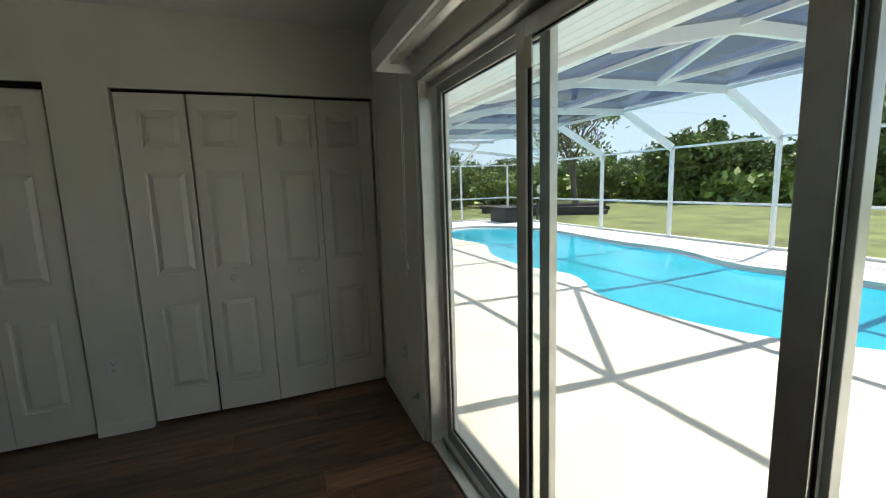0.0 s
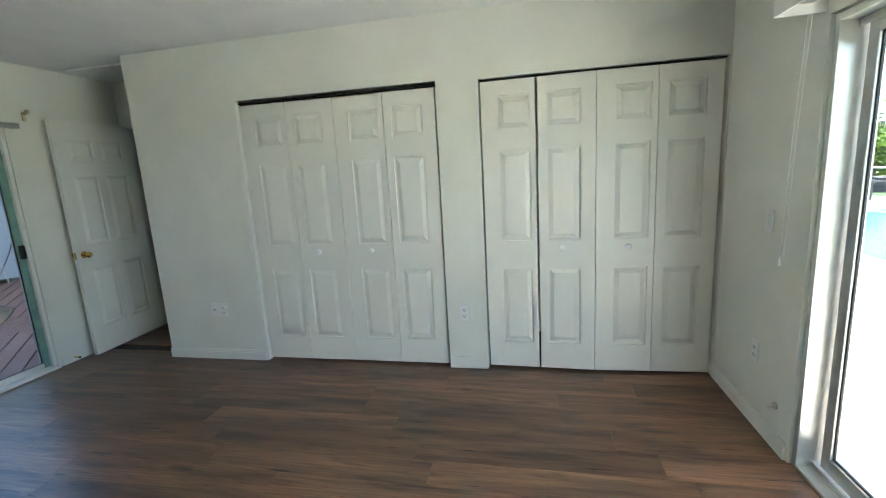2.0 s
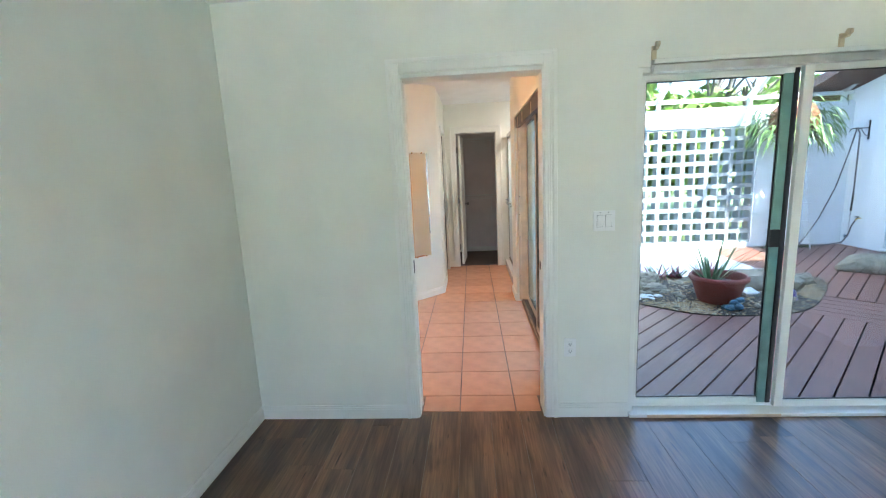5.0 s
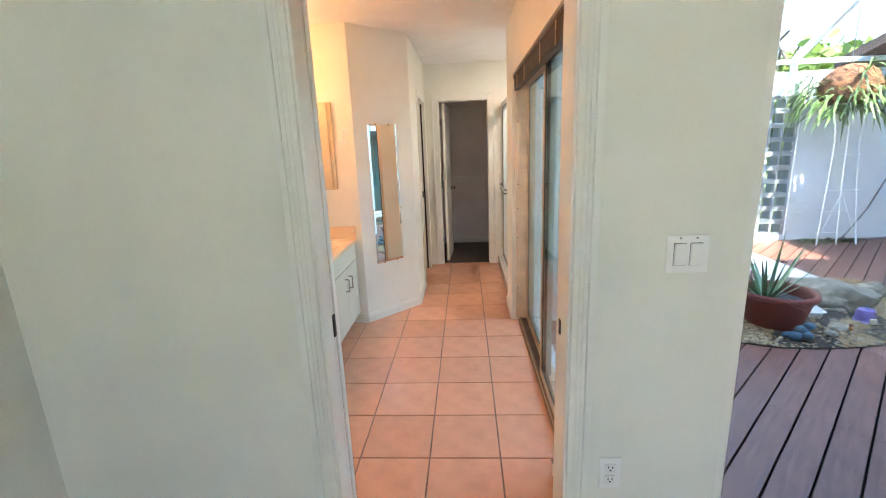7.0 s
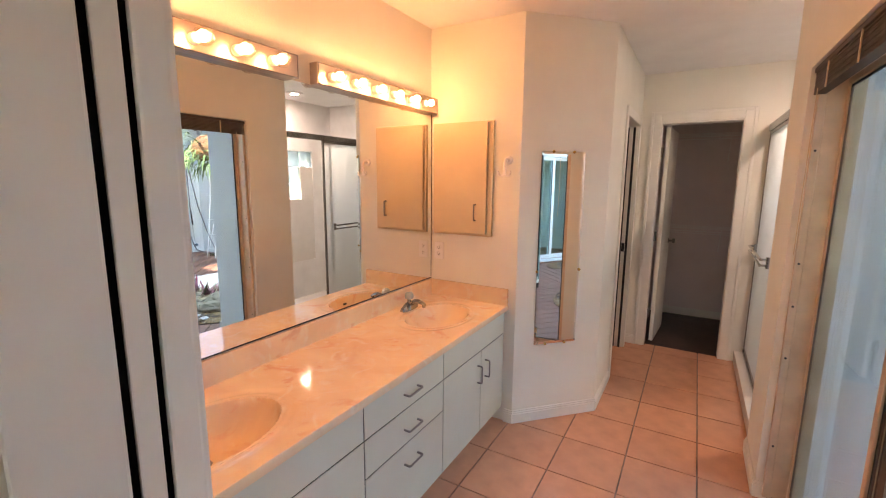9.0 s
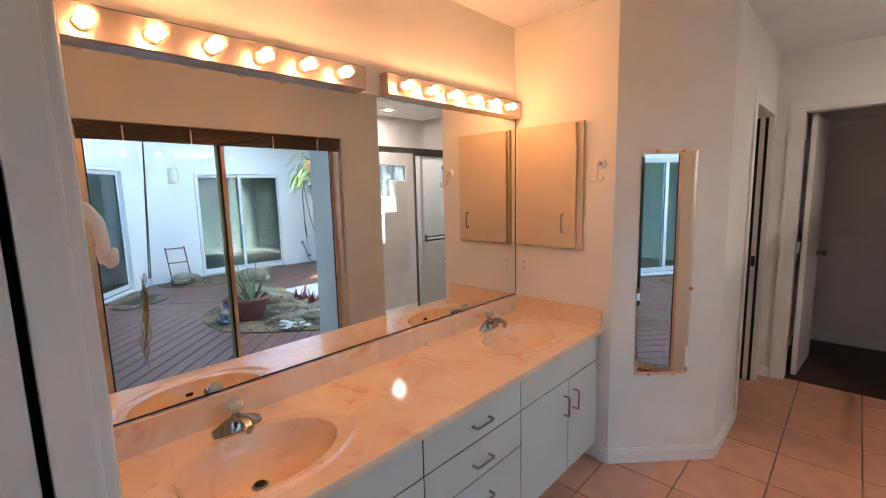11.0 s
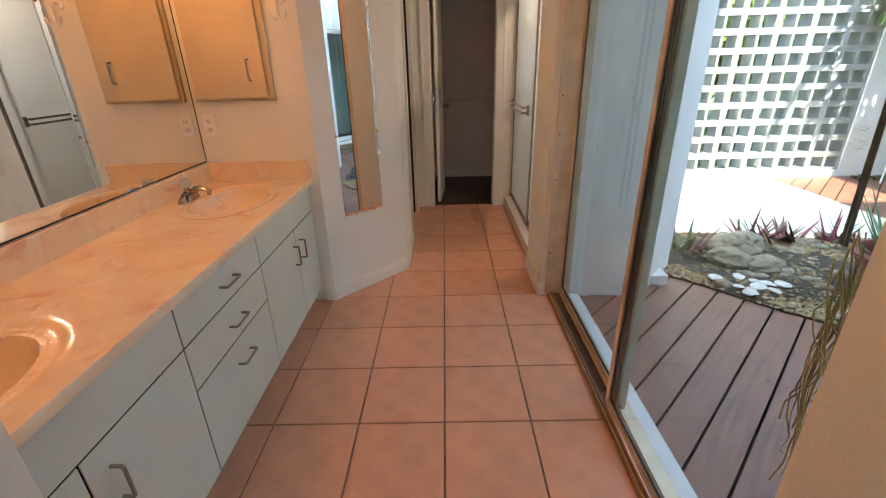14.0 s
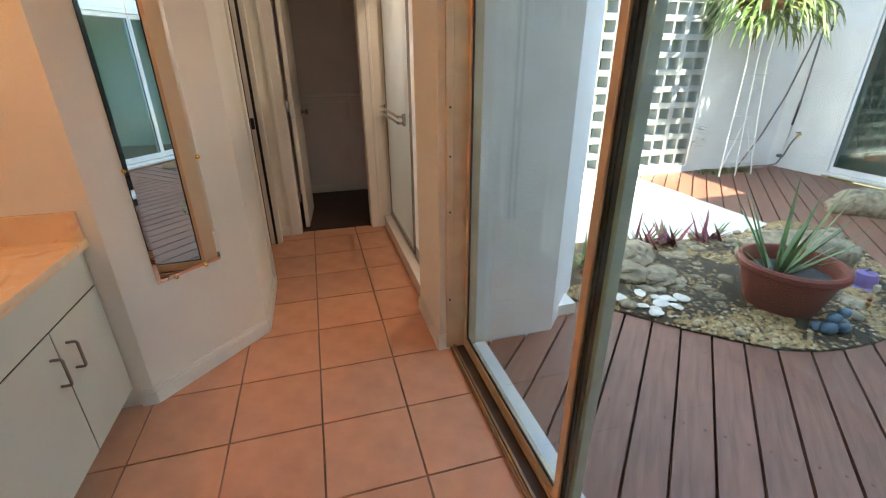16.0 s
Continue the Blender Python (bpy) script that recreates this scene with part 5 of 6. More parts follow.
# wire shelves in the walk-in closet
for z in (1.06, 2.06):
    ws = thing("wire_shelf", "white coated wire closet shelf", "shelf", (1.5, 5.45, z), group="wire shelves")
    bm = bmesh.new()
    for x in np.arange(0.7, 2.5, 0.026):
        cyl(bm, (x, 5.31, z), (x, 5.615, z), 0.0016, seg=5, caps=False)
    part("wire", bm, M_PLAST, ws)
    bm = bmesh.new()
    for y, dz in ((5.31, 0), (5.31, -0.03), (5.46, 0), (5.612, 0), (5.33, -0.055)):
        cyl(bm, (0.69, y, z + dz), (2.495, y, z + dz), 0.0035, seg=8)
    part("rod", bm, M_PLAST, ws)
    for x in (1.1, 1.75, 2.3):
        part("brace", cyl(bmesh.new(), (x, 5.31, z), (x, 5.618, z - 0.28), 0.004, seg=8), M_PLAST, ws)

# ---- courtyard ----
M_ROOTS = mat("dry_roots", (0.55, 0.3, 0.1), rough=0.8, vary=0.25, scale=20)


def clip_poly(poly, nx, ny, d):
    """The part of a polygon with nx * x + ny * y <= d."""
    out = []
    for k in range(len(poly)):
        a, b = poly[k], poly[(k + 1) % len(poly)]
        fa, fb = nx * a[0] + ny * a[1] - d, nx * b[0] + ny * b[1] - d
        if fa <= 0:
            out.append(a)
        if fa * fb < 0:
            t = fa / (fa - fb)
            out.append((a[0] + t * (b[0] - a[0]), a[1] + t * (b[1] - a[1])))
    return out


def rock(name, at, size, seed, label, squash=(1, 0.7, 0.5), turn=0, material=None):
    bm = bmesh.new()
    bmesh.ops.create_icosphere(bm, subdivisions=4, radius=1)
    for v in bm.verts:
        p = v.co.copy()
        d = 1 + 0.22 * noise.noise(p * 1.1 + Vector((seed, 0, 0))) + 0.16 * noise.noise(p * 2.7 + Vector((seed, 5, 0))) + 0.06 * noise.noise(p * 7 + Vector((seed, 9, 0)))
        v.co = p * d
        v.co.z = max(v.co.z, -0.55)
    bm.transform(Matrix.Translation(at) @ Matrix.Rotation(radians(turn), 4, "Z") @ Matrix.Diagonal((size * squash[0], size * squash[1], size * squash[2], 1)))
    ob = part(name, bm, material or M_ROCK, smooth=True)
    return tagged(ob, label, "rock", "garden rocks")


def bed(name, poly, z, label, lift=0.05):
    """A gravel bed: a mounded sheet with a wavy outline."""
    cx, cy = sum(p[0] for p in poly) / len(poly), sum(p[1] for p in poly) / len(poly)
    bm = bmesh.new()
    ring = []
    n = len(poly)
    for k in range(n):
        a, b, c, d = poly[(k - 1) % n], poly[k], poly[(k + 1) % n], poly[(k + 2) % n]
        for s in range(6):
            t = s / 6
            q = [0.5 * (2 * b[i] + (c[i] - a[i]) * t + (2 * a[i] - 5 * b[i] + 4 * c[i] - d[i]) * t * t + (3 * b[i] - a[i] - 3 * c[i] + d[i]) * t ** 3) for i in (0, 1)]
            ring.append(q)
    rows = []
    for f in (1.0, 0.985, 0.93, 0.8, 0.6, 0.4, 0.2):
        zz = z - 0.02 if f == 1.0 else z + lift * (1 - f) ** 0.5 * 0.8 + 0.006
        rows.append([bm.verts.new((cx + (x - cx) * f, cy + (y - cy) * f, zz + 0.01 * noise.noise(Vector((x * f * 3, y * f * 3, 0))))) for x, y in ring])
    for a, b in zip(rows, rows[1:]):
        for k in range(len(ring)):
            bm.faces.new((a[k], a[(k + 1) % len(ring)], b[(k + 1) % len(ring)], b[k]))
    bm.faces.new(rows[-1])
    return solid(name, bm, M_GRAVEL, label, "gravel bed", smooth=True), ring, (cx, cy)


solid("courtyard_slab", boxes((2.9, 3.32, -0.13, 5.37, 5.4, -0.043)), M_CONC, "white painted concrete strip in the courtyard", "pavement")
BED1 = [(2.72, 2.9), (2.96, 2.58), (3.31, 2.18), (3.7, 1.88), (4.25, 1.82), (4.75, 1.95), (5.3, 2.45), (5.75, 3.05), (5.6, 3.45), (5.0, 3.3), (4.4, 3.3), (3.8, 3.5), (3.0, 3.45)]
BED2 = [(7.7, 2.2), (7.75, 3.5), (7.3, 3.55), (6.7, 3.35), (6.8, 2.9), (7.0, 2.4), (7.3, 2.1)]
BED3 = [(6.3, 1.15), (6.85, 1.55), (6.65, 1.95), (6.2, 1.85), (5.95, 1.35)]
beds = [bed("gravel_bed", BED1, DECK_Z, "pebble and soil planting bed in the deck"), bed("gravel_bed", BED2, DECK_Z, "pebble strip along the white wall", 0.02),
        bed("gravel_bed", BED3, DECK_Z, "small pebble patch by the hall door", 0.02)]
rng = random.Random(4)
M_PEB = [mat("pebble_%s" % n, c, rough=0.7, vary=0.2, scale=30) for n, c in (("tan", (0.4, 0.26, 0.115)), ("white", (0.5, 0.4, 0.26)), ("dark", (0.06, 0.045, 0.035)), ("rust", (0.34, 0.18, 0.07)))]
for k, pm in enumerate(M_PEB):
    verts, faces = [], []
    octa = [(1, 0, 0), (0, 1, 0), (-1, 0, 0), (0, -1, 0), (0, 0, 0.7), (0, 0, -0.5)]
    tri = [(0, 1, 4), (1, 2, 4), (2, 3, 4), (3, 0, 4)]
    for (ob, ring, (cx, cy)), cnt in zip(beds, ((9000, 5000, 2500, 6000)[k], 1500, 600)):
        for _ in range(cnt):
            qi, u = rng.randrange(len(ring)), rng.random()
            q = [ring[qi][i] * (1 - u) + ring[(qi + 1) % len(ring)][i] * u for i in (0, 1)]
            f = rng.random() ** 0.5 * 0.985
            x, y = cx + (q[0] - cx) * f, cy + (q[1] - cy) * f
            s = rng.uniform(0.006, 0.018)
            if f < 0.62 and rng.random() < 0.72:
                continue
            if noise.noise(Vector((x * 2.6, y * 2.6, 3.0))) > (-0.02, -0.15, 0.1, -0.02)[k] and rng.random() < 0.86:
                continue
            a = rng.random() * 6.28
            z = DECK_Z + (0.05 if ob is beds[0][0] else 0.02) * (1 - f) ** 0.5 * 0.8 + 0.008
            i = len(verts)
            for px, py, pz in octa:
                verts.append((x + s * (px * math.cos(a) * 1.3 - py * math.sin(a)), y + s * (px * math.sin(a) * 1.3 + py * math.cos(a)), z + s * pz * 0.8))
            faces += [(i + p, i + q2, i + r) for p, q2, r in tri]
    me = bpy.data.meshes.new("pebbles")
    me.from_pydata(verts, [], faces)
    me.materials.append(pm)
    tagged(new("pebbles", me), ("tan", "whitish", "dark", "rusty")[k] + " pebbles scattered over the planting beds", "pebbles", "", "stuff")

rock("rock", (3.53, 3.05, 0.03), 0.22, 1.0, "mottled grey rock in the planting bed", (1.05, 0.7, 0.44), 20)
rock("rock", (3.34, 2.84, 0.02), 0.15, 2.0, "small mottled rock beside a larger one", (1.0, 0.75, 0.48), -30)
rock("rock", (3.55, 2.76, 0.0), 0.15, 3.0, "flat greenish rock among shells", (1.15, 0.7, 0.36), 35)
rock("rock", (4.75, 2.72, 0.03), 0.3, 4.0, "pale limestone rock behind the flower pot", (1.35, 0.7, 0.55), -25)
rock("rock", (6.6, 3.42, 0.03), 0.26, 5.0, "long pale grey rock on the deck", (1.3, 0.75, 0.6), -30)
rock("rock", (7.25, 2.45, 0.05), 0.24, 6.0, "rough pale rock against the wall", (1.1, 0.8, 0.5), 60)
rock("rock", (5.35, 2.9, 0.0), 0.14, 7.0, "small blue-grey rock in the bed", (1.1, 0.8, 0.7), 10)
for k in range(14):
    a = k * 2.4
    x, y = 3.31 + rng.uniform(-0.2, 0.2), 2.5 + rng.uniform(-0.13, 0.13)
    s = thing("seashell", "bleached white seashell on the pebbles", "shell", (x, y, -0.03), group="seashells")
    bm = bmesh.new()
    bmesh.ops.create_icosphere(bm, subdivisions=2, radius=1)
    for v in bm.verts:
        v.co.z = max(v.co.z, -0.15)
        v.co *= 1 + 0.08 * math.sin(9 * math.atan2(v.co.y, v.co.x))
    bm.transform(Matrix.Translation((x, y, -0.022 + 0.006 * (k % 3))) @ Matrix.Rotation(a, 4, "Z") @ Matrix.Rotation(radians(12), 4, "X") @ Matrix.Diagonal((0.058 - 0.0022 * k, 0.04 - 0.001 * k, 0.013, 1)))
    part("valve", bm, M_SHELL, s, smooth=True)

# loose stones among the pebbles
rs = random.Random(19)
verts, faces = [], []
ico = bmesh.new()
bmesh.ops.create_icosphere(ico, subdivisions=2, radius=1)
ico_v, ico_f = [v.co.copy() for v in ico.verts], [[v.index for v in f.verts] for f in ico.faces]
ico.free()
for k in range(95):
    cx, cy = (rs.uniform(3.1, 5.3), rs.uniform(2.0, 3.35))
    if math.hypot(cx - 4.03, cy - 2.27) < 0.34 or cx - cy > 2.5 or cx + cy < 5.55:
        continue
    r, turn = rs.uniform(0.022, 0.062), rs.uniform(0, 6.28)
    flat, long = rs.uniform(0.45, 0.7), rs.uniform(1.0, 1.5)
    i = len(verts)
    for p in ico_v:
        d = r * (1 + 0.3 * noise.noise(p * 1.6 + Vector((k * 3.1, 0, 0))))
        x, y = p.x * d * long, p.y * d
        verts.append((cx + x * math.cos(turn) - y * math.sin(turn), cy + x * math.sin(turn) + y * math.cos(turn), DECK_Z + 0.028 + p.z * d * flat))
    faces += [[i + q for q in f] for f in ico_f]
me = bpy.data.meshes.new("stones")
me.from_pydata(verts, [], faces)
me.materials.append(M_ROCK)
me.polygons.foreach_set("use_smooth", [True] * len(me.polygons))
tagged(new("stones", me), "loose grey garden stones lying among the pebbles", "stones", "", "stuff")

# clay pot with aloe
PX, PY, PZ = 4.03, 2.27, -0.045
pot = thing("flower_pot", "large reddish-brown plant pot with a rolled rim", "pot", (PX, PY, PZ))
bm = lathe(bmesh.new(), [(0, 0.01), (0.165, 0.0), (0.18, 0.01), (0.22, 0.13), (0.252, 0.245), (0.256, 0.256), (0.275, 0.262), (0.286, 0.28), (0.284, 0.305), (0.272, 0.318), (0.256, 0.318),
                         (0.243, 0.305), (0.238, 0.28), (0.225, 0.22), (0, 0.22)], (PX, PY, PZ), 48)
part("vessel", bm, M_POT, pot, smooth=True)
part("soil", lathe(bmesh.new(), [(0, 0.235), (0.12, 0.24), (0.222, 0.228)], (PX, PY, PZ), 24), M_SLOT, pot)


def blade(bm, root, way, length, width, droop, thick=0.3, seg=7):
    """A tapering fleshy leaf that bends under its weight."""
    p = Vector(root)
    d = Vector(way).normalized()
    side = d.cross(Vector((0, 0, 1)))
    if side.length < 0.05:
        side = Vector((1, 0, 0))
    side.normalize()
    rows = []
    for k in range(seg + 1):
        t = k / seg
        w = width * (1 - t) ** 0.75 * (0.75 + 0.25 * min(1, t * 5))
        up = side.cross(d).normalized()
        rows.append([bm.verts.new(p - side * w), bm.verts.new(p - up * w * thick), bm.verts.new(p + side * w), bm.verts.new(p + up * w * thick * 0.4)])
        p = p + d * (length / seg)
        d = (d + Vector((0, 0, -droop / seg))).normalized()
    for a, b in zip(rows, rows[1:]):
        for k in range(4):
            bm.faces.new((a[k], a[(k + 1) % 4], b[(k + 1) % 4], b[k]))


aloe = thing("aloe_plant", "green aloe with long pointed leaves in the pot", "plant", (PX, PY, PZ + 0.23))
rg = random.Random(7)
for k in range(19):
    bm = bmesh.new()
    a = k * 2.4 + rg.uniform(-0.4, 0.4)
    rise = rg.uniform(0.6, 3.2)
    blade(bm, (PX - 0.06 + 0.05 * math.cos(a), PY + 0.03 + 0.05 * math.sin(a), PZ + 0.23), (math.cos(a), math.sin(a), rise), rg.uniform(0.32, 0.62), rg.uniform(0.013, 0.023), rg.uniform(-0.1, 0.45))
    part("leaf", bm, M_ALOE, aloe, smooth=True)
for n, (cx, cy, cnt, red) in enumerate(((4.05, 3.24, 16, 0.7), (4.45, 3.22, 13, 0.85), (3.82, 3.26, 10, 0.6), (3.17, 3.02, 9, 0.4))):
    pl = thing("oyster_plant", "low plant with green and purple sword leaves", "plant", (cx, cy, -0.03), group="oyster plants")
    for k in range(cnt * 2):
        bm = bmesh.new()
        a = rg.random() * 6.28
        r = rg.random() * 0.13
        blade(bm, (cx + r * math.cos(a * 1.7), cy + r * math.sin(a * 1.7), -0.035), (math.cos(a), math.sin(a), rg.uniform(0.6, 2.0)), rg.uniform(0.18, 0.31), rg.uniform(0.013, 0.022), 0.35, 0.15, 5)
        part("leaf", bm, M_REDLEAF if rg.random() < red else M_LEAF, pl)

# ornaments
om = thing("garden_ornament", "blue-grey ceramic dolphin-like garden ornament", "ornament", (4.05, 1.96, -0.04))
bm = bmesh.new()
for c, r in (((4.0, 1.96, 0.0), 0.05), ((4.04, 1.97, 0.045), 0.045), ((4.09, 1.965, 0.075), 0.038), ((4.06, 1.93, 0.01), 0.04), ((4.1, 2.0, 0.0), 0.035), ((3.97, 2.0, -0.01), 0.04)):
    ball(bm, c, r, 2, (1.2, 0.8, 0.8))
part("body", bm, M_BLUE, om, smooth=True)
om = thing("garden_ornament", "purple ceramic bell-shaped garden ornament", "ornament", (4.78, 2.28, -0.04))
part("body", lathe(bmesh.new(), [(0.085, 0), (0.088, 0.012), (0.07, 0.03), (0.066, 0.08), (0.055, 0.115), (0.02, 0.13), (0, 0.132)], (4.78, 2.28, -0.04), 24), M_PURPLE, om, smooth=True)
part("loop", tube(bmesh.new(), [(4.76, 2.28, 0.09), (4.775, 2.28, 0.11), (4.8, 2.28, 0.09)], 0.006, 8), M_BLUE, om)
part("door", boxes((4.76, 2.19, -0.035, 4.8, 2.215, 0.02), bevel=0.005), M_TAN, om)
om = thing("garden_ornament", "small pink and white cottage ornament", "ornament", (4.45, 2.4, -0.04))
bm = boxes((4.39, 2.35, -0.04, 4.5, 2.45, 0.03), bevel=0.01)
frustum(bm, [(4.37, 2.33, 0.03), (4.52, 2.33, 0.03), (4.52, 2.47, 0.03), (4.37, 2.47, 0.03)], [(4.42, 2.39, 0.08), (4.46, 2.39, 0.08), (4.46, 2.41, 0.08), (4.42, 2.41, 0.08)])
part("body", bm, M_SHELL, om)
om = thing("garden_ornament", "tiny orange and yellow bird ornament", "ornament", (4.5, 2.08, -0.03))
part("body", ball(bmesh.new(), (4.5, 2.08, -0.005), 0.018, 2, (0.8, 0.8, 1.3)), M_ORANGE, om, smooth=True)
part("head", ball(bmesh.new(), (4.5, 2.08, 0.028), 0.012, 2), M_RED, om, smooth=True)
part("stand", ball(bmesh.new(), (4.5, 2.08, -0.03), 0.022, 2, (1, 1, 0.5)), M_BLUE, om, smooth=True)

# hanging dried root ornament by the bathroom door
dr = thing("dried_plant", "dry brown trailing roots hanging on a string", "plant", (2.2, 0.87, 0.5))
rg = random.Random(11)
for k in range(15):
    ph, rad = rg.uniform(0, 6.28), rg.uniform(0.006, 0.03)
    top, end = rg.uniform(0.9, 1.02), rg.uniform(0.3, 0.66)
    pts = []
    for q in range(11):
        f = q / 10
        z = top + (end - top) * f
        drift = max(0.0, 1.0 - z) ** 1.2
        w = rad * (0.5 + 0.9 * math.sin(f * 5 + k) ** 2)
        pts.append((2.2 - 0.05 * drift + w * math.cos(ph + 7 * f) + rg.uniform(-0.006, 0.006), 0.84 - 0.09 * drift + w * math.sin(ph + 7 * f) + rg.uniform(-0.006, 0.006), z))
    if k % 4 == 0:
        x, y, z = pts[-1]
        pts += [(x - 0.02, y - 0.01, z - 0.03), (x + 0.02, y - 0.03, z - 0.045), (x + 0.04, y, z - 0.01), (x + 0.015, y + 0.015, z + 0.04)]
    part("root", tube(bmesh.new(), pts, rg.uniform(0.0013, 0.003), 5), M_ROOTS, dr)
for q in (0, 0.012):
    part("string", cyl(bmesh.new(), (2.2, 0.87 + q, 0.96), (2.2 + q, 0.95, 2.35), 0.004, seg=6), M_BARK, dr)

# trellis, staghorn fern, hose, taps
tr = thing("plant_trellis", "white metal garden trellis stand", "trellis", (6.72, 5.0, -0.05))
for dx in (-0.27, 0, 0.27):
    part("leg", tube(bmesh.new(), [(6.72 + dx, 5.0, -0.05), (6.72 + dx * 0.75, 5.06, 0.7), (6.72 + dx * 0.6, 5.1, 1.35), (6.72 + dx * 0.7, 5.12, 1.75)], 0.01, 8), M_PLAST, tr)
for z, w in ((0.12, 0.28), (0.42, 0.25), (0.72, 0.23), (1.2, 0.2)):
    part("rung", cyl(bmesh.new(), (6.72 - w, 5.03, z), (6.72 + w, 5.03, z), 0.008, seg=8), M_PLAST, tr)
for a, b in (((6.5, 5.02, 0.12), (6.72, 5.04, 0.7)), ((6.94, 5.02, 0.12), (6.72, 5.04, 0.7))):
    part("stay", cyl(bmesh.new(), a, b, 0.007, seg=8), M_PLAST, tr)
fr = thing("staghorn_fern", "hanging staghorn fern with brown shields and pale fronds", "fern", (6.48, 4.92, 2.0))
rg = random.Random(3)
part("chain", cyl(bmesh.new(), (6.48, 4.95, 2.3), (6.48, 4.95, 3.05), 0.006, seg=6), M_STEEL, fr)
for k in range(34):
    bm = bmesh.new()
    a, e = rg.uniform(0, 6.28), rg.uniform(-0.2, 1.2)
    c = Vector((6.48 + 0.27 * math.cos(a) * math.cos(e), 4.92 + 0.27 * math.sin(a) * math.cos(e), 2.05 + 0.25 * math.sin(e)))
    bmesh.ops.create_icosphere(bm, subdivisions=3, radius=1)
    for v in bm.verts:
        v.co *= 1 + 0.3 * noise.noise(v.co * 3 + Vector((k, 0, 0)))
    bm.transform(Matrix.Translation(c) @ Matrix.Rotation(a, 4, "Z") @ Matrix.Rotation(-e, 4, "Y") @ Matrix.Diagonal((0.045, 0.16, 0.15, 1)))
    part("shield", bm, M_FERN, fr)
for k in range(125):
    bm = bmesh.new()
    a = rg.uniform(0, 6.28)
    root = (6.48 + 0.29 * math.cos(a), 4.92 + 0.29 * math.sin(a), rg.uniform(1.72, 2.2))
    ln = rg.uniform(0.36, 0.62)
    w = (math.cos(a), math.sin(a), rg.uniform(-0.4, 0.8))
    blade(bm, root, w, ln, rg.uniform(0.018, 0.034), rg.uniform(1.2, 3.0), 0.12, 7)
    for q in (-0.5, 0.5):
        w2 = (math.cos(a + q), math.sin(a + q), w[2] - 0.3)
        r2 = tuple(Vector(root) + Vector(w).normalized() * ln * 0.4)
        blade(bm, r2, w2, ln * 0.6, 0.016, rg.uniform(1.5, 3.2), 0.12, 5)
    part("frond", bm, M_LEAF2 if rg.random() < 0.8 else M_LEAF, fr)
hk = thing("hose_bracket", "black iron wall bracket", "bracket", (7.77, 5.08, 1.85))
part("plate", boxes((7.755, 5.07, 1.7, 7.77, 5.09, 2.0), bevel=0.003), M_BLACK, hk)
part("arm", tube(bmesh.new(), [(7.76, 5.08, 1.88), (7.5, 5.08, 1.88), (7.47, 5.08, 1.84)], 0.007, 8), M_BLACK, hk)
part("stay", tube(bmesh.new(), [(7.76, 5.08, 1.75), (7.7, 5.08, 1.78), (7.64, 5.08, 1.87)], 0.005, 8), M_BLACK, hk)
ho = thing("garden_hose", "grey garden hose hung over the bracket", "hose", (7.6, 5.08, 0.0))
part("hose", tube(bmesh.new(), [(6.95, 5.2, 0.0), (7.05, 5.2, 0.14), (7.2, 5.16, 0.45), (7.38, 5.12, 0.95), (7.5, 5.09, 1.5), (7.58, 5.08, 1.89), (7.63, 5.08, 1.8), (7.65, 5.1, 1.2), (7.67, 5.12, 0.8)], 0.011, 8), M_HOSE, ho, smooth=True)
part("wand", cyl(bmesh.new(), (7.67, 5.12, 0.82), (7.7, 5.18, 0.2), 0.009, seg=8), M_ALU, ho)
part("grip", cyl(bmesh.new(), (7.67, 5.12, 0.86), (7.685, 5.15, 0.55), 0.015, seg=10), M_BLACK, ho)
part("rose", ball(bmesh.new(), (7.69, 5.2, 0.12), 0.045, 2, (0.8, 1, 0.6)), M_BLUE, ho, smooth=True)
ta = thing("wall_tap", "outdoor wall tap with a hose tail", "tap", (7.77, 5.05, 0.43))
part("body", tube(bmesh.new(), [(7.77, 5.05, 0.43), (7.71, 5.05, 0.43), (7.69, 5.05, 0.4)], 0.013, 10), M_BRASS, ta)
part("handle", cyl(bmesh.new(), (7.71, 5.05, 0.45), (7.71, 5.05, 0.465), 0.028, seg=12), M_BLACK, ta)
part("tail", tube(bmesh.new(), [(7.69, 5.05, 0.4), (7.66, 5.08, 0.3), (7.66, 5.12, 0.15), (7.6, 5.15, 0.02), (7.3, 5.2, -0.035), (6.95, 5.2, 0.0)], 0.011, 8), M_HOSE, ta, smooth=True)
wl = thing("wall_lamp", "oval cream outdoor wall lamp, unlit", "wall light", (7.77, 2.55, 1.95))
part("base", boxes((7.75, 2.46, 1.8, 7.77, 2.64, 2.1), bevel=0.02), M_CREAM, wl)
part("lens", ball(bmesh.new(), (7.75, 2.55, 1.95), 0.1, 3, (0.5, 0.8, 1.4)), M_CREAM, wl, smooth=True)
rk = thing("plant_rack", "small red metal frame leaning on the wall", "rack", (7.6, 2.4, -0.03))
for y in (2.28, 2.6):
    part("leg", cyl(bmesh.new(), (7.45, y, -0.02), (7.745, y, 0.62), 0.011, seg=8), M_RED, rk)
for t in (0.12, 0.55, 0.95):
    part("rung", cyl(bmesh.new(), (7.45 + 0.295 * t, 2.28, -0.02 + 0.64 * t), (7.45 + 0.295 * t, 2.6, -0.02 + 0.64 * t), 0.01, seg=8), M_RED, rk)
sp = thing("weed_patch", "scruffy green weeds at the foot of the trellis", "plant", (6.75, 5.15, -0.05))
bm = bmesh.new()
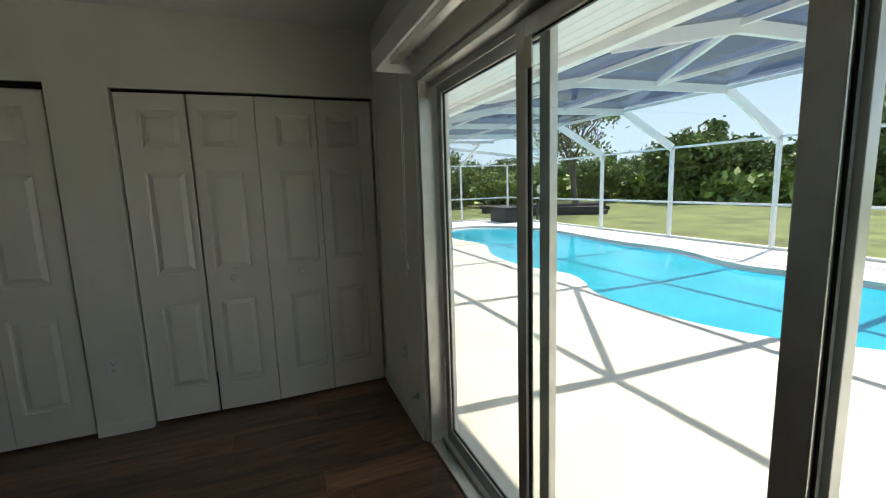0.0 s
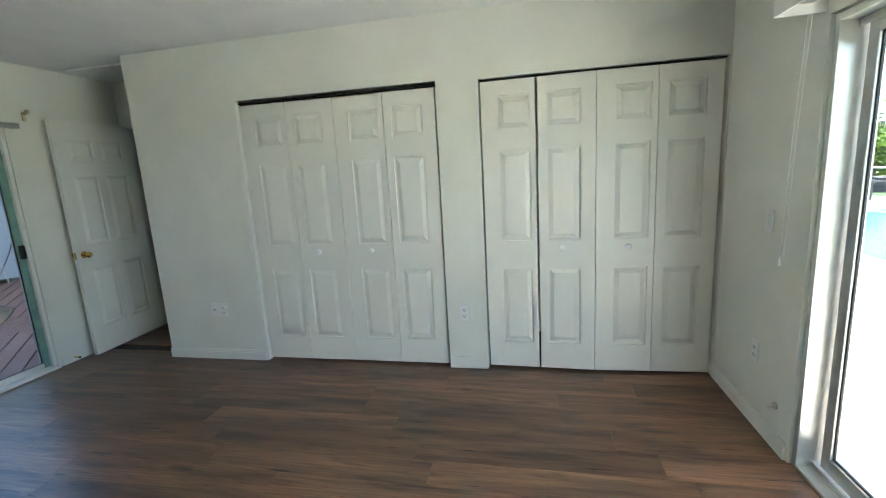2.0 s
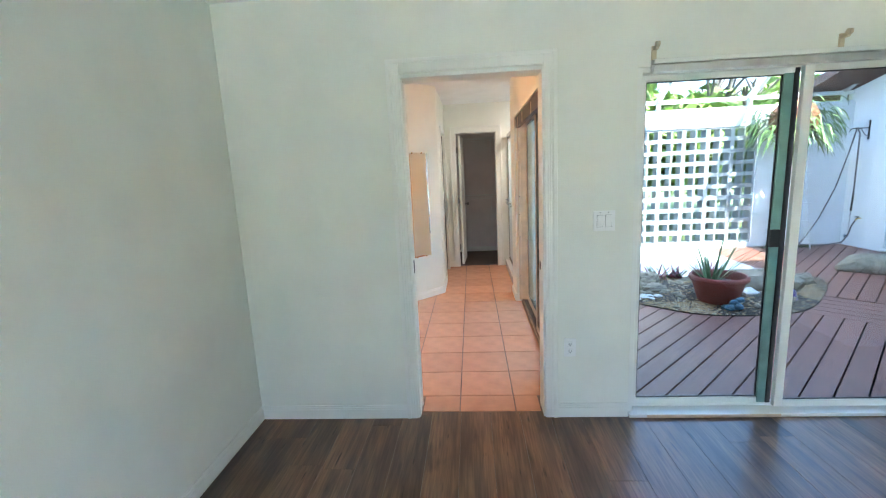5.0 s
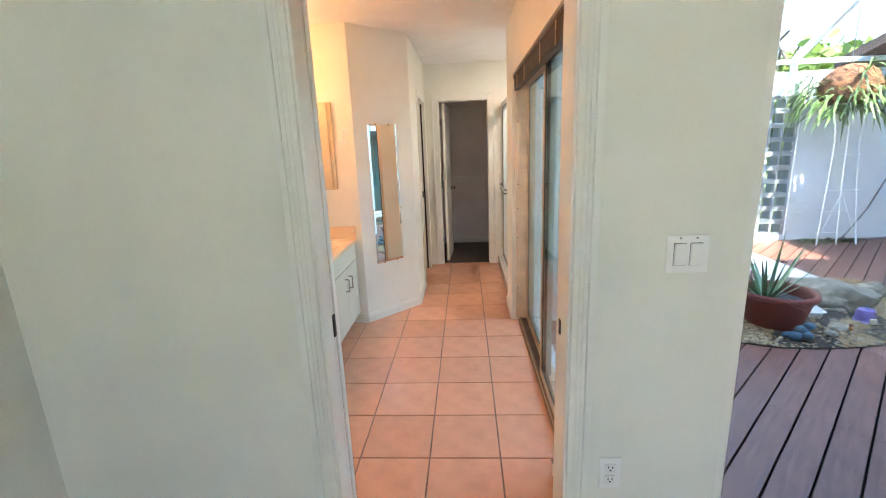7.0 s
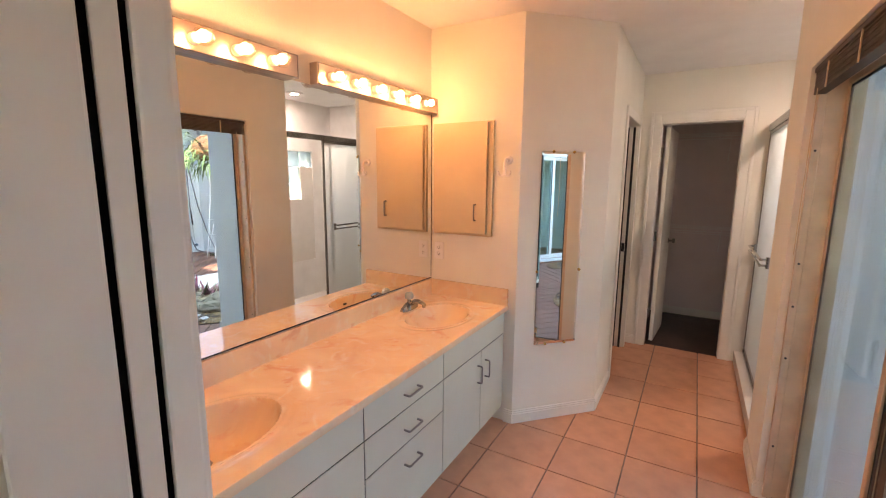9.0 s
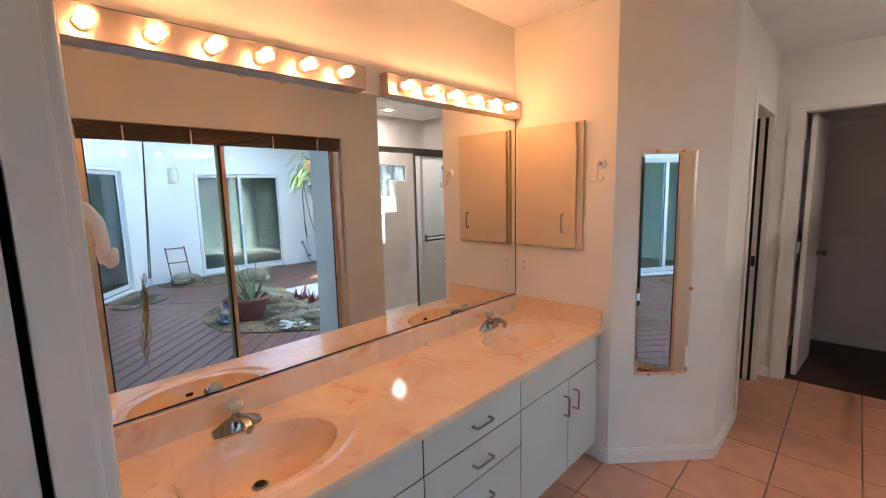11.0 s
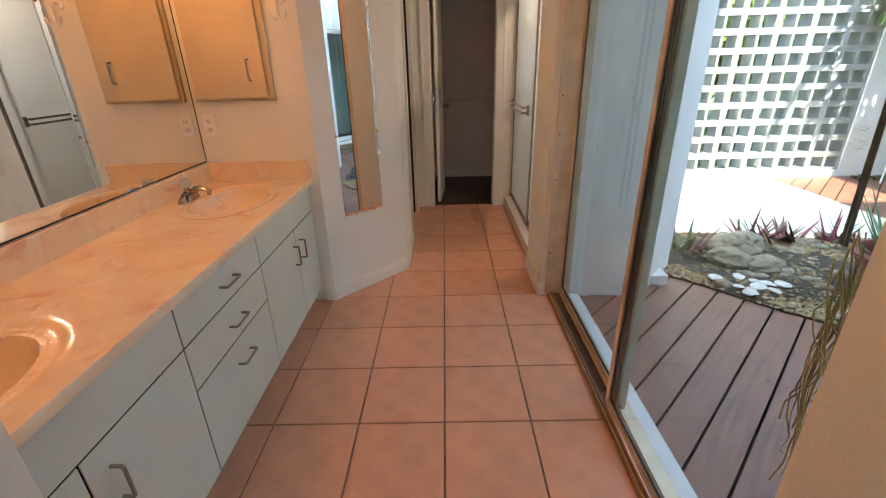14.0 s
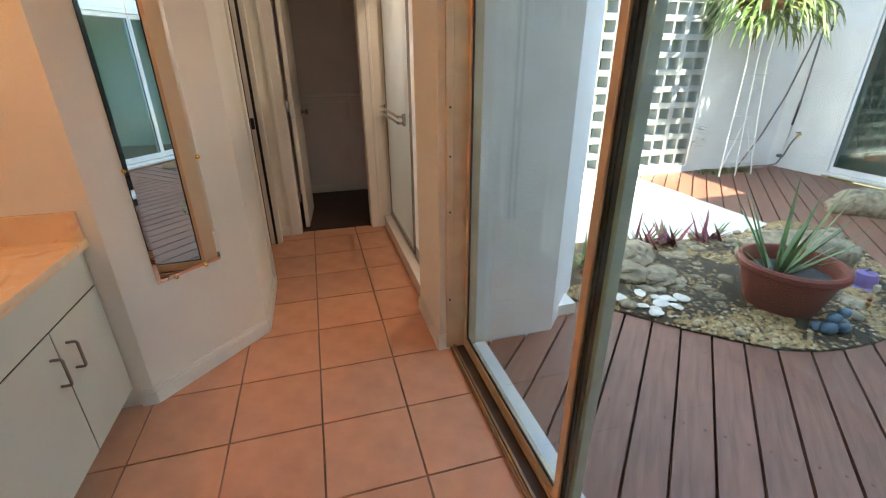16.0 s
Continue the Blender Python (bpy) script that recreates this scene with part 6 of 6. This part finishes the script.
for k in range(160):
    a = rg.random() * 6.28
    blade(bm, (6.75 + rg.uniform(-0.4, 0.4), 5.2 + rg.uniform(-0.12, 0.1), -0.05), (math.cos(a), math.sin(a), 1.0), rg.uniform(0.05, 0.14), 0.012, 1.2, 0.1, 3)
part("leaves", bm, M_LEAF, sp)
bm = bmesh.new()
for k in range(40):
    a = rg.random() * 6.28
    blade(bm, (6.3 + rg.uniform(-0.12, 0.12), 5.3, 0.45 + rg.uniform(-0.15, 0.15)), (math.cos(a), -abs(math.sin(a)), 0.3), rg.uniform(0.06, 0.11), 0.012, 1.0, 0.1, 3)
part("sprig", bm, M_LEAF2, sp)

# screen roof over the courtyard
cg = thing("courtyard_screen_frame", "white aluminium screen frame above the courtyard", "screen frame", (5, 5.45, 2.33), kind="structure")
for z0, z1 in ((2.46, 2.52), (2.33, 2.36)):
    part("beam", boxes((2.9, 5.44, z0, 7.77, 5.5, z1)), M_ALUW, cg)
for x in (3.1, 4.6, 6.1, 7.6):
    part("post", boxes((x, 5.44, 2.36, x + 0.06, 5.5, 2.46)), M_ALUW, cg)
    bm = bmesh.new()
    box(bm, x, -0.03, -0.04, x + 0.06, 3.0, 0.04)
    bm.transform(Matrix.Translation((0, 5.46, 2.52)) @ Matrix.Rotation(radians(150), 4, "X"))
    part("rafter", bm, M_ALUW, cg)

# ---- pool side ----
POOL = [(15.4, -10.4), (15.1, -11.7), (13.1, -12.55), (10.8, -12.4), (9.4, -12.3), (8.0, -12.35), (6.3, -11.8), (5.0, -12.0), (3.6, -11.9), (2.6, -10.9), (2.7, -9.7), (3.4, -9.0), (4.1, -8.52),
        (5.1, -8.33), (5.9, -8.4), (6.6, -8.75), (7.2, -8.85), (8.1, -8.6), (9.5, -8.73), (11.0, -9.3), (12.3, -9.15), (14.2, -9.3)]


def spline_ring(poly, steps):
    n, ring = len(poly), []
    for k in range(n):
        a, b, c, d = poly[(k - 1) % n], poly[k], poly[(k + 1) % n], poly[(k + 2) % n]
        for s in range(steps):
            t = s / steps
            ring.append([0.5 * (2 * b[i] + (c[i] - a[i]) * t + (2 * a[i] - 5 * b[i] + 4 * c[i] - d[i]) * t * t + (3 * b[i] - a[i] - 3 * c[i] + d[i]) * t ** 3) for i in (0, 1)])
    return ring


ring = spline_ring(POOL, 6)
bm = bmesh.new()
inner = [bm.verts.new((x, y, POOL_Z)) for x, y in ring]
outer = [bm.verts.new(p) for p in ((-3, -5.3, POOL_Z), (17.9, -5.3, POOL_Z), (17.9, -14.2, POOL_Z), (-3, -14.2, POOL_Z))]
edges = [bm.edges.new((inner[k], inner[(k + 1) % len(inner)])) for k in range(len(inner))] + [bm.edges.new((outer[k], outer[(k + 1) % 4])) for k in range(4)]
bmesh.ops.triangle_fill(bm, use_beauty=True, use_dissolve=False, edges=edges)
low = [bm.verts.new((x, y, POOL_Z - 0.3)) for x, y in ring]
for k in range(len(ring)):
    bm.faces.new((inner[k], inner[(k + 1) % len(ring)], low[(k + 1) % len(ring)], low[k]))
ow = [bm.verts.new((v.co.x, v.co.y, -0.5)) for v in outer]
for k in range(4):
    bm.faces.new((outer[k], outer[(k + 1) % 4], ow[(k + 1) % 4], ow[k]))
solid("pool_deck", bm, M_CONC, "white sunlit concrete pool deck", "pavement")
bm = bmesh.new()
vs = [bm.verts.new((x, y, POOL_Z - 0.09)) for x, y in ring]
bm.faces.new(vs)
bmesh.ops.triangulate(bm, faces=bm.faces[:])
solid("water", bm, M_WATER, "bright turquoise swimming pool water", "water")
bm = bmesh.new()
cx, cy = 9, -10.5
for a, b in zip(ring, ring[1:] + ring[:1]):
    q = [(p[0], p[1]) for p in (a, b)]
    o = [(cx + (p[0] - cx) * 0.985, cy + (p[1] - cy) * 0.97) for p in (a, b)]
    vv = [bm.verts.new((*q[0], POOL_Z - 0.06)), bm.verts.new((*q[1], POOL_Z - 0.06)), bm.verts.new((*o[1], POOL_Z - 0.088)), bm.verts.new((*o[0], POOL_Z - 0.088))]
    bm.faces.new(vv)
solid("pool_edge", bm, M_WTILE, "pale tiled edge of the pool", "pool edge")

cage = thing("pool_cage", "white aluminium pool screen enclosure", "screen enclosure", (9, -10, POOL_Z), kind="structure")


def beam(a, b, w, h, name="beam"):
    a, b = Vector(a), Vector(b)
    bm = boxes((-w / 2, -h / 2, 0, w / 2, h / 2, (b - a).length))
    d = b - a
    up = Vector((0, 0, 1)) if abs(d.normalized().z) < 0.98 else Vector((0, 1, 0))
    zax = d.normalized()
    xax = up.cross(zax).normalized()
    yax = zax.cross(xax)
    m = Matrix((xax, yax, zax)).transposed().to_4x4()
    m.translation = a
    bm.transform(m)
    return part(name, bm, M_ALUW, cage)


PYB, PTZ = -13.75, 2.15
NODES = [(PYB, PTZ), (-12.15, 2.98), (-8.9, 2.93), (-7.3, 2.62)]
XS = [-0.4, 2.05, 4.5, 6.95, 9.4, 11.85, 14.3]
for x in XS:
    beam((x, PYB, POOL_Z), (x, PYB, PTZ), 0.06, 0.1, "post")
    for (ya, za), (yb, zb) in zip(NODES, NODES[1:]):
        beam((x, ya, za), (x, yb, zb), 0.06, 0.18, "rafter")
for x0, x1 in zip([-2.5] + XS, XS + [17.5]):
    for z in (0.82, PTZ, POOL_Z + 0.03):
        beam((x0, PYB, z), (x1, PYB, z), 0.05, 0.05, "rail")
    for (y, z) in NODES[1:3] + [(-10.5, 2.96)]:
        beam((x0, y, z), (x1, y, z), 0.05, 0.06, "purlin")
beam((4.5, -8.9, 2.93), (6.95, -10.5, 2.96), 0.05, 0.06, "brace")
beam((14.3, PYB, PTZ), (17.5, -10.5, 2.9), 0.05, 0.1, "hip")
for y in (PYB, -11.6, -9.4, -7.3):
    beam((17.5, y, POOL_Z), (17.5, y, PTZ), 0.06, 0.06, "post")
    if y > PYB:
        beam((17.5, y, PTZ), (15.6, y, 2.9), 0.05, 0.08, "rafter")
for z in (0.82, PTZ, POOL_Z + 0.03):
    beam((17.5, PYB, z), (17.5, -7.3, z), 0.05, 0.05, "rail")
beam((15.6, -12.1, 2.9), (15.6, -7.3, 2.9), 0.05, 0.08, "purlin")
sc = bmesh.new()
for x0, x1 in zip([-2.5] + XS, XS + [15.6]):
    for (ya, za), (yb, zb) in zip(NODES[1:], NODES[2:]):
        vv = [sc.verts.new(p) for p in ((x0, ya, za + 0.05), (x1, ya, za + 0.05), (x1, yb, zb + 0.05), (x0, yb, zb + 0.05))]
        sc.faces.new(vv)
scr = part("screen", sc, M_SCREEN, cage)
scr.visible_shadow = False

bx = thing("storage_box", "black plastic storage box by the pool", "box", (16.2, -12.9, POOL_Z))
part("body", boxes((15.7, -13.3, POOL_Z, 16.9, -12.6, 0.42), bevel=0.03), M_BLACKPL, bx)
part("lid", boxes((15.67, -13.33, 0.42, 16.93, -12.57, 0.5), bevel=0.02), M_BLACKPL, bx)
fl = thing("flamingo_ornament", "pink and white flamingo garden ornament", "ornament", (17.0, -14.9, -0.2))
bm = tube(bmesh.new(), [(17.0, -14.9, -0.2), (17.0, -14.9, 0.5), (17.0, -15.0, 0.95)], 0.05, 8)
part("leg", bm, M_TIMBER, fl)
part("body", ball(bmesh.new(), (17.0, -15.05, 1.1), 0.16, 2, (0.6, 1.1, 1.4)), M_SHELL, fl, smooth=True)
part("wing", ball(bmesh.new(), (17.0, -15.15, 1.12), 0.13, 2, (0.6, 0.7, 1.4)), M_ORANGE, fl, smooth=True)
for k, (x, y) in enumerate(((19.0, -17.5), (21.0, -19.5), (22.5, -17.5))):
    tp = thing("timber_stack", "dark weathered timber pile on the lawn", "timber", (x, y, -0.2), group="timber on the lawn")
    for j in range(3):
        bm = boxes((-2.2, j * 0.3 - 0.4, 0, 2.2, j * 0.3 - 0.18, 0.2), (-2.0, j * 0.3 - 0.4, 0.21, 2.3, j * 0.3 - 0.2, 0.38))
        bm.transform(Matrix.Translation((x, y, -0.2)) @ Matrix.Rotation(radians(60 + 10 * k), 4, "Z"))
        part("timber", bm, M_TIMBER, tp)


# ---- trees ----
def crown_mesh(name, seed, clumps, leaves, spread, height, leaf, material, flat=0.7):
    """Leaf clumps round a loose crown, with gaps between them."""
    rr = np.random.RandomState(seed)
    verts, faces = [], []
    for _ in range(clumps):
        d = rr.normal(size=3)
        d /= np.linalg.norm(d)
        c = d * rr.uniform(0.45, 1.0) * np.array([spread, spread, height * 0.5]) + np.array([0, 0, height * 0.5])
        cr = rr.uniform(0.16, 0.34) * spread
        p = rr.normal(size=(leaves, 3)) * cr * 0.5 * np.array([1, 1, flat]) + c
        a = rr.normal(size=(leaves, 3))
        b = np.cross(a, rr.normal(size=(leaves, 3)))
        a = a / np.linalg.norm(a, axis=1)[:, None] * leaf * rr.uniform(0.6, 1.4, (leaves, 1))
        b = b / np.linalg.norm(b, axis=1)[:, None] * leaf * 0.55
        i = len(verts)
        quad = np.stack([p - a, p + b, p + a, p - b], 1).reshape(-1, 3)
        verts.extend(map(tuple, quad))
        faces.extend((i + 4 * k, i + 4 * k + 1, i + 4 * k + 2, i + 4 * k + 3) for k in range(leaves))
    me = bpy.data.meshes.new(name)
    me.from_pydata(verts, [], faces)
    me.materials.append(material)
    return me


def limbs(bm, a, d, length, r, depth, rr):
    b = a + d * length
    cyl(bm, a, b, r, r * 0.65, 8, False)
    if depth:
        for _ in range(3):
            nd = (d + Vector((rr.uniform(-0.8, 0.8), rr.uniform(-0.8, 0.8), rr.uniform(-0.1, 0.5)))).normalized()
            limbs(bm, b, nd, length * rr.uniform(0.6, 0.85), r * 0.6, depth - 1, rr)


def leaf_mat(name, c, dark):
    m = mat(name, c, rough=0.6, vary=0.3, scale=0.9, second=dark)
    b = m.node_tree.nodes["Principled BSDF"]
    b.inputs["Subsurface Weight"].default_value = 0.0
    g = m.node_tree.nodes.new("ShaderNodeNewGeometry")
    h = m.node_tree.nodes.new("ShaderNodeHueSaturation")
    r = m.node_tree.nodes.new("ShaderNodeMapRange")
    r.inputs[3].default_value, r.inputs[4].default_value = 0.6, 1.5
    m.node_tree.links.new(g.outputs["Random Per Island"], r.inputs[0])
    m.node_tree.links.new(r.outputs[0], h.inputs["Value"])
    m.node_tree.links.new(b.inputs["Base Color"].links[0].from_socket, h.inputs["Color"])
    m.node_tree.links.new(h.outputs[0], b.inputs["Base Color"])
    return m


M_F1 = leaf_mat("oak_foliage", (0.16, 0.21, 0.06), (0.08, 0.115, 0.032))
M_F2 = leaf_mat("bright_foliage", (0.2, 0.27, 0.055), (0.1, 0.15, 0.03))
KINDS = []
for k, (sp, ht, cl, m) in enumerate(((2.6, 3.6, 42, M_F1), (2.2, 2.4, 36, M_F2), (3.2, 4.2, 46, M_F1))):
    t = thing("tree", "leafy green tree at the edge of the lawn", "tree", (0, 0, 0), group="trees beyond the pool")
    rr = random.Random(k)
    bm = bmesh.new()
    limbs(bm, Vector((0, 0, -0.3)), Vector((0.05, 0.02, 1)).normalized(), 1.7, 0.16, 3, rr)
    tk = new("trunk", mesh_of("trunk", bm, M_BARK))
    tk.parent = t
    cr = new("crown", crown_mesh("crown", k + 1, cl, 170, sp, ht, 0.17, m))
    cr.parent = t
    cr.location = (0, 0, 1.1)
    KINDS.append(t)
rr = random.Random(5)
spots = []
for k in range(34):
    spots.append((rr.uniform(4, 62), rr.uniform(-40, -33), rr.uniform(0.6, 0.95)))
for k in range(14):
    spots.append((rr.uniform(34, 46), rr.uniform(-30, -4), rr.uniform(0.6, 0.95)))
for k in range(9):
    spots.append((rr.uniform(-1, 13), rr.uniform(8.5, 13), rr.uniform(0.8, 1.2)))
spots += [(27, -27, 0.75), (28, -19, 0.6), (29, -16, 0.65), (29, -13, 0.6), (30, -22.5, 0.8), (13, -37, 1.25), (20, -33, 0.8), (9, -30, 0.75), (6, -31, 0.9), (22.5, -31, 1.15), (25.5, -33, 1.0), (14, -33, 1.0)]
for k, (x, y, s) in enumerate(spots):
    src = KINDS[1 if y > 0 else k % 3]
    c = copy_thing(src, pose(x, y, -0.25, 0, 0, rr.uniform(0, 360)))
    c.scale = (s, s, s * rr.uniform(0.85, 1.1))
for k, t in enumerate(KINDS):
    t.location = (18 + 8 * k, -41 - k, -0.25)
bare = thing("tree", "half-bare tree with twisting dark limbs", "tree", (19.5, -19.0, -0.25))
bm = bmesh.new()
limbs(bm, Vector((19.5, -19.0, -0.3)), Vector((0.1, 0.1, 1)).normalized(), 1.6, 0.2, 5, random.Random(9))
part("trunk", bm, M_BARK, bare)
cr = part("crown", bmesh.new(), M_F1, bare)
cr.data = crown_mesh("crown", 21, 40, 40, 2.6, 3.4, 0.1, M_F1)
cr.matrix_basis = Matrix.Translation((19.5, -19, 1.9))
solid("bushes", bmesh.new(), M_F2, "low bushes along the lawn edge", "bushes", "stuff")
bpy.data.objects["bushes"].data = crown_mesh("bushes", 33, 260, 90, 1.0, 1.0, 0.13, M_F2)
me = bpy.data.objects["bushes"].data
rs = np.random.RandomState(8)
co = np.zeros(len(me.vertices) * 3)
me.vertices.foreach_get("co", co)
co = co.reshape(260, -1, 3)
for k in range(260):
    co[k] = (co[k] - co[k].mean(0)) * 2.6 + (np.array([rs.uniform(2, 50), rs.uniform(-33, -29), rs.uniform(0.1, 1.2)]) if k < 200 else np.array([rs.uniform(30, 34), rs.uniform(-30, -6), rs.uniform(0.1, 1.2)]))
me.vertices.foreach_set("co", co.ravel())
me.update()

# ---- pieces: screen blocks, deck boards, tiles and planks ----
bm = bmesh.new()
w, h, t = 0.398, 0.199, 0.19
holes = [(0.0305, 0.1855), (0.2115, 0.3665)]
xs = [0, holes[0][0], holes[0][1], holes[1][0], holes[1][1], w]
for k in (0, 2, 4):
    box(bm, xs[k], 0, 0, xs[k + 1], t, h)
for a, b in holes:
    box(bm, a, 0, 0, b, t, 0.033)
    box(bm, a, 0, h - 0.033, b, t, h)
block_me = mesh_of("block", bm, M_BLOCK)
lat = thing("block_screen", "white concrete breeze block screen with square holes", "block screen", (5.26, 5.42, 0.03), kind="structure")
for i in range(5):
    for j in range(10):
        ob = new("block", block_me)
        ob.parent = lat
        ob.matrix_basis = Matrix.Translation((4.265 + i * 0.401 - 5.26, (0.001 * ((i * 7 + j * 3) % 4)), j * 0.2009))

S2 = math.sqrt(0.5)
deck = tagged(new("deck"), "brown stained timber deck boards laid diagonally", "deck", kind="structure")


def boards(ux, uy, lo, hi, clips, first):
    """Boards that run along (ux, uy), from offset lo to hi across."""
    vx, vy = -uy, ux
    d = first
    while d < hi:
        if d > lo - 0.16:
            p = [(ux * s + vx * q, uy * s + vy * q) for s, q in ((-12, d), (12, d), (12, d + 0.1405), (-12, d + 0.1405))]
            for cl in ((-1, 0, -2.125), (1, 0, 7.765), (0, -1, -0.205), (0, 1, 5.395), (0.588, -0.809, 2.92)) + clips:
                p = clip_poly(p, *cl) if p else p
            if len(p) > 2:
                bm = bmesh.new()
                cx, cy = sum(a for a, _ in p) / len(p), sum(b for _, b in p) / len(p)
                prism(bm, [((a - cx) * ux + (b - cy) * uy, -(a - cx) * uy + (b - cy) * ux) for a, b in p], -0.03, 0)
                ob = new("board", mesh_of("board", bm, M_DECK))
                ob.parent = deck
                ob.matrix_basis = Matrix.Translation((cx, cy, DECK_Z)) @ Matrix.Rotation(math.atan2(uy, ux), 4, "Z")
        d += 0.153


boards(S2, S2, -5.5, 4.0, ((S2, S2, 6.6 * S2),), -0.6 * S2 - 0.153 * 36 + 0.16)
boards(S2, -S2, 6.6 * S2, 7.72 * S2, ((-S2, -S2, -6.61 * S2), (S2, S2, 7.7 * S2)), 6.61 * S2)
boards(S2, S2, -5.5, 4.0, ((-S2, -S2, -7.72 * S2),), -0.6 * S2 - 0.153 * 36 + 0.16)
bm = bmesh.new()
for sx in np.arange(2.2, 5.2, 0.42):
    for k in range(-20, 14):
        d = -0.6 * S2 + 0.16 + k * 0.153
        for q in (0.03, 0.11):
            s = sx * 1.414
            x, y = S2 * s - S2 * (d + q), S2 * s + S2 * (d + q)
            if 2.15 < x < 6 and 0.25 < y < 3.2 and x + y < 6.5:
                bmesh.ops.create_circle(bm, cap_ends=True, segments=6, radius=0.0065, matrix=Matrix.Translation((x, y, DECK_Z + 0.0012)))
nails = part("nails", bm, M_SLOT, deck)
nails["kind"] = "stuff"

fl = bpy.data.objects["bathroom_floor"]
TX, TY = 0.3555, 0.3565
bm = boxes((0, 0, -0.01, TX - 0.007, TY - 0.007, 0), bevel=0.0025)
tile_me = mesh_of("tile", bm, M_TILE)
for i in range(-4, 2):
    for j in range(-5, 8):
        x, y = 1.267 + i * TX + 0.0035, 1.682 + j * TY + 0.0035
        x1, y1 = min(x + TX - 0.007, 1.93 if y > 0.4 else 1.87), min(y + TY - 0.007, 4.36)
        if i == 1 and y > 2.3 and y < 2.9:
            x1 = min(x1, 1.9)
        if y < 0.08:
            continue
        if x1 - x < 0.05 or y1 - y < 0.05:
            continue
        if x1 - x > TX - 0.01 and y1 - y > TY - 0.01:
            me = tile_me
        else:
            me = mesh_of("tile", boxes((0, 0, -0.01, x1 - x, y1 - y, 0), bevel=0.0025), M_TILE)
        ob = new("tile", me)
        ob.parent = fl
        ob.location = (x, y, 0)
for i in range(-4, 2):
    x = 1.267 + i * TX + 0.0035
    a, b = max(x, 1.03), min(x + TX - 0.007, 1.78)
    y0, y1 = 0.064, 1.682 - 4 * TY - 0.0035 if 1.682 - 5 * TY < 0.08 else 0.2
    if b - a > 0.04 and y1 - y0 > 0.03:
        ob = new("tile", mesh_of("tile", boxes((a, y0, -0.01, b, y1, 0), bevel=0.0025), M_TILE))
        ob.parent = fl

fl = bpy.data.objects["floor"]
rg = random.Random(2)
PW = 0.182
plank_me = {}
x = 0.004
while x < 4.44:
    y = -5.27 - rg.random() * 1.1
    x1 = min(x + PW, 4.44)
    while y < 0.055:
        a, b = max(y, -5.25), min(y + 1.22, 0.058)
        if b - a > 0.02:
            key = (round(b - a, 3), round(x1 - x, 3))
            if key not in plank_me:
                plank_me[key] = mesh_of("plank", boxes((0, 0, -0.008, key[1] - 0.0012, key[0] - 0.0012, 0), bevel=0.0008), M_PLANK)
            ob = new("plank", plank_me[key])
            ob.parent = fl
            ob.location = (x, a, 0)
        y += 1.22
    x += PW
while x - PW < 5.03:
    a, b = -0.86, -0.002
    ob = new("plank", mesh_of("plank", boxes((0, 0, -0.008, PW - 0.0012, b - a, 0), bevel=0.0008), M_PLANK))
    ob.parent = fl
    ob.location = (x, a, 0)
    x += PW
